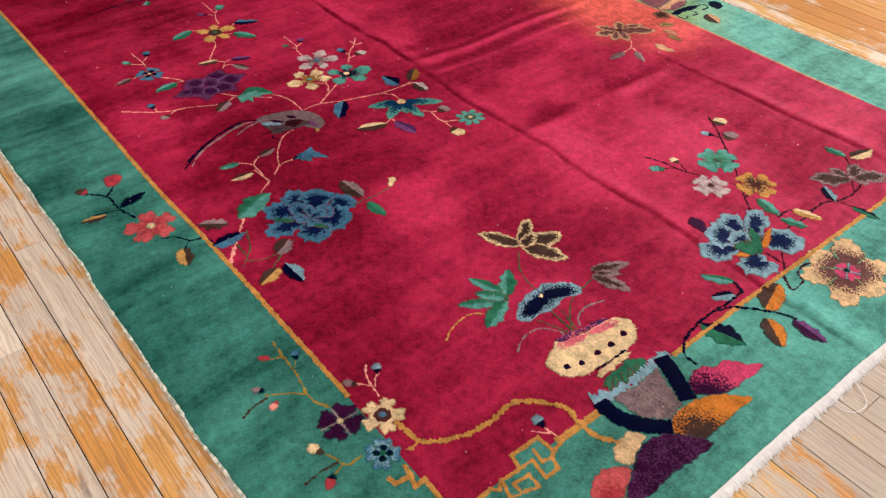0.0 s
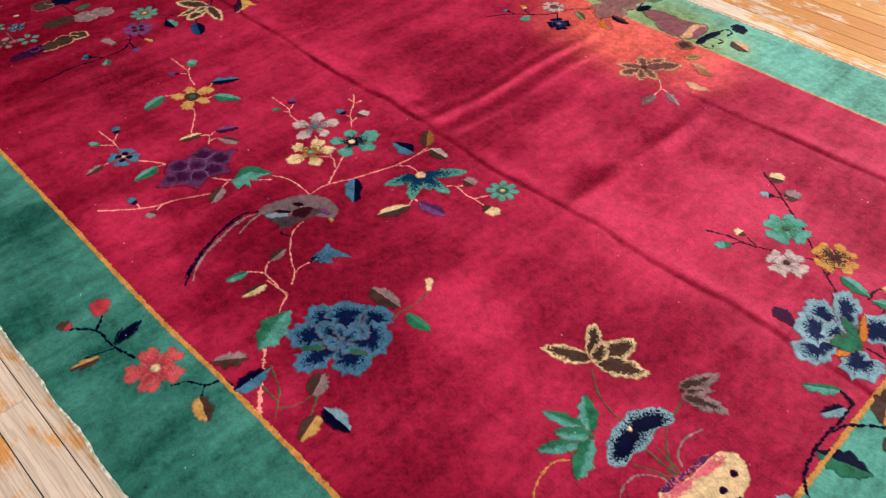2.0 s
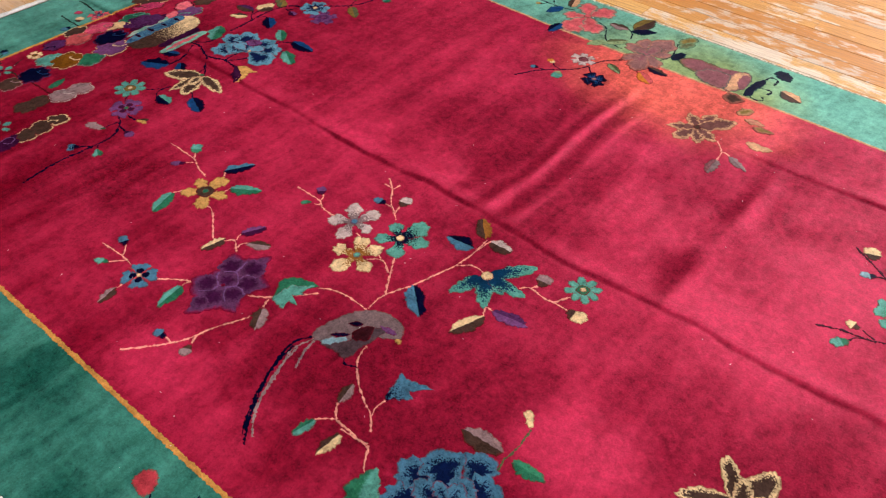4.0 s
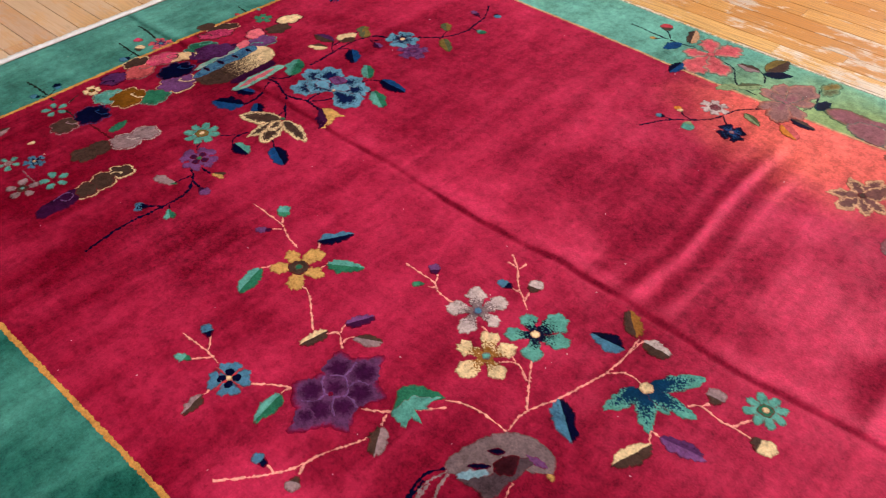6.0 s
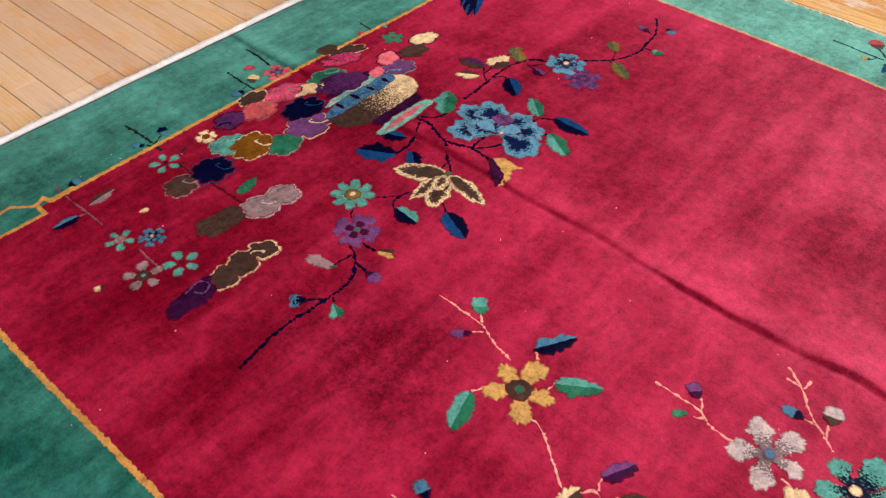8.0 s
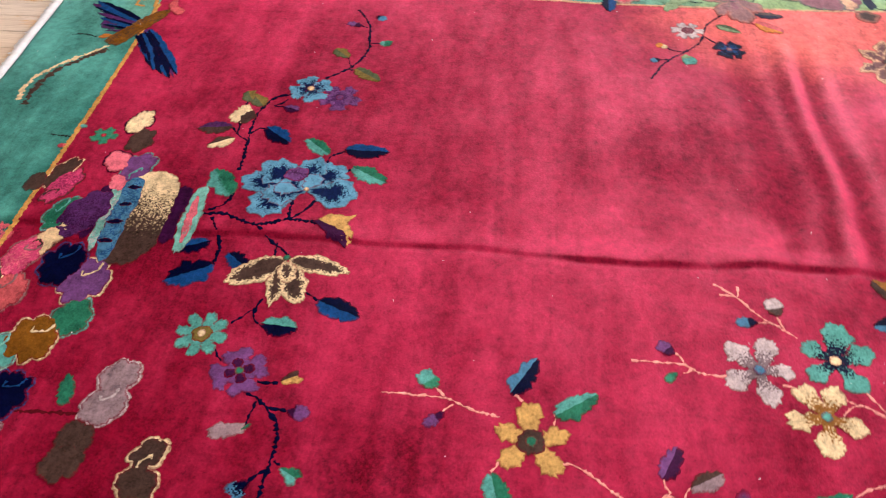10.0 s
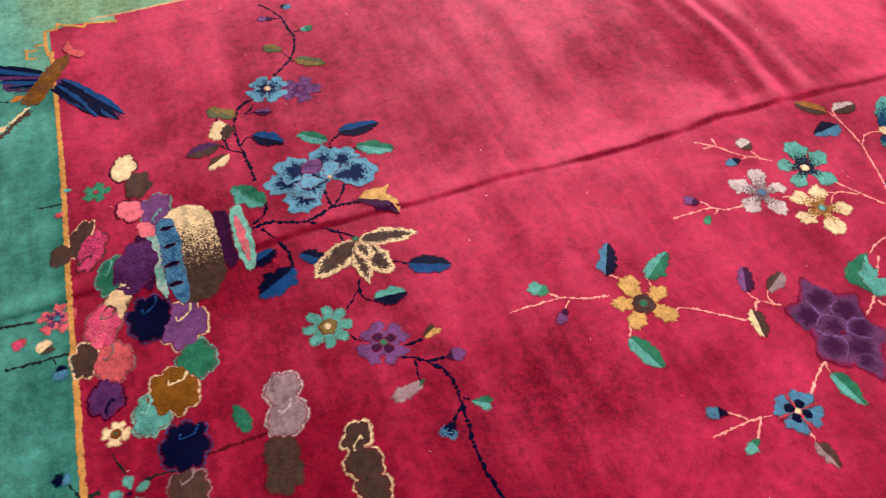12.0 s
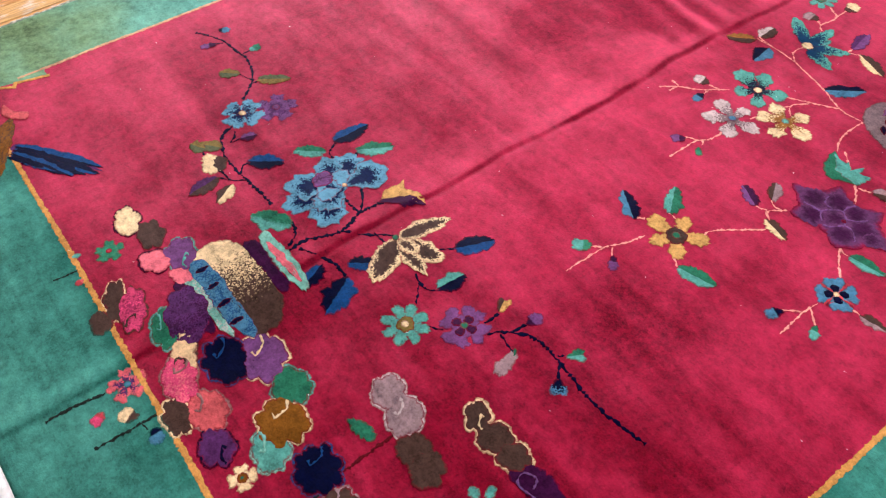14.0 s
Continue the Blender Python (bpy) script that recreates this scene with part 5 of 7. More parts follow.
# crested tail shapes on the branch, woven as plain shapes
stem(SALMON, 0.006, (0.988, 1.952), (0.959, 1.946), (0.926, 1.924), (0.891, 1.882), (0.865, 1.838), (0.848, 1.803), (0.815, 1.774))
stem(SALMON, 0.004, (0.849, 1.804), (0.873, 1.811), (0.904, 1.808))
stem(SALMON, 0.004, (0.824, 1.886), (0.792, 1.857), (0.788, 1.81), (0.783, 1.75))
stem(SALMON, 0.004, (0.791, 1.856), (0.776, 1.876), (0.759, 1.892))
blade(0.764, 1.891, 0.699, 1.904, 0.483, split(GREEN, TEAL), "leaf", "leaf")
blade(0.828, 1.885, 0.887, 1.898, 0.596, split(GREY, BROWN), "leaf", "leaf")
patch(grade(NAVY, BLUE), "leaf", (0.898, 1.813), (0.93, 1.825), (0.992, 1.836), (0.978, 1.813), (0.997, 1.746), (0.955, 1.783), (0.943, 1.762), corner=True, axis=((0.883, 1.827), (0.973, 1.797)))
stem(SALMON, 0.006, (0.788, 1.753), (0.748, 1.727), (0.731, 1.706))
stem(SALMON, 0.004, (0.781, 1.83), (0.783, 1.792), (0.79, 1.758))
blade(0.773, 1.822, 0.703, 1.826, 0.483, split(BROWN, CREAM), "leaf", "leaf")
stem(NAVY, 0.008, (0.927, 2.07), (0.878, 2.094), (0.802, 2.077), (0.726, 2.045), (0.666, 2.011), (0.63, 1.984))
stem(GREY, 0.008, (0.929, 2.063), (0.861, 2.078), (0.779, 2.047), (0.709, 2.022), (0.675, 2), (0.64, 1.962))
stem(GREY, 0.008, (0.922, 2.062), (0.881, 2.054), (0.829, 2.03))
stem(NAVY, 0.008, (0.873, 2.085), (0.8, 2.074), (0.71, 2.031), (0.653, 1.994), (0.615, 1.96))
stem(GREY, 0.007, (0.876, 2.074), (0.815, 2.063), (0.735, 2.035), (0.668, 1.994))
patch(plain(SLATE), "woven_plumage", (0.919, 2.071), (0.971, 2.084), (1.063, 2.049), (1.104, 1.979), (1.093, 1.928), (1.055, 1.91), (1.021, 1.963), (0.955, 2.008))
patch(plain(dye(82, 64, 70)), "woven_plumage", (0.923, 2.04), (0.981, 1.997), (1.042, 1.98), (1.065, 1.948), (0.994, 1.957), (0.932, 1.963), (0.927, 2), layer=2)
patch(plain(dye(58, 20, 28)), "woven_plumage", (0.989, 2.007), (1.023, 2.007), (1.046, 1.983), (1.01, 1.962), (0.985, 1.983), layer=3)
blade(0.987, 2.01, 0.956, 2.047, 0.355, plain(NAVY), "leaf", "leaf", layer=3)
blade(1.035, 2.008, 1.011, 2.037, 0.426, plain(NAVY), "leaf", "leaf", layer=3)
blade(0.977, 2.002, 0.924, 2.049, 0.355, plain(PALEBLUE), "leaf", "leaf", layer=3)
blade(1.062, 1.921, 1.057, 1.972, 0.426, plain(VIOLET), "leaf", "leaf", layer=3)
blade(1.056, 1.921, 1.046, 1.896, 0.62, pair(YELLOW, YELLOW), "round", "bud")
stem(NAVY, 0.006, (0.928, 1.968), (0.914, 1.952), (0.925, 1.932), (0.925, 1.916))
# salmon branches
stem(SALMON, 0.006, (1.079, 2.036), (1.14, 2.039), (1.224, 2.003), (1.282, 1.986), (1.346, 1.967))
stem(SALMON, 0.006, (1.346, 1.967), (1.397, 1.962), (1.449, 1.963), (1.482, 1.966))
stem(SALMON, 0.005, (1.073, 2.037), (1.075, 2.104), (1.065, 2.15), (1.046, 2.183))
stem(SALMON, 0.005, (1.145, 2.039), (1.208, 2.079), (1.266, 2.115))
stem(SALMON, 0.004, (1.035, 2.169), (0.984, 2.214), (0.943, 2.254), (0.91, 2.301))
stem(SALMON, 0.004, (1.346, 1.967), (1.377, 1.931), (1.372, 1.886))
stem(SALMON, 0.004, (1.444, 1.959), (1.477, 1.955), (1.5, 1.935))
blade(1.22, 2.007, 1.144, 1.919, 0.483, split(BLUE, NAVY), "leaf", "leaf")
patch(plain(GREEN), "leaf", (0.949, 2.25), (0.981, 2.267), (1, 2.282), (1.029, 2.268), (1.047, 2.249), (1.055, 2.203), (1.045, 2.189), (1.009, 2.223), (0.972, 2.241))
patch(plain(TEAL), "leaf", (0.944, 2.249), (0.989, 2.253), (1.014, 2.245), (1.033, 2.218), (1.053, 2.194), (1.028, 2.201), (1.013, 2.212), (1.007, 2.189), (0.987, 2.216), (0.97, 2.183), (0.965, 2.217), (0.935, 2.194), (0.941, 2.225), layer=2, corner=True)
head = tagged(disc("blossom", 1.295, 2.298, 0.012, plain(BLUE), 6), "woven grey-white five-petalled flower")
blade(1.295, 2.298, 1.358, 2.357, 0.57, core(SLATE, WHITE), "prong", "petal", parent=head)
blade(1.295, 2.298, 1.379, 2.266, 0.57, core(SLATE, WHITE), "prong", "petal", parent=head)
blade(1.295, 2.298, 1.298, 2.23, 0.57, core(SLATE, WHITE), "prong", "petal", parent=head)
blade(1.295, 2.298, 1.214, 2.284, 0.57, core(SLATE, WHITE), "prong", "petal", parent=head)
blade(1.295, 2.298, 1.257, 2.372, 0.57, core(SLATE, WHITE), "prong", "petal", parent=head)
head = tagged(disc("blossom", 1.202, 2.196, 0.012, plain(TEAL), 6), "woven cream five-petalled flower with brown heart")
blade(1.202, 2.196, 1.274, 2.239, 0.59, core(GOLDB, CREAM), "prong", "petal", parent=head)
blade(1.202, 2.196, 1.274, 2.161, 0.59, core(GOLDB, CREAM), "prong", "petal", parent=head)
blade(1.202, 2.196, 1.174, 2.126, 0.59, core(GOLDB, CREAM), "prong", "petal", parent=head)
blade(1.202, 2.196, 1.111, 2.207, 0.59, core(GOLDB, CREAM), "prong", "petal", parent=head)
blade(1.202, 2.196, 1.186, 2.273, 0.59, core(GOLDB, CREAM), "prong", "petal", parent=head)
head = tagged(disc("blossom", 1.329, 2.152, 0.012, plain(CREAM), 6), "woven teal five-petalled flower with navy heart")
blade(1.329, 2.152, 1.369, 2.215, 0.61, core(NAVY, TEAL), "prong", "petal", parent=head)
blade(1.329, 2.152, 1.429, 2.13, 0.61, core(NAVY, TEAL), "prong", "petal", parent=head)
blade(1.329, 2.152, 1.359, 2.068, 0.61, core(NAVY, TEAL), "prong", "petal", parent=head)
blade(1.329, 2.152, 1.255, 2.111, 0.61, core(NAVY, TEAL), "prong", "petal", parent=head)
blade(1.329, 2.152, 1.282, 2.214, 0.61, core(NAVY, TEAL), "prong", "petal", parent=head)
stem(SALMON, 0.005, (1.299, 2.536), (1.297, 2.487), (1.296, 2.44), (1.278, 2.406), (1.276, 2.36))
stem(SALMON, 0.004, (1.275, 2.441), (1.28, 2.432), (1.287, 2.422))
stem(SALMON, 0.004, (1.299, 2.437), (1.314, 2.445), (1.322, 2.455))
blade(1.318, 2.454, 1.344, 2.484, 0.94, pair(PLUM, VIOLET), "round", "bud")
blade(1.276, 2.453, 1.255, 2.477, 0.75, pair(GREEN, GREEN2), "round", "bud")
stem(SALMON, 0.005, (1.505, 2.355), (1.474, 2.316), (1.427, 2.277), (1.404, 2.246), (1.377, 2.212))
stem(SALMON, 0.004, (1.473, 2.312), (1.485, 2.309), (1.5, 2.308))
stem(SALMON, 0.004, (1.476, 2.347), (1.476, 2.332), (1.475, 2.319))
stem(SALMON, 0.004, (1.407, 2.253), (1.408, 2.268), (1.407, 2.282))
blade(1.41, 2.281, 1.408, 2.327, 0.69, pair(NAVY, BLUE), "round", "bud")
stem(SALMON, 0.004, (1.393, 2.233), (1.411, 2.239), (1.425, 2.242))
blade(1.428, 2.241, 1.475, 2.25, 0.94, pair(BROWN, WHITE), "round", "bud")
stem(SALMON, 0.004, (1.265, 2.26), (1.263, 2.251), (1.262, 2.239))
stem(SALMON, 0.004, (1.207, 2.086), (1.228, 2.117), (1.228, 2.139), (1.207, 2.164))
stem(SALMON, 0.003, (1.242, 2.152), (1.238, 2.143), (1.232, 2.135))
blade(1.432, 1.974, 1.42, 2.058, 0.64, split(NAVY, BLUE), "leaf", "leaf")
blade(1.482, 1.972, 1.547, 2.034, 0.56, split(GOLDB, BROWN), "leaf", "leaf")
blade(1.480, 1.957, 1.485, 1.881, 0.62, split(BROWN, WHITE), "leaf", "leaf")
head = tagged(disc("blossom", 1.105, 2.724, 0.012, plain(GREEN), 6), "woven yellow five-petalled flower with brown heart")
blade(1.105, 2.724, 1.133, 2.793, 0.57, plain(YELLOW), "prong", "petal", parent=head)
blade(1.105, 2.724, 1.195, 2.73, 0.57, plain(YELLOW), "prong", "petal", parent=head)
blade(1.105, 2.724, 1.129, 2.653, 0.57, plain(YELLOW), "prong", "petal", parent=head)
blade(1.105, 2.724, 1.043, 2.669, 0.57, plain(YELLOW), "prong", "petal", parent=head)
blade(1.105, 2.724, 1.051, 2.781, 0.57, plain(YELLOW), "prong", "petal", parent=head)
disc("flower_ring", 1.105, 2.724, 0.026, stipple(BROWN, BROWN), 3, head, 7)
stem(SALMON, 0.005, (1.185, 3), (1.185, 2.939), (1.183, 2.881), (1.163, 2.833), (1.15, 2.78))
stem(SALMON, 0.003, (1.185, 2.884), (1.197, 2.894), (1.206, 2.902))
stem(SALMON, 0.003, (1.17, 2.865), (1.161, 2.874), (1.152, 2.883))
blade(1.204, 2.9, 1.238, 2.935, 0.95, pair(GREEN2, TEAL), "round", "bud")
blade(1.153, 2.879, 1.121, 2.917, 0.56, pair(PLUM, VIOLET), "round", "bud")
stem(SALMON, 0.004, (1.186, 2.741), (1.2, 2.753), (1.207, 2.763))
blade(1.203, 2.763, 1.289, 2.712, 0.454, split(NAVY, BLUE), "leaf", "leaf")
stem(SALMON, 0.004, (1.141, 2.683), (1.153, 2.681), (1.165, 2.683))
blade(1.16, 2.683, 1.214, 2.605, 0.483, split(GREEN, TEAL), "leaf", "leaf")
stem(SALMON, 0.004, (1.064, 2.775), (1.05, 2.782), (1.04, 2.79))
blade(1.042, 2.792, 0.947, 2.765, 0.483, split(TEAL, GREEN), "leaf", "leaf")
stem(SALMON, 0.004, (1.069, 2.677), (1.063, 2.64), (1.029, 2.592), (0.99, 2.541))
blade(1.012, 2.516, 0.939, 2.532, 0.511, split(CREAM, BROWN), "leaf", "leaf")
stem(SALMON, 0.004, (1.002, 2.513), (1.023, 2.49), (0.997, 2.451))
stem(SALMON, 0.004, (1.027, 2.489), (1.038, 2.496), (1.052, 2.499))
blade(1.052, 2.5, 1.118, 2.467, 0.511, split(PLUM, VIOLET), "leaf", "leaf")
stem(SALMON, 0.004, (1.01, 2.462), (1.025, 2.466), (1.041, 2.455))
blade(1.037, 2.458, 1.074, 2.395, 0.511, split(GREY, BROWN), "leaf", "leaf")
stem(SALMON, 0.004, (0.781, 2.754), (0.785, 2.703), (0.786, 2.657), (0.783, 2.623))
stem(SALMON, 0.003, (0.787, 2.669), (0.802, 2.682), (0.818, 2.701))
stem(SALMON, 0.003, (0.781, 2.647), (0.766, 2.662), (0.747, 2.679))
blade(0.816, 2.699, 0.832, 2.742, 0.75, pair(NAVY, BLUE), "round", "bud")
blade(0.749, 2.676, 0.73, 2.714, 0.62, pair(GREEN, TEAL), "round", "bud")
stem(SALMON, 0.004, (0.792, 2.528), (0.824, 2.49), (0.852, 2.447))
stem(SALMON, 0.003, (0.724, 2.577), (0.715, 2.576), (0.705, 2.578))
blade(0.71, 2.581, 0.645, 2.569, 0.483, split(GREY, BROWN), "leaf", "leaf")
blossom(0.772, 2.572, 0.051, 48, 4, "heart", plain(BLUE), plain(CREAM), inner=soft(NAVY, NAVY), vein=CORAL)
head = tagged(disc("peony", 0.892, 2.376, 0.006, plain(PLUM), 8), "woven purple peony with plum shading")
patch(bleed(AUBERGINE, WINE), "petal_fringe", (0.765, 2.374), (0.812, 2.398), (0.828, 2.43), (0.862, 2.463), (0.905, 2.441), (0.945, 2.441), (0.988, 2.458), (1.001, 2.412),
      (1.049, 2.367), (0.994, 2.338), (0.97, 2.283), (0.925, 2.302), (0.895, 2.303), (0.852, 2.28), (0.834, 2.322), (0.796, 2.345), parent=head)
for x, y, size in ((0.873, 2.415, 0.033), (0.953, 2.418, 0.034), (0.984, 2.366, 0.034), (0.912, 2.385, 0.029), (0.939, 2.334, 0.033), (0.850, 2.366, 0.034), (0.889, 2.335, 0.032), (0.818, 2.376, 0.024)):
    disc("petal", x, y, size, soft(PLUM, AUBERGINE), 3, head, 5)
for line in (((0.838, 2.410), (0.858, 2.388), (0.884, 2.388), (0.897, 2.411), (0.915, 2.424)), ((0.884, 2.388), (0.893, 2.366), (0.912, 2.352), (0.930, 2.364), (0.943, 2.390), (0.925, 2.414)),
             ((0.893, 2.366), (0.872, 2.350), (0.858, 2.328)), ((0.912, 2.352), (0.914, 2.328), (0.906, 2.310)), ((0.930, 2.364), (0.957, 2.358), (0.966, 2.334)), ((0.943, 2.390), (0.968, 2.394), (0.990, 2.398))):
    stem(LAVENDER, 0.004, *line, name="vein", layer=5, parent=head)
stem(SALMON, 0.004, (0.852, 2.447), (0.838, 2.456), (0.822, 2.458))
blade(0.823, 2.456, 0.736, 2.444, 0.511, split(TEAL, GREEN), "leaf", "leaf")
stem(SALMON, 0.005, (0.595, 2.396), (0.667, 2.332), (0.721, 2.298), (0.78, 2.279), (0.864, 2.241))
stem(SALMON, 0.003, (0.686, 2.32), (0.687, 2.333), (0.687, 2.345))
blade(0.688, 2.342, 0.686, 2.384, 0.75, pair(NAVY, BLUE), "round", "bud")
stem(SALMON, 0.003, (0.743, 2.289), (0.728, 2.283), (0.717, 2.279))
blade(0.714, 2.279, 0.678, 2.265, 0.88, pair(BROWN, GREY), "round", "bud")
blade(0.912, 2.242, 0.846, 2.2, 0.568, split(BROWN, GREY), "leaf", "leaf")
stem(SALMON, 0.004, (0.937, 2.251), (0.926, 2.248), (0.909, 2.24))
stem(SALMON, 0.004, (0.862, 2.243), (0.87, 2.242), (0.878, 2.24))
# teal lily and the spray beyond it
head = tagged(disc("lily", 1.37, 1.879, 0.016, plain(CREAM), 5), "woven teal lily with navy throat")
blade(1.369, 1.884, 1.483, 1.794, 0.34, base2tip(PETROL, TEAL), "leaf", "petal", parent=head)
blade(1.369, 1.884, 1.371, 1.757, 0.37, base2tip(PETROL, TEAL), "leaf", "petal", parent=head)
blade(1.369, 1.884, 1.34, 1.804, 0.37, base2tip(PETROL, TEAL), "leaf", "petal", parent=head)
blade(1.369, 1.884, 1.273, 1.818, 0.42, base2tip(PETROL, TEAL), "leaf", "petal", parent=head)
blade(1.369, 1.884, 1.257, 1.918, 0.40, base2tip(PETROL, TEAL), "leaf", "petal", parent=head)
patch(plain(CREAM), "spot", (1.364, 1.892), (1.383, 1.888), (1.38, 1.871), (1.359, 1.87), layer=3)
stem(SALMON, 0.004, (1.248, 1.799), (1.267, 1.809), (1.28, 1.812), (1.279, 1.789))
blade(1.251, 1.796, 1.151, 1.831, 0.483, split(CREAM, BROWN), "leaf", "leaf")
blade(1.278, 1.791, 1.296, 1.691, 0.454, split(VIOLET, VIOLET2), "leaf", "leaf")
stem(SALMON, 0.005, (1.388, 1.787), (1.408, 1.764), (1.401, 1.722), (1.403, 1.687), (1.404, 1.637))
stem(SALMON, 0.003, (1.405, 1.767), (1.415, 1.761), (1.425, 1.755))
blade(1.426, 1.749, 1.477, 1.758, 0.94, pair(BROWN, GREY), "round", "bud")
stem(SALMON, 0.004, (1.403, 1.689), (1.427, 1.68), (1.447, 1.667))
blade(1.403, 1.649, 1.402, 1.592, 0.88, pair(BROWN, CREAM), "round", "bud")
blossom(1.49, 1.656, 0.05, -95, 8, "round", plain(TEAL), plain(CREAM), ring=GREEN)
# bleached motifs along the far long border
stem(NAVY, 0.008, (2.78, 2.79), (2.775, 2.681), (2.778, 2.593), (2.793, 2.534))
stem(NAVY, 0.005, (2.776, 2.651), (2.758, 2.657), (2.748, 2.669))
stem(NAVY, 0.005, (2.783, 2.629), (2.812, 2.652), (2.831, 2.674))
blade(2.826, 2.666, 2.872, 2.7, 0.94, pair(BROWN, CORAL), "round", "bud")
blade(2.753, 2.662, 2.741, 2.691, 0.69, pair(BROWN, YELLOW), "round", "bud")
blade(2.785, 2.585, 2.707, 2.618, 0.568, plain(DEEPBLUE), "leaf", "leaf")
blade(2.805, 2.561, 2.906, 2.595, 0.454, split(SAND, BROWN), "leaf", "leaf")
blade(2.67, 2.514, 2.577, 2.518, 0.511, split(NAVY, DEEPBLUE), "leaf", "leaf")
head = tagged(disc("blossom", 2.783, 2.469, 0.016, plain(ROSE), 5), "bleeding woven rose-pink blossom")
blade(2.783, 2.469, 2.735, 2.553, 0.72, bleed(ROSE, ROSEMIST), "frill", "petal", parent=head)
blade(2.783, 2.469, 2.878, 2.527, 0.72, bleed(ROSE, ROSEMIST), "frill", "petal", parent=head)
blade(2.783, 2.469, 2.891, 2.409, 0.72, bleed(ROSE, ROSEMIST), "frill", "petal", parent=head)
blade(2.783, 2.469, 2.686, 2.37, 0.72, bleed(ROSE, ROSEMIST), "frill", "petal", parent=head)
blade(2.783, 2.469, 2.629, 2.469, 0.72, bleed(ROSE, ROSEMIST), "frill", "petal", parent=head)
stem(NAVY, 0.008, (2.773, 2.422), (2.754, 2.366), (2.67, 2.311), (2.65, 2.232))
blade(2.65, 2.31, 2.719, 2.243, 0.511, split(SAGE, MOSS), "leaf", "leaf")
blade(2.666, 2.304, 2.593, 2.352, 0.511, split(SAGE, SAGE), "leaf", "leaf")
blade(2.797, 2.291, 2.793, 2.373, 0.568, split(BROWN, GREY), "leaf", "leaf")
blade(2.808, 2.278, 2.928, 2.245, 0.568, split(BROWN, OLIVE), "leaf", "leaf")
blade(2.787, 2.277, 2.846, 2.196, 0.454, plain(NAVY), "leaf", "leaf")
stem(NAVY, 0.007, (2.8, 2.288), (2.778, 2.262), (2.739, 2.245))
head = tagged(disc("peony", 2.672, 2.142, 0.014, plain(MAUVE), 5), "bleached woven mauve peony")
blade(2.672, 2.142, 2.586, 2.195, 0.66, bleed(DUSTY, BLUSH), "scallop", "petal", parent=head)
blade(2.672, 2.142, 2.701, 2.239, 0.66, bleed(DUSTY, BLUSH), "scallop", "petal", parent=head)
blade(2.672, 2.142, 2.779, 2.199, 0.66, bleed(DUSTY, BLUSH), "scallop", "petal", parent=head)
blade(2.672, 2.142, 2.826, 2.12, 0.66, bleed(DUSTY, BLUSH), "scallop", "petal", parent=head)
blade(2.672, 2.142, 2.733, 2.072, 0.66, bleed(DUSTY, BLUSH), "scallop", "petal", parent=head)
blade(2.672, 2.142, 2.612, 2.063, 0.66, bleed(DUSTY, BLUSH), "scallop", "petal", parent=head)
blade(2.672, 2.142, 2.543, 2.121, 0.66, bleed(DUSTY, BLUSH), "scallop", "petal", parent=head)
blade(2.672, 2.142, 2.693, 2.201, 0.66, rimmed(MAUVE, DUSTY), "scallop", "petal", layer=2, parent=head)
blade(2.672, 2.142, 2.753, 2.131, 0.66, rimmed(MAUVE, DUSTY), "scallop", "petal", layer=2, parent=head)
blade(2.672, 2.142, 2.65, 2.092, 0.66, rimmed(MAUVE, DUSTY), "scallop", "petal", layer=2, parent=head)
blade(2.672, 2.142, 2.594, 2.14, 0.66, rimmed(MAUVE, DUSTY), "scallop", "petal", layer=2, parent=head)
stem(NAVY, 0.008, (2.668, 2.084), (2.709, 2.065), (2.763, 2.073), (2.82, 2.09))
blade(2.700, 2.05, 2.776, 2.04, 0.60, plain(NAVY), "leaf", "leaf")
blade(2.823, 2.087, 2.905, 2.05, 0.568, bleed(OLIVE, SAGE), "leaf", "leaf")
blade(2.8, 2.077, 2.868, 2.040, 0.568, bleed(MOSS, SAGE), "leaf", "leaf")
stem(NAVY, 0.008, (2.229, 2.423), (2.319, 2.373), (2.418, 2.275), (2.516, 2.241), (2.584, 2.185))
stem(NAVY, 0.005, (2.329, 2.361), (2.326, 2.382), (2.324, 2.395))
stem(NAVY, 0.005, (2.372, 2.324), (2.376, 2.351), (2.392, 2.367))
stem(NAVY, 0.006, (2.457, 2.253), (2.431, 2.234), (2.412, 2.217))
blade(2.33, 2.389, 2.318, 2.418, 0.88, pair(NAVY, BLUE), "round", "bud")
blade(2.39, 2.364, 2.407, 2.395, 0.88, pair(CREAM, ORANGE), "round", "bud")
blade(2.36, 2.321, 2.309, 2.304, 0.88, pair(SAGE, TEAL), "round", "bud")
blade(2.522, 2.211, 2.49, 2.149, 0.511, split(SAGE, MOSS), "leaf", "leaf")
blossom(2.486, 2.298, 0.050, -33, 6, "heart", plain(WHITE), plain(MAUVE), ring=MAUVE)
blossom(2.392, 2.193, 0.048, -32, 4, "heart", core(DEEPBLUE, NAVY), plain(GREY))
stem(CORAL, 0.005, (2.555, 2.118), (2.536, 2.096), (2.528, 2.083))
blade(2.591, 2.093, 2.585, 2.007, 0.483, split(NAVY, BROWN), "leaf", "leaf")
blade(2.544, 2.098, 2.49, 2.027, 0.568, split(ORANGE, CORAL2), "leaf", "leaf")
patch(bleed(MAUVE, OLIVE), "woven_horn", (2.716, 2.034), (2.767, 1.987), (2.767, 1.874), (2.78, 1.814), (2.73, 1.818), (2.693, 1.904), (2.676, 1.967))
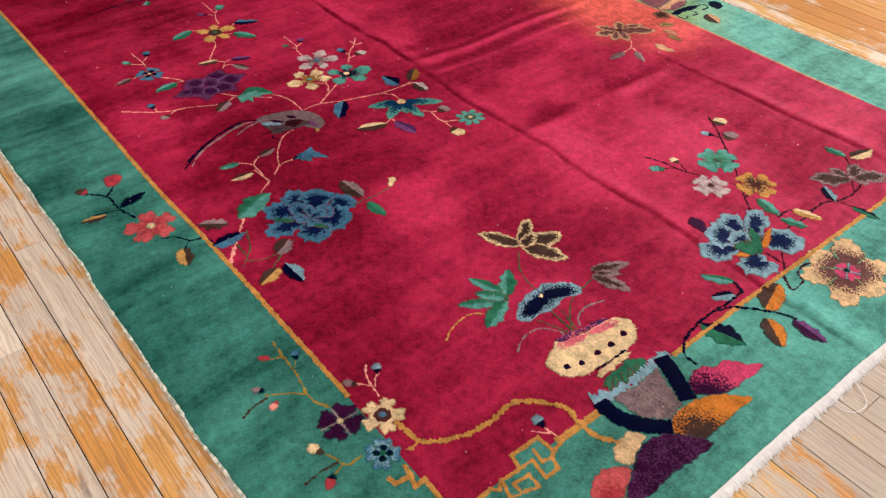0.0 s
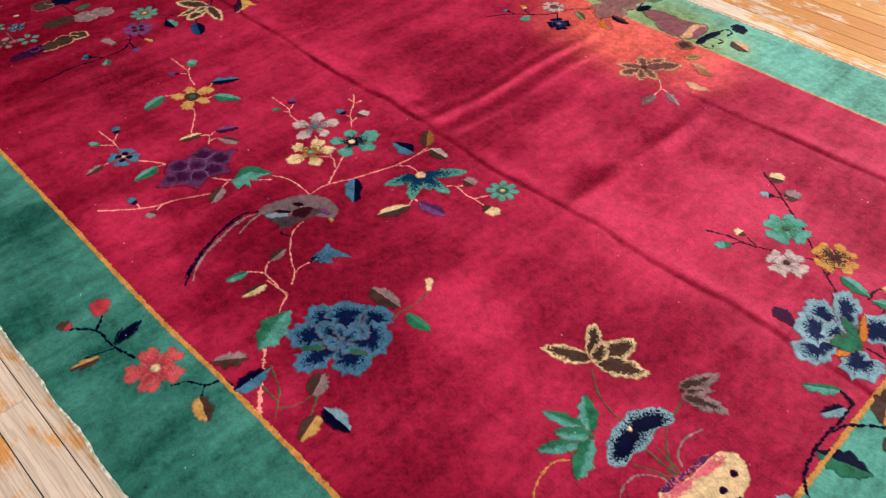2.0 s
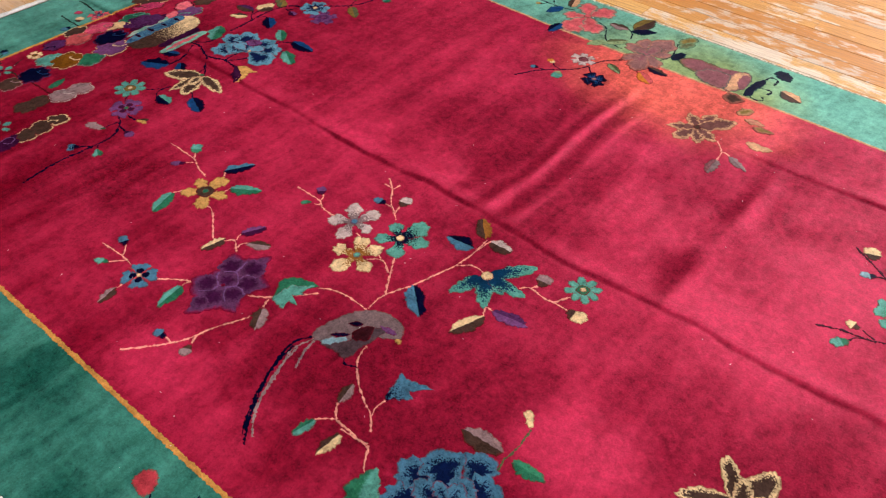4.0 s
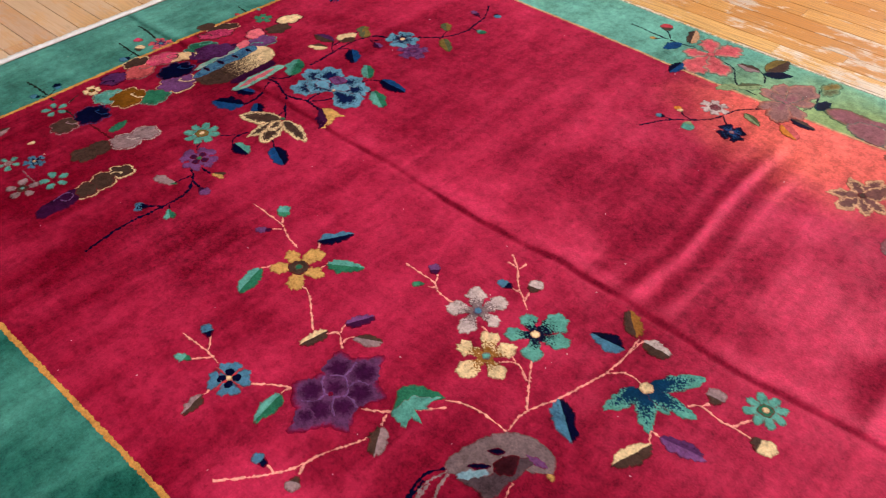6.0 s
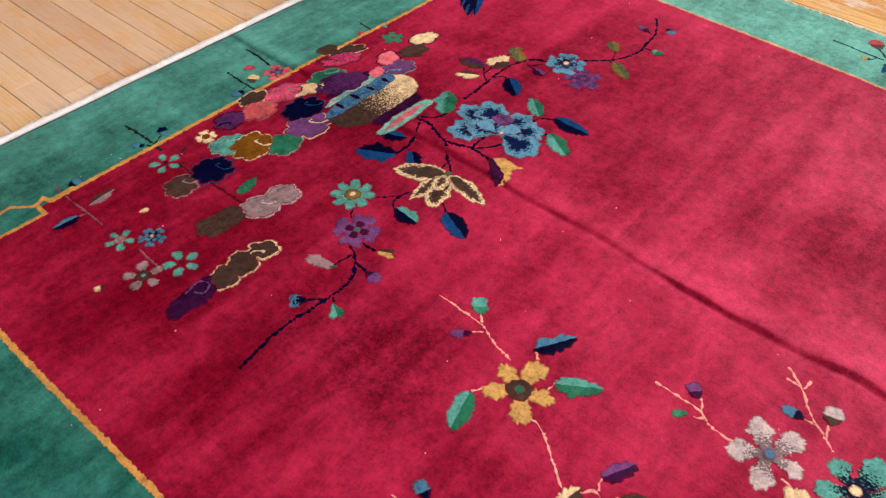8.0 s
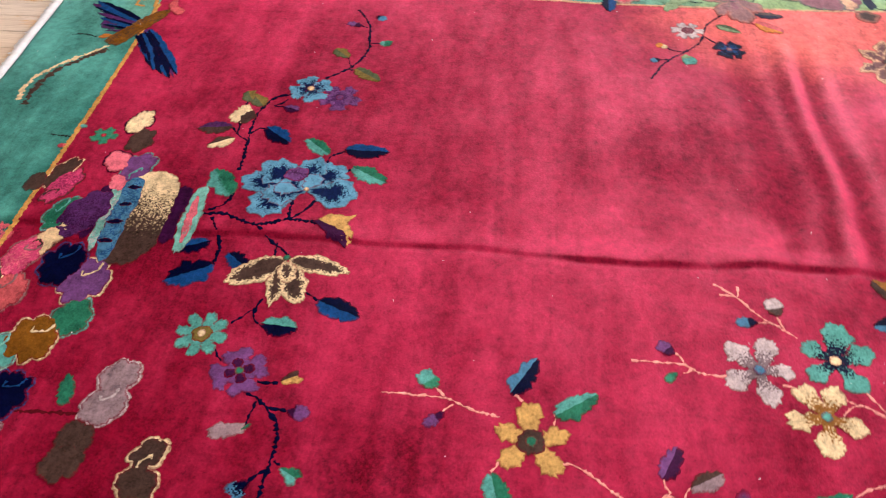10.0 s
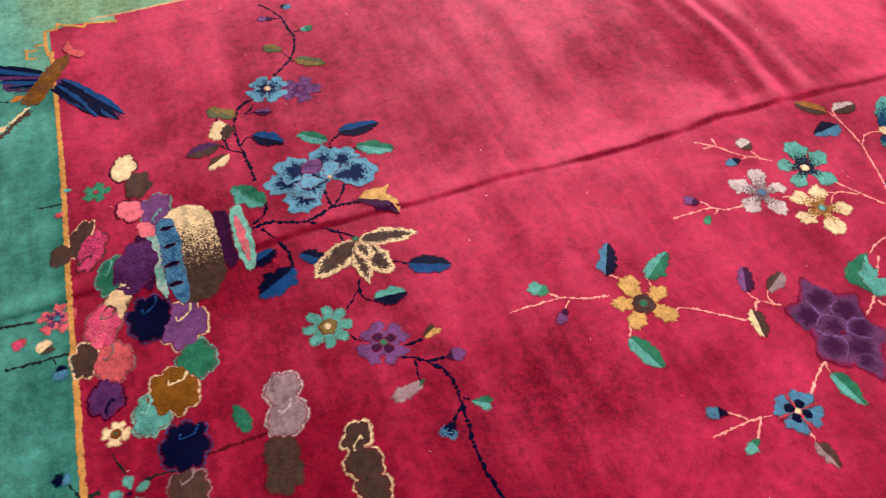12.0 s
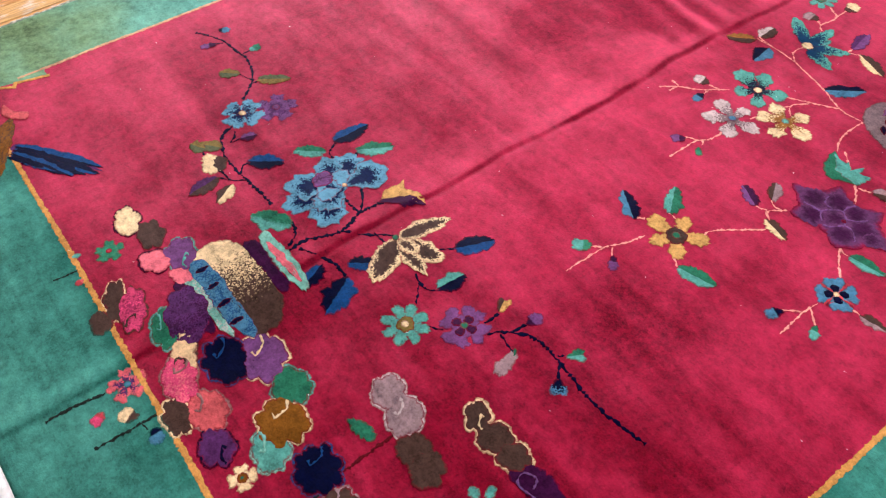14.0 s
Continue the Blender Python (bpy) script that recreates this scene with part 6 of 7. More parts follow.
patch(bleed(MAUVE, DUSTY), "woven_horn", (2.679, 1.948), (2.728, 1.918), (2.74, 1.839), (2.676, 1.817), (2.632, 1.826), (2.64, 1.901), layer=2)
patch(bleed(SAND, MAUVE), "woven_horn", (2.703, 1.839), (2.778, 1.828), (2.787, 1.785), (2.724, 1.761), (2.645, 1.781), (2.631, 1.818))
patch(bleed(BROWN, BLUSH), "woven_horn", (2.598, 1.804), (2.636, 1.781), (2.613, 1.726), (2.571, 1.746), (2.569, 1.777))
patch(plain(MAUVE), "woven_horn", (2.722, 1.806), (2.776, 1.797), (2.761, 1.772), (2.69, 1.76), (2.666, 1.777), layer=2)
patch(plain(NAVY), "scroll", (2.645, 1.75), (2.72, 1.756), (2.782, 1.737), (2.772, 1.717), (2.701, 1.726), (2.656, 1.727))
stem(NAVY, 0.012, (2.775, 1.734), (2.819, 1.715), (2.806, 1.688), (2.769, 1.689))
stem(NAVY, 0.01, (2.715, 1.731), (2.728, 1.705), (2.725, 1.678), (2.695, 1.682))
stem(NAVY, 0.01, (2.657, 1.736), (2.642, 1.703), (2.653, 1.681), (2.672, 1.688))
blade(2.882, 1.722, 2.832, 1.660, 0.75, plain(NAVY), "jag", "leaf")
blade(2.752, 1.657, 2.725, 1.577, 0.71, split(BROWN, SAND), "leaf", "leaf")
head = tagged(disc("lotus", 2.361, 1.777, 0.014, plain(BROWN), 5), "bleached woven brown lotus")
blade(2.361, 1.777, 2.42, 1.834, 0.55, outlined(UMBER, SAND), "jag", "petal", parent=head)
blade(2.361, 1.777, 2.469, 1.759, 0.5, outlined(UMBER, SAND), "jag", "petal", parent=head)
blade(2.361, 1.777, 2.258, 1.812, 0.55, outlined(UMBER, SAND), "jag", "petal", parent=head)
blade(2.361, 1.777, 2.285, 1.737, 0.55, outlined(UMBER, SAND), "jag", "petal", parent=head)
blade(2.361, 1.777, 2.327, 1.697, 0.55, outlined(UMBER, SAND), "jag", "petal", parent=head)
blade(2.361, 1.777, 2.469, 1.693, 0.5, outlined(UMBER, SAND), "jag", "petal", parent=head)
blade(2.361, 1.777, 2.313, 1.86, 0.5, outlined(UMBER, SAND), "jag", "petal", parent=head)
blade(2.578, 1.679, 2.515, 1.714, 0.596, bleed(OLIVE, SAND), "leaf", "leaf")
blade(2.506, 1.678, 2.515, 1.612, 0.568, bleed(BLUSH, SAND), "leaf", "leaf")
blade(2.481, 1.643, 2.49, 1.57, 0.511, bleed(OLIVE, BLUSH), "leaf", "leaf")
blade(2.392, 1.621, 2.4, 1.536, 0.483, plain(SAND), "leaf", "leaf", bend=-0.2)
stem(SALMON, 0.004, (2.334, 1.689), (2.29, 1.655), (2.24, 1.647))
stem(SALMON, 0.003, (2.29, 1.655), (2.292, 1.644), (2.287, 1.625))
blade(2.245, 1.649, 2.157, 1.644, 0.454, split(MAUVE, SLATE), "leaf", "leaf")
blade(2.287, 1.629, 2.251, 1.558, 0.398, split(SLATE, GREY), "leaf", "leaf")
# branch in the far vase
stem(NAVY, 0.011, (1.619, 3.498), (1.624, 3.423), (1.596, 3.343), (1.619, 3.273), (1.616, 3.23), (1.614, 3.197))
stem(NAVY, 0.008, (1.617, 3.274), (1.653, 3.278), (1.686, 3.279))
stem(NAVY, 0.008, (1.619, 3.273), (1.647, 3.246), (1.684, 3.227))
stem(NAVY, 0.009, (1.596, 3.343), (1.553, 3.299), (1.528, 3.266), (1.504, 3.242))
stem(NAVY, 0.01, (1.611, 3.445), (1.565, 3.421), (1.52, 3.403), (1.468, 3.404))
stem(NAVY, 0.009, (1.632, 3.462), (1.659, 3.429), (1.692, 3.419))
stem(NAVY, 0.006, (1.544, 3.279), (1.518, 3.279), (1.5, 3.277))
stem(NAVY, 0.01, (1.772, 3.428), (1.864, 3.435), (1.951, 3.443), (2.029, 3.433), (2.075, 3.403), (2.086, 3.37))
stem(NAVY, 0.009, (2.166, 3.297), (2.205, 3.254), (2.246, 3.225), (2.314, 3.202), (2.373, 3.208), (2.448, 3.221), (2.524, 3.263))
stem(NAVY, 0.005, (2.347, 3.202), (2.35, 3.188), (2.35, 3.175))
blade(2.352, 3.178, 2.352, 3.137, 0.88, pair(TEAL, GREEN), "round", "bud")
stem(NAVY, 0.005, (2.428, 3.222), (2.433, 3.233), (2.438, 3.243))
blade(2.436, 3.24, 2.453, 3.288, 0.62, pair(PLUM, VIOLET), "round", "bud")
blade(2.496, 3.206, 2.474, 3.175, 0.88, pair(NAVY, BLUE), "round", "bud")
stem(NAVY, 0.005, (2.227, 3.238), (2.25, 3.245), (2.268, 3.251))
blade(2.272, 3.252, 2.313, 3.296, 0.8, split(OLIVE, MOSS), "round", "leaf")
blade(2.221, 3.226, 2.163, 3.15, 0.483, split(OLIVE, MOSS), "leaf", "leaf")
stem(NAVY, 0.005, (2.212, 3.243), (2.212, 3.232), (2.213, 3.221))
stem(NAVY, 0.006, (2.061, 3.374), (2.041, 3.39), (2.032, 3.406))
stem(NAVY, 0.005, (2.031, 3.403), (2.03, 3.39), (2.031, 3.38))
blade(2.031, 3.38, 2.016, 3.338, 0.88, split(PLUM, VIOLET), "round", "bud")
blade(2.029, 3.433, 2.073, 3.467, 0.852, split(OLIVE, MOSS), "leaf", "leaf")
blade(2.045, 3.465, 2.096, 3.493, 0.852, split(OLIVE, MOSS), "leaf", "leaf")
blossom(2.116, 3.326, 0.063, -65, 4, "heart", core(INK, BLUE2), plain(CREAM))
blossom(2.08, 3.242, 0.062, -106, 5, "heart", radial(VIOLET2, VIOLET), plain(VIOLET))
blade(2.035, 3.477, 1.952, 3.488, 0.69, pair(CREAM, CREAM), "round", "bud")
blade(2.01, 3.458, 1.949, 3.473, 0.639, plain(BROWN), "leaf", "leaf")
blade(1.937, 3.489, 1.926, 3.579, 0.568, split(VIOLET2, BROWN), "leaf", "leaf")
blade(1.894, 3.473, 1.857, 3.536, 0.596, split(BROWN, CREAM), "leaf", "leaf")
stem(NAVY, 0.006, (1.883, 3.438), (1.905, 3.465), (1.933, 3.49))
stem(NAVY, 0.006, (1.909, 3.472), (1.939, 3.472), (1.957, 3.477))
stem(NAVY, 0.007, (1.913, 3.439), (1.935, 3.422), (1.938, 3.402))
blade(1.942, 3.404, 1.882, 3.33, 0.568, split(NAVY, DEEPBLUE), "leaf", "leaf")
stem(NAVY, 0.005, (2.003, 3.476), (2.026, 3.48), (2.047, 3.48))
blade(1.683, 3.424, 1.773, 3.487, 0.568, veined(GREEN, TEAL), "jag", "leaf")
head = tagged(disc("peony", 1.717, 3.253, 0.007, plain(CREAM), 8), "woven pale blue peony with navy shading")
blade(1.717, 3.269, 1.807, 3.37, 0.71, rimmed(INK, BLUE2), "frill", "petal", layer=2, parent=head)
blade(1.709, 3.275, 1.749, 3.412, 0.55, rimmed(INK, BLUE2), "frill", "petal", parent=head)
blade(1.726, 3.264, 1.832, 3.248, 0.65, rimmed(INK, BLUE2), "frill", "petal", layer=2, parent=head)
blade(1.721, 3.259, 1.808, 3.181, 0.73, rimmed(INK, BLUE2), "frill", "petal", parent=head)
blade(1.717, 3.253, 1.709, 3.139, 0.90, rimmed(INK, BLUE2), "frill", "petal", layer=3, parent=head)
blade(1.711, 3.27, 1.639, 3.371, 0.74, rimmed(INK, BLUE2), "frill", "petal", layer=2, parent=head)
blade(1.702, 3.266, 1.76, 3.309, 0.92, rimmed(INK, BLUE2), "frill", "petal", layer=4, parent=head)
blade(1.712, 3.253, 1.692, 3.351, 0.76, rimmed(INK, BLUE2), "frill", "petal", layer=4, parent=head)
blade(1.712, 3.263, 1.772, 3.234, 0.67, plain(BLUE2), "frill", "petal", layer=6, parent=head)
blade(1.709, 3.268, 1.724, 3.331, 0.67, plain(BLUE2), "frill", "petal", layer=6, parent=head)
patch(grained(VIOLET, PLUM), "peony_heart", (1.775, 3.313), (1.794, 3.288), (1.785, 3.264), (1.754, 3.263), (1.744, 3.289), (1.753, 3.313), layer=7, parent=head)
blade(1.85, 3.227, 1.907, 3.295, 0.54, split(GREEN, TEAL), "leaf", "leaf")
blade(1.87, 3.193, 1.872, 3.083, 0.511, split(NAVY, DEEPBLUE), "leaf", "leaf")
stem(NAVY, 0.007, (1.808, 3.223), (1.842, 3.22), (1.863, 3.189))
blade(1.809, 3.163, 1.76, 3.073, 0.511, split(TEAL, GREEN), "leaf", "leaf")
stem(NAVY, 0.005, (1.786, 3.179), (1.792, 3.17), (1.799, 3.164))
patch(plain(YELLOW), "leaf", (1.619, 3.214), (1.647, 3.178), (1.643, 3.15), (1.648, 3.126), (1.62, 3.139), (1.588, 3.124), (1.549, 3.129), (1.574, 3.148), (1.605, 3.177))
patch(plain(PLUM), "leaf", (1.623, 3.218), (1.61, 3.174), (1.579, 3.136), (1.541, 3.131), (1.563, 3.159), (1.564, 3.179), (1.588, 3.189), layer=2)
head = tagged(disc("lotus", 1.501, 3.25, 0.009, plain(GREEN), 7), "woven brown lotus with cream outline")
blade(1.498, 3.252, 1.425, 3.368, 0.51, outlined(BROWN, CREAM), "leaf", "petal", layer=2, parent=head)
blade(1.5, 3.247, 1.474, 3.11, 0.37, outlined(BROWN, CREAM), "leaf", "petal", parent=head)
blade(1.492, 3.249, 1.377, 3.2, 0.50, outlined(BROWN, CREAM), "leaf", "petal", layer=2, parent=head)
blade(1.488, 3.255, 1.368, 3.258, 0.34, outlined(BROWN, CREAM), "leaf", "petal", layer=3, parent=head)
blade(1.492, 3.249, 1.43, 3.236, 0.71, outlined(BROWN, CREAM), "leaf", "petal", layer=5, parent=head)
stem(NAVY, 0.007, (1.415, 3.193), (1.403, 3.177), (1.391, 3.161))
blade(1.392, 3.164, 1.353, 3.07, 0.568, split(DEEPBLUE, NAVY), "leaf", "leaf")
blade(1.51, 3.383, 1.463, 3.326, 0.568, split(DEEPBLUE, NAVY), "leaf", "leaf")
blade(1.541, 3.429, 1.507, 3.502, 0.596, split(DEEPBLUE, NAVY), "leaf", "leaf")
blade(1.472, 3.4, 1.419, 3.495, 0.653, split(NAVY, DEEPBLUE), "jag", "leaf")
stem(NAVY, 0.008, (1.386, 3.274), (1.351, 3.282), (1.328, 3.272), (1.309, 3.248))
stem(NAVY, 0.007, (1.362, 3.281), (1.338, 3.302), (1.318, 3.322))
blade(1.323, 3.262, 1.317, 3.186, 0.682, split(NAVY, TEAL), "leaf", "leaf")
blossom(1.29, 3.373, 0.056, -144, 8, "round", plain(TEAL), plain(CREAM), ring=OLIVE)
blossom(1.208, 3.275, 0.058, -158, 4, "heart", plain(VIOLET), plain(GREEN), inner=plain(PLUM))
stem(NAVY, 0.008, (1.257, 3.338), (1.244, 3.329), (1.228, 3.315))
stem(NAVY, 0.01, (1.167, 3.251), (1.134, 3.204), (1.09, 3.173), (1.016, 3.17), (0.929, 3.18), (0.855, 3.177), (0.777, 3.164))
stem(NAVY, 0.007, (1.144, 3.225), (1.118, 3.229), (1.092, 3.233))
blade(1.093, 3.23, 1.074, 3.298, 0.55, split(GREY, GREY), "round", "leaf")
blade(1.08, 3.242, 1.098, 3.225, 0.5, plain(GREEN), "round", "leaf")
stem(NAVY, 0.007, (1.187, 3.235), (1.187, 3.213), (1.189, 3.195))
blade(1.188, 3.193, 1.212, 3.155, 0.8, split(YELLOW, BROWN), "heart", "bud")
stem(NAVY, 0.007, (1.133, 3.202), (1.132, 3.184), (1.128, 3.165))
blade(1.128, 3.168, 1.129, 3.122, 0.81, pair(PLUM, VIOLET), "round", "bud")
stem(NAVY, 0.006, (1.03, 3.164), (1.026, 3.159), (1.021, 3.153))
blade(1.019, 3.155, 0.996, 3.114, 0.8, split(TEAL, GREEN), "heart", "bud")
stem(NAVY, 0.007, (1.014, 3.171), (0.998, 3.19), (0.988, 3.201))
blade(0.991, 3.199, 0.955, 3.229, 0.95, base2tip(NAVY, BLUE), "heart", "bud")
# cloud scrolls
cloud(grained(GREY, GREY), WHITE, 1.175, 3.496, (-0.024, -0.032), (-0.037, 0.026), 6)
cloud(grained(GREY, GREY), WHITE, 1.111, 3.502, (-0.026, -0.035), (-0.039, 0.028), 6, curl=4.5)
cloud(grained(BROWN, BROWN), None, 1.043, 3.529, (-0.024, -0.032), (-0.029, 0.021), 6)
cloud(grained(BROWN, BROWN), None, 0.995, 3.533, (-0.024, -0.033), (-0.034, 0.025), 6)
cloud(plain(BROWN), CREAM, 1.024, 3.386, (-0.019, -0.025), (-0.031, 0.024), 5, curl=1.2)
cloud(plain(BROWN), CREAM, 0.967, 3.388, (-0.025, -0.033), (-0.029, 0.024), 5)
cloud(plain(BROWN), CREAM, 0.914, 3.384, (-0.024, -0.03), (-0.027, 0.022), 5)
patch(plain(PLUM), "cloud_scroll", (0.764, 3.393), (0.796, 3.412), (0.847, 3.418), (0.893, 3.42), (0.906, 3.384), (0.871, 3.36), (0.818, 3.356), (0.765, 3.365))
stem(LAVENDER, 0.005, (0.824, 3.407), (0.866, 3.415), (0.877, 3.389), (0.852, 3.379), (0.84, 3.397), layer=6)
blade(1.178, 3.596, 1.104, 3.579, 0.46, plain(GREEN), "round", "leaf")
stem(MAROON, 0.008, (1.088, 3.662), (1.089, 3.603), (1.091, 3.528))
cloud(plain(CREAM), NAVY, 1.941, 3.732, (-0.022, -0.028), (-0.049, 0.021), 6)
cloud(grained(BROWN, BROWN), None, 1.866, 3.704, (-0.022, -0.029), (-0.046, 0.02), 6)
cloud(plain(VIOLET), TEAL, 1.767, 3.673, (-0.026, -0.034), (-0.05, 0.024), 6, curl=1.2)
cloud(plain(PINK2), NAVY, 1.783, 3.731, (-0.025, -0.033), (-0.035, 0.016), 5)
cloud(plain(PINK2), None, 1.707, 3.697, (-0.021, -0.027), (-0.026, 0.013), 4)
cloud(plain(BROWN), CREAM, 1.731, 3.848, (-0.018, -0.024), (-0.059, 0.025), 6)
cloud(plain(BROWN), None, 1.694, 3.898, (-0.017, -0.022), (-0.033, 0.014), 3)
cloud(grained(PINK, WINE), BROWN, 1.687, 3.828, (-0.022, -0.028), (-0.061, 0.027), 7, curl=2)
cloud(grained(VIOLET2, PLUM), None, 1.603, 3.738, (-0.032, -0.042), (-0.075, 0.036), 7)
cloud(plain(GREEN), TEAL, 1.596, 3.79, (-0.023, -0.031), (-0.054, 0.025), 6, curl=4)
cloud(plain(WHEAT), BROWN, 1.514, 3.786, (-0.019, -0.025), (-0.056, 0.027), 5, curl=2.5)
cloud(grained(PINK, PINK2), DUSTY, 1.462, 3.822, (-0.027, -0.035), (-0.056, 0.026), 7, curl=5.2)
cloud(plain(BROWN), CREAM, 1.386, 3.864, (-0.023, -0.029), (-0.044, 0.021), 6)
cloud(plain(CORAL2), DUSTY, 1.36, 3.81, (-0.029, -0.038), (-0.049, 0.024), 7, curl=4.2)
cloud(plain(VIOLET2), NAVY, 1.277, 3.831, (-0.026, -0.033), (-0.041, 0.021), 6, curl=1)
cloud(plain(NAVY), DEEPBLUE, 1.446, 3.726, (-0.034, -0.045), (-0.058, 0.03), 8, curl=4.6)
cloud(plain(VIOLET), CREAM, 1.402, 3.659, (-0.033, -0.044), (-0.058, 0.032), 8, curl=4.6)
cloud(plain(GREEN), TEAL, 1.307, 3.646, (-0.028, -0.037), (-0.043, 0.025), 7)
cloud(plain(OCHREB), CREAM, 1.248, 3.702, (-0.034, -0.046), (-0.051, 0.03), 8, curl=4.9)
cloud(plain(TEAL), TEAL2, 1.212, 3.749, (-0.025, -0.033), (-0.048, 0.027), 7, curl=4)
cloud(plain(NAVY), DEEPBLUE, 1.119, 3.699, (-0.033, -0.043), (-0.049, 0.03), 8, curl=4.9)
cloud(plain(BROWN), GREY, 1.031, 3.706, (-0.02, -0.038), (-0.041, 0.015), 8, curl=4.8)
# small blossoms beside the clouds
blossom(1.192, 3.821, 0.031, -107, 4, "heart", plain(CREAM), plain(GREEN), ring=OCHREB)
blossom(1.058, 3.809, 0.041, 1, 5, "round", plain(TEAL), plain(NAVY))
stem(BLACKSTEM, 0.008, (1.419, 4.022), (1.416, 3.955), (1.415, 3.878))
stem(BLACKSTEM, 0.009, (1.079, 4.019), (1.084, 3.953), (1.084, 3.897), (1.082, 3.859))
stem(BLACKSTEM, 0.007, (1.87, 3.938), (1.867, 3.906), (1.866, 3.876))
stem(BLACKSTEM, 0.005, (1.151, 3.831), (1.124, 3.82), (1.102, 3.811))
stem(BLACKSTEM, 0.006, (1.077, 3.78), (1.079, 3.744), (1.074, 3.716))
stem(BLACKSTEM, 0.008, (1.535, 4.078), (1.533, 4.017), (1.524, 3.956))
stem(BLACKSTEM, 0.005, (1.118, 3.913), (1.1, 3.903), (1.088, 3.894))
stem(BLACKSTEM, 0.005, (1.067, 3.907), (1.074, 3.899), (1.082, 3.893))
stem(BLACKSTEM, 0.005, (1.394, 3.923), (1.408, 3.924), (1.418, 3.931))
blade(1.127, 3.908, 1.138, 3.944, 0.88, pair(BLUE, NAVY), "round", "bud")
blade(1.065, 3.908, 1.043, 3.937, 0.75, pair(NAVY, BLUE), "round", "bud")
blade(1.392, 3.912, 1.353, 3.917, 0.95, pair(NAVY, BLUE), "round", "bud")
blade(1.43, 3.928, 1.465, 3.953, 0.95, pair(BROWN, CREAM), "round", "bud")
blade(1.486, 3.977, 1.467, 4.007, 0.88, pair(CORAL, PINK), "round", "bud")
blossom(1.515, 3.913, 0.046, -84, 5, "heart", core(VIOLET2, ROSE), plain(BLUE))
blossom(1.877, 3.803, 0.038, -93, 5, "heart", plain(GREEN2), plain(CORAL))
blade(1.906, 3.858, 1.914, 3.882, 0.88, pair(TEAL, TEAL), "round", "bud")
blade(1.833, 3.879, 1.827, 3.903, 0.88, pair(CORAL2, CORAL), "round", "bud")
blossom(0.826, 3.654, 0.035, 22, 5, "round", plain(TEAL), plain(GREY), ring=GREY)
blossom(0.881, 3.609, 0.036, 6, 5, "heart", core(NAVY, BLUE), plain(CREAM))
blossom(0.877, 3.49, 0.042, 1, 5, "round", plain(TEAL), plain(MAROON))
blossom(0.798, 3.52, 0.046, -84, 5, "round", plain(GREY), plain(TEAL), ring=BROWN)
blade(0.724, 3.552, 0.701, 3.564, 0.88, pair(BROWN, CREAM), "round", "bud")
blade(0.907, 3.7, 0.931, 3.694, 0.75, pair(CREAM, CREAM), "round", "bud")
stem(MAUVE, 0.006, (0.825, 3.937), (0.824, 3.853), (0.827, 3.787), (0.827, 3.726))
blade(0.845, 3.81, 0.916, 3.818, 0.483, split(GREY, BROWN), "leaf", "leaf")
blade(0.81, 3.793, 0.74, 3.798, 0.483, split(BLUE, NAVY), "leaf", "leaf")
stem(MAUVE, 0.005, (0.829, 3.785), (0.818, 3.789), (0.807, 3.793))
blade(0.847, 3.909, 0.884, 3.909, 0.88, pair(NAVY, BLUE), "round", "bud")
stem(MAUVE, 0.004, (0.838, 3.595), (0.836, 3.55), (0.834, 3.52))
# far vase
patch(plain(PLUM), "vase_foot", (1.689, 3.729), (1.689, 3.703), (1.628, 3.703), (1.532, 3.706), (1.521, 3.722), (1.582, 3.732), layer=2)
patch(grained(TEAL2, WHITE), "vase_band", (1.701, 3.703), (1.709, 3.676), (1.576, 3.678), (1.487, 3.682), (1.508, 3.696), (1.588, 3.703), layer=2)
head = tagged(patch(grade(CREAM, BROWN), "vase_body", (1.731, 3.668), (1.753, 3.628), (1.746, 3.576), (1.694, 3.546), (1.6, 3.539), (1.514, 3.548), (1.462, 3.58), (1.452, 3.624), (1.479, 3.659), (1.572, 3.668), layer=2, axis=((1.783, 3.584), (1.488, 3.614))), "woven vase shading from cream to brown")
patch(grained(BLUE, DEEPBLUE), "vase_band", (1.723, 3.678), (1.718, 3.642), (1.633, 3.63), (1.536, 3.634), (1.462, 3.638), (1.476, 3.666), (1.538, 3.68), (1.628, 3.682), layer=4, parent=head)
blade(1.692, 3.674, 1.695, 3.636, 0.45, plain(NAVY), "leaf", "flame", layer=5, parent=head)
blade(1.634, 3.675, 1.637, 3.637, 0.45, plain(NAVY), "leaf", "flame", layer=5, parent=head)
blade(1.576, 3.678, 1.578, 3.642, 0.45, plain(NAVY), "leaf", "flame", layer=5, parent=head)
blade(1.518, 3.677, 1.52, 3.641, 0.45, plain(NAVY), "leaf", "flame", layer=5, parent=head)
patch(plain(PLUM), "vase_neck", (1.703, 3.547), (1.69, 3.512), (1.604, 3.518), (1.532, 3.52), (1.533, 3.548), (1.61, 3.548), layer=4, parent=head)
patch(plain(TEAL2), "vase_mouth", (1.704, 3.505), (1.709, 3.486), (1.659, 3.474), (1.582, 3.472), (1.521, 3.481), (1.497, 3.497), (1.526, 3.508), (1.587, 3.517), (1.656, 3.513), layer=4, parent=head)
patch(plain(PINK2), "vase_mouth", (1.675, 3.499), (1.644, 3.488), (1.568, 3.486), (1.527, 3.493), (1.56, 3.503), (1.623, 3.506), layer=5, parent=head)
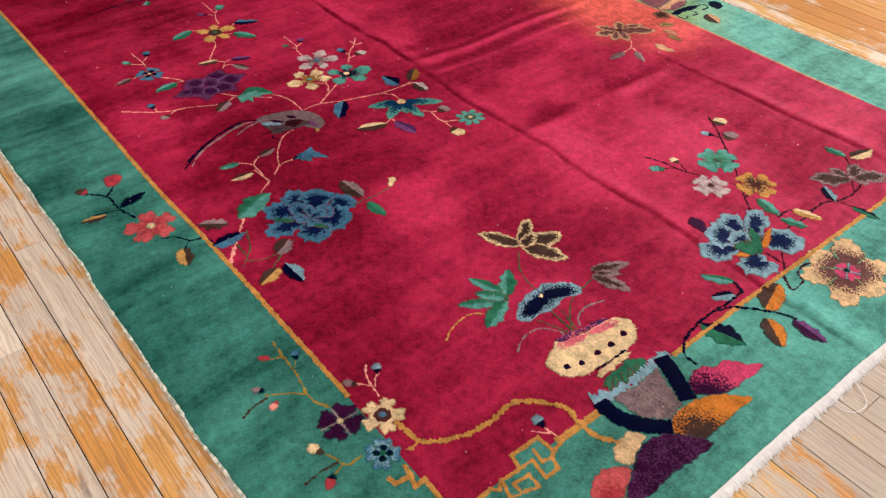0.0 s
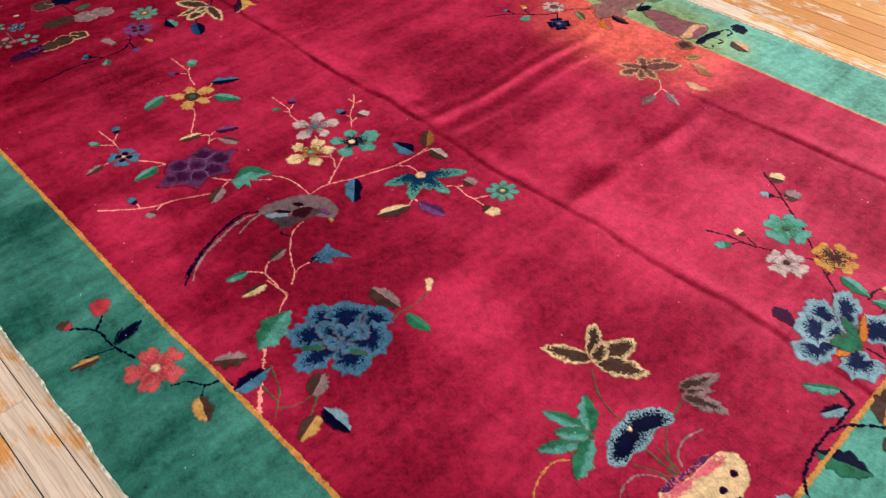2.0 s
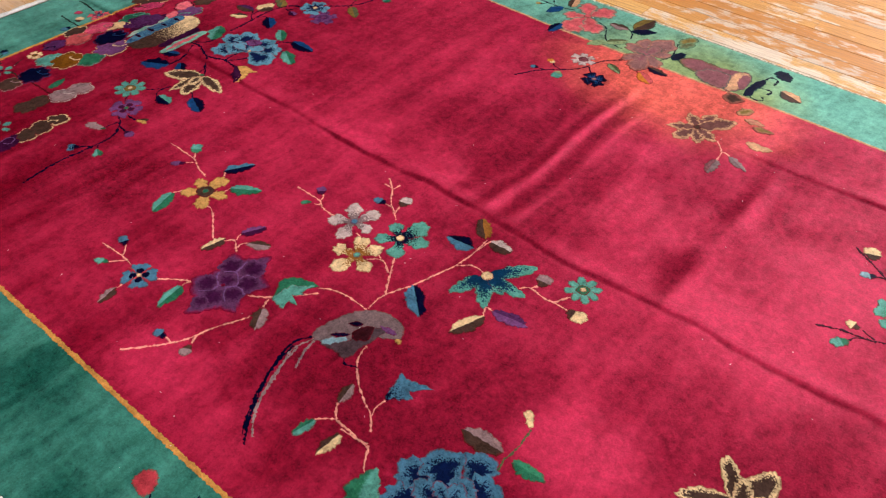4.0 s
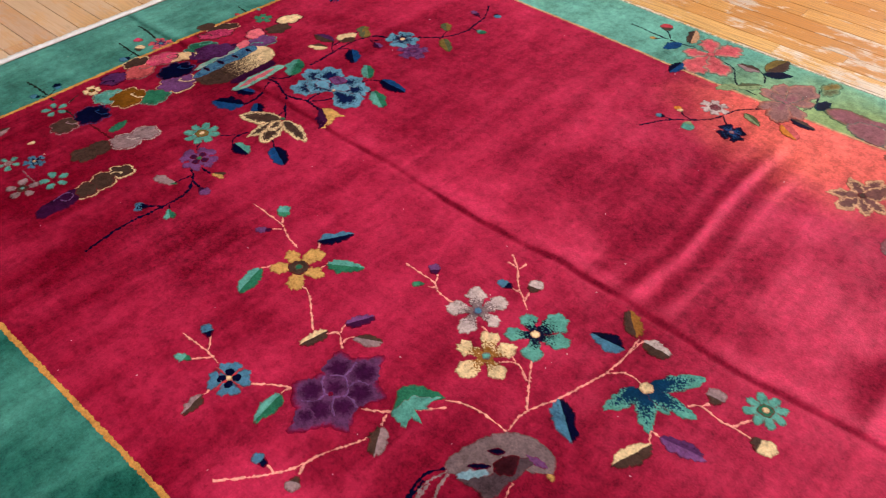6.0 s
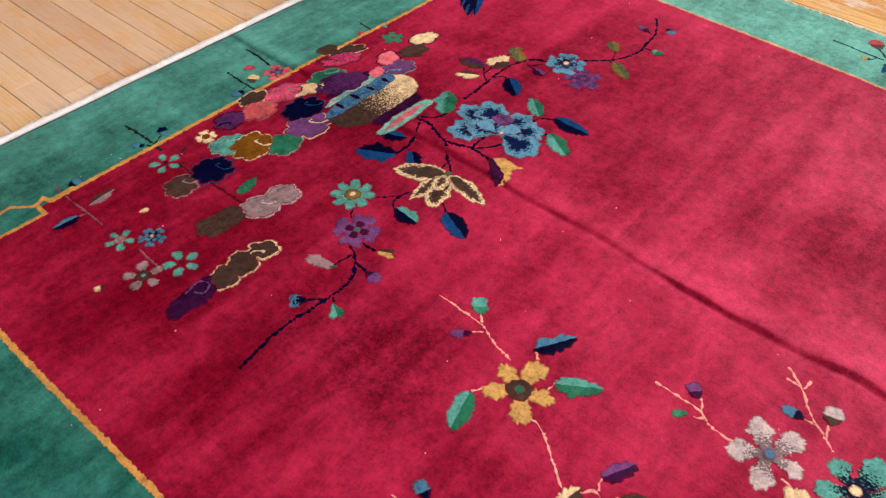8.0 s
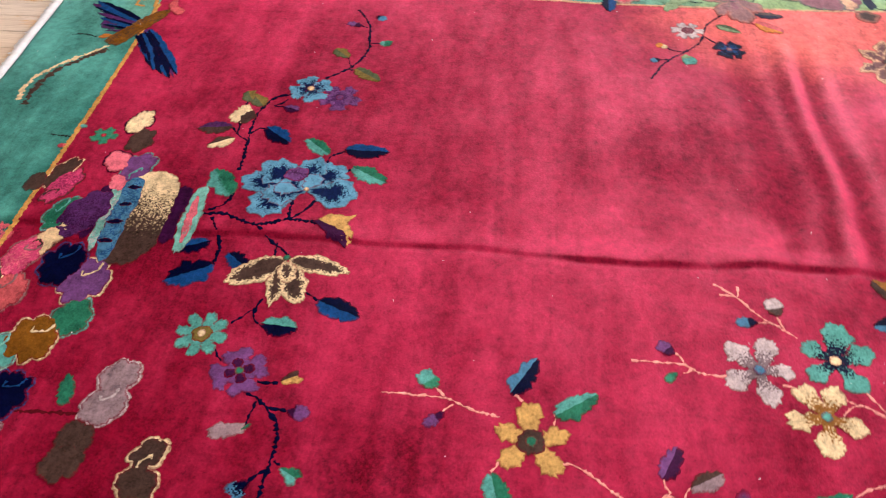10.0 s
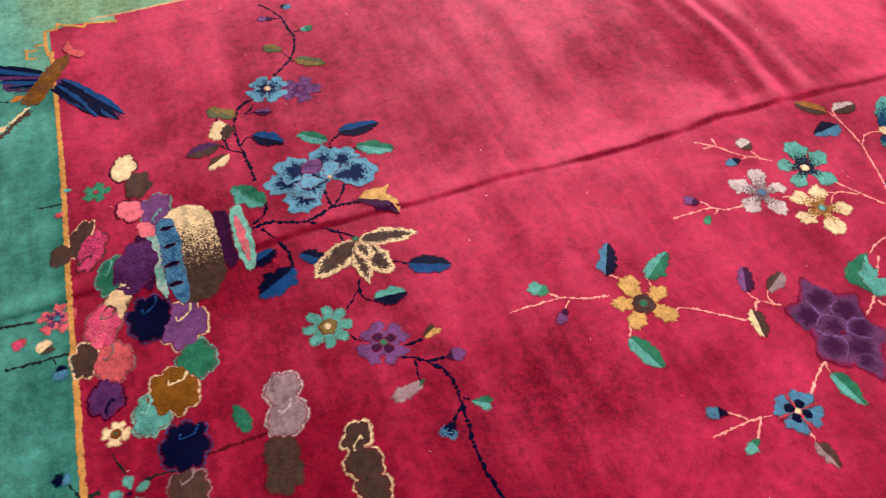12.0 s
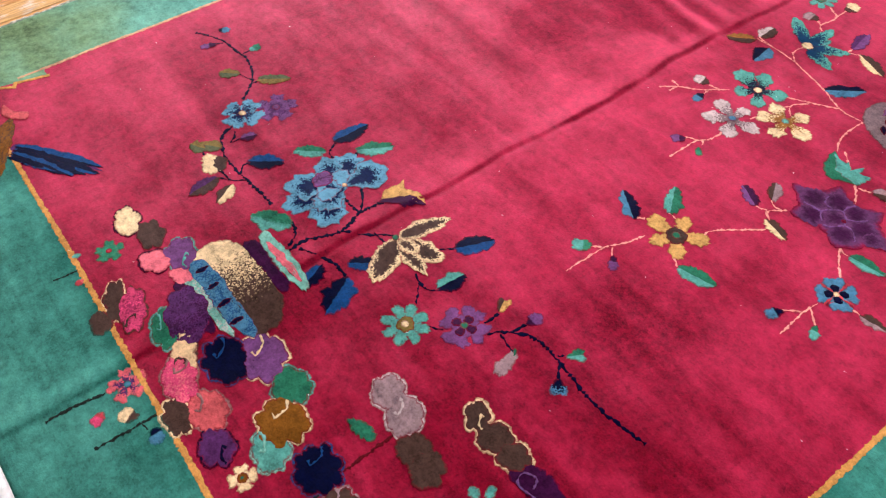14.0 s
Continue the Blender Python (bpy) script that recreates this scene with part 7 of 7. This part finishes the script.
# long-tailed woven shape across the far border line
stem(CREAM, 0.016, (2.28, 3.946), (2.234, 3.989), (2.177, 4.043), (2.117, 4.082), (2.064, 4.093), (2.003, 4.085))
stem(BROWN, 0.02, (2.263, 3.945), (2.21, 3.992), (2.149, 4.038), (2.079, 4.063), (1.983, 4.062))
patch(plain(VIOLET2), "feathers", (2.346, 3.896), (2.376, 3.855), (2.317, 3.798), (2.232, 3.751), (2.14, 3.714), (2.199, 3.761), (2.237, 3.804), (2.276, 3.852), layer=0)
patch(plain(VIOLET2), "feathers", (2.419, 3.908), (2.456, 3.951), (2.481, 4.012), (2.5, 4.083), (2.443, 4.025), (2.375, 4.009), (2.369, 3.933), layer=0)
blade(2.372, 3.86, 2.152, 3.705, 0.16, split(NAVY, DEEPBLUE), "leaf", "feather")
blade(2.366, 3.866, 2.142, 3.729, 0.16, split(DEEPBLUE, NAVY), "leaf", "feather")
blade(2.36, 3.872, 2.155, 3.755, 0.16, plain(NAVY), "leaf", "feather")
blade(2.354, 3.877, 2.172, 3.78, 0.16, split(NAVY, DEEPBLUE), "leaf", "feather")
blade(2.348, 3.883, 2.204, 3.802, 0.16, split(DEEPBLUE, NAVY), "leaf", "feather")
blade(2.343, 3.889, 2.242, 3.824, 0.16, plain(NAVY), "leaf", "feather")
blade(2.396, 3.886, 2.517, 4.073, 0.17, split(NAVY, DEEPBLUE), "leaf", "feather")
blade(2.389, 3.89, 2.484, 4.067, 0.17, split(DEEPBLUE, NAVY), "leaf", "feather")
blade(2.382, 3.894, 2.453, 4.051, 0.17, plain(VIOLET2), "leaf", "feather")
blade(2.376, 3.898, 2.427, 4.031, 0.17, split(NAVY, DEEPBLUE), "leaf", "feather")
blade(2.369, 3.902, 2.39, 4.014, 0.17, split(DEEPBLUE, NAVY), "leaf", "feather")
blade(2.363, 3.907, 2.357, 3.992, 0.17, plain(VIOLET2), "leaf", "feather")
patch(grained(OCHREB, BROWN), "woven_plumage", (2.313, 3.97), (2.404, 3.915), (2.464, 3.869), (2.48, 3.827), (2.423, 3.846), (2.339, 3.888), (2.283, 3.93), layer=2)
patch(plain(CORAL2), "woven_crest", (2.515, 3.848), (2.548, 3.826), (2.5, 3.817), (2.479, 3.787), (2.454, 3.798), (2.476, 3.831), layer=3)
blade(2.336, 3.961, 2.321, 3.997, 0.568, plain(ORANGE), "leaf", "leaf")
stem(BLACKSTEM, 0.006, (2.322, 4), (2.332, 4.042), (2.327, 4.076))


# ---- selvage and fringe ----
def selvage(k, x_edge, sign):
    """The overcast cord along a long edge."""
    verts, faces = [], []
    n = 620
    for i in range(n + 1):
        y = Y0 + (Y1 - Y0) * i / n
        x = x_edge + rim_wave(y, k) + sign * 0.0015
        r = 0.0034 + 0.0018 * noise.cell((i * 0.5, k * 3.0, 0.0))
        for j in range(6):
            a = math.pi * 2 * j / 6
            verts.append((x + r * math.cos(a), y, FLOOR + 0.0042 + r * math.sin(a)))
    for i in range(n):
        for j in range(6):
            a, b = i * 6 + j, i * 6 + (j + 1) % 6
            faces.append((a, a + 6, b + 6, b))
    return tagged(mesh_object("selvage", verts, faces, SELVAGE, rug), "frayed green and off-white overcast edge")


selvage(1, X0, -1)
selvage(2, X1, 1)


def fringe(k, y_edge, sign):
    """Short knotted cotton tufts along an end of the rug, lying on the floor."""
    rnd = random.Random(40 + k)
    verts, faces = [], []
    count = 2600
    for i in range(count):
        x = X0 + 0.005 + (X1 - X0 - 0.01) * (i + rnd.random()) / count
        y = y_edge + rim_wave(x, k) - sign * 0.006
        knot = round(x / 0.0085) * 0.0085 + 0.003 * noise.noise((x * 90, k * 7.0, 1.0))    # the tuft that gathers this strand
        clump = noise.noise((knot * 160, k * 1.0, 0.0))
        size = (0.019 if k == 3 else 0.027 + 0.008 * noise.noise((x * 9, 1.0, 1.0))) + 0.010 * clump + rnd.uniform(-0.008, 0.005)
        lean = 0.7 * (knot - x) + 0.012 * noise.noise((knot * 60, 3.0, 0.0)) + rnd.uniform(-0.004, 0.004)
        w0, lift = rnd.uniform(0.0009, 0.0018), rnd.uniform(0.0, 0.004) if k == 3 else max(0.0, rnd.uniform(0.002, 0.007) + 0.004 * noise.noise((x * 14, 2.0, 6.0)))
        n = len(verts)
        for s, z, w in ((0.0, 0.0005, 1.0), (0.35, 0.0010 + lift * 0.4, 1.0), (0.7, -0.0030 + lift * 0.8, 1.0), (1.0, FLOOR + 0.0025 + lift * 0.5, 0.5)):
            cx, cy = x + lean * s, y + sign * (size + 0.006) * s
            verts.extend([(cx - w0 * w, cy, z - 0.0003), (cx, cy, z + (0.0005 if k == 3 else 0.0018)), (cx + w0 * w, cy, z - 0.0003)])
        for a in range(3):
            for b in range(2):
                q = n + a * 3 + b
                faces.append((q, q + 1, q + 4, q + 3))
    n = len(verts)
    for i in range(401):                                  # the woven band from which the tufts hang
        x = X0 + (X1 - X0) * i / 400
        y = y_edge + rim_wave(x, k)
        lump = 0.5 + 0.5 * noise.noise((x * 26, 1.0, k * 3.0)) + 0.4 * noise.noise((x * 70, 1.0, k * 3.0))
        if k == 3:
            band = ((-0.006, 0.0012), (0.001, 0.0022), (0.009, 0.0), (0.013, -0.002), (0.016, FLOOR + 0.001))
        else:
            band = ((-0.006, 0.0014), (0.002, 0.0034 + 0.003 * lump), (0.010, 0.0042 + 0.005 * lump), (0.018 + 0.004 * lump, 0.0015 + 0.003 * lump), (0.024 + 0.005 * lump, FLOOR + 0.001))
        for d, z in band:
            verts.append((x, y + sign * (d + (0.001 + 0.16 * max(0.0, d)) * noise.noise((x * 120, d * 60, 1.0))), z + 0.0012 * noise.noise((x * 150, d * 220, 4.0))))
    for i in range(400):
        for b in range(4):
            q = n + i * 5 + b
            faces.append((q, q + 1, q + 6, q + 5))
    return tagged(mesh_object("fringe", verts, faces, COTTON, rug), "short off-white knotted cotton fringe")


fringe(3, Y0, -1)
fringe(4, Y1, 1)


def lint():
    """Tiny pale fibres caught in the pile."""
    rnd = random.Random(77)
    verts, faces = [], []
    for i in range(150):
        x, y, a, s = rnd.uniform(X0 + 0.05, X1 - 0.05), rnd.uniform(Y0 + 0.05, Y1 - 0.05), rnd.uniform(0, 6.28), rnd.uniform(0.0012, 0.0036)
        z, n = height(x, y) + 0.0032, len(verts)
        dx, dy, w = math.cos(a) * s, math.sin(a) * s, 0.0006
        verts.extend([(x - dx, y - dy, z - 0.0006), (x + w * math.sin(a), y - w * math.cos(a), z), (x + dx, y + dy, z - 0.0004), (x - w * math.sin(a), y + w * math.cos(a), z), (x, y, z - 0.001)])
        faces.extend([(n, n + 1, n + 2, n + 3), (n, n + 4, n + 1), (n + 1, n + 4, n + 2), (n + 2, n + 4, n + 3), (n + 3, n + 4, n)])
    tagged(mesh_object("lint", verts, faces, COTTON, rug, smooth=False), "specks of pale lint in the pile", kind="stuff")


lint()


def loose_thread():
    pts = [(1.365, 0.248), (1.372, 0.215), (1.40, 0.20), (1.43, 0.205), (1.45, 0.228), (1.462, 0.25)]
    curve = bpy.data.curves.new("loose_thread", "CURVE")
    curve.dimensions, curve.bevel_depth, curve.bevel_resolution = "3D", 0.0011, 2
    sp = curve.splines.new("BEZIER")
    sp.bezier_points.add(len(pts) - 1)
    for bp, (x, y) in zip(sp.bezier_points, pts):
        bp.co = (x, y, FLOOR + 0.0025)
        bp.handle_left_type = bp.handle_right_type = "AUTO"
    curve.materials.append(COTTON)
    ob = new("loose_thread_curve", curve)
    data = bpy.data.meshes.new_from_object(ob.evaluated_get(bpy.context.evaluated_depsgraph_get()))
    bpy.data.objects.remove(ob)
    out = new("loose_thread", data)
    out.parent = rug
    out.matrix_parent_inverse = rug.matrix_basis.inverted()
    tagged(out, "loose cream thread hanging from the fringe")


loose_thread()

# ---- floor ----
floor = tagged(box("floor", ROOM_X0 - W, ROOM_X1 + W, ROOM_Y0 - W, ROOM_Y1 + W, FLOOR - 0.07, FLOOR - 0.004, GAP), "worn oak strip floor with patchy orange varnish", "floor", kind="structure")
BOARD, GAPW, PHASE = 0.0866, 0.0026, 0.0045


def board_mesh(length):
    """One strip with eased edges, its origin at its start on the seam line."""
    w, c = BOARD - GAPW, 0.0012
    v = [(0, 0, -0.004), (w, 0, -0.004), (w, length, -0.004), (0, length, -0.004),
         (0, 0, -c * 0.8), (w, 0, -c * 0.8), (w, length, -c * 0.8), (0, length, -c * 0.8),
         (c, c, 0), (w - c, c, 0), (w - c, length - c, 0), (c, length - c, 0)]
    f = [(0, 1, 5, 4), (1, 2, 6, 5), (2, 3, 7, 6), (3, 0, 4, 7), (4, 5, 9, 8), (5, 6, 10, 9), (6, 7, 11, 10), (7, 4, 8, 11), (8, 9, 10, 11)]
    return v, f


def lay_floor():
    rnd = random.Random(11)
    lengths = [0.61, 0.92, 1.22, 1.53, 1.83, 2.14]
    shared = {}
    for n in lengths:
        v, f = board_mesh(n - 0.0012)
        data = bpy.data.meshes.new("board")
        data.from_pydata(v, [], f)
        data.materials.append(WOOD)
        data.update()
        shared[n] = data
    rest_v, rest_f = [], []
    made = 0
    row = math.floor((ROOM_X0 - PHASE) / BOARD)
    while PHASE + row * BOARD < ROOM_X1:
        x = PHASE + row * BOARD
        y = ROOM_Y0 - rnd.uniform(0, 1.2)
        while y < ROOM_Y1:
            n = rnd.choice(lengths)
            beside = (-0.45 < x < 0.18 and y + n > -0.5 and y < 4.6) or (2.84 < x < 4.1 and y + n > 0.2 and y < 5.2) or (0.1 < x < 2.9 and (y + n > 4.15 and y < 5.3 or y < 0.3 and y + n > -0.5))
            if beside and made < 300:
                ob = new("board", shared[n])
                ob.parent = floor
                ob.location = (x, y, FLOOR + rnd.uniform(-0.0005, 0.0002))
                made += 1
            else:
                v, f = board_mesh(n - 0.0012)
                k = len(rest_v)
                z = FLOOR + rnd.uniform(-0.0005, 0.0002)
                rest_v.extend((x + a, y + b, z + c) for a, b, c in v)
                rest_f.extend(tuple(k + i for i in q) for q in f)
            y += n
        row += 1
    tagged(mesh_object("boards", rest_v, rest_f, WOOD, floor, smooth=False), "worn oak strips", kind="stuff")


lay_floor()
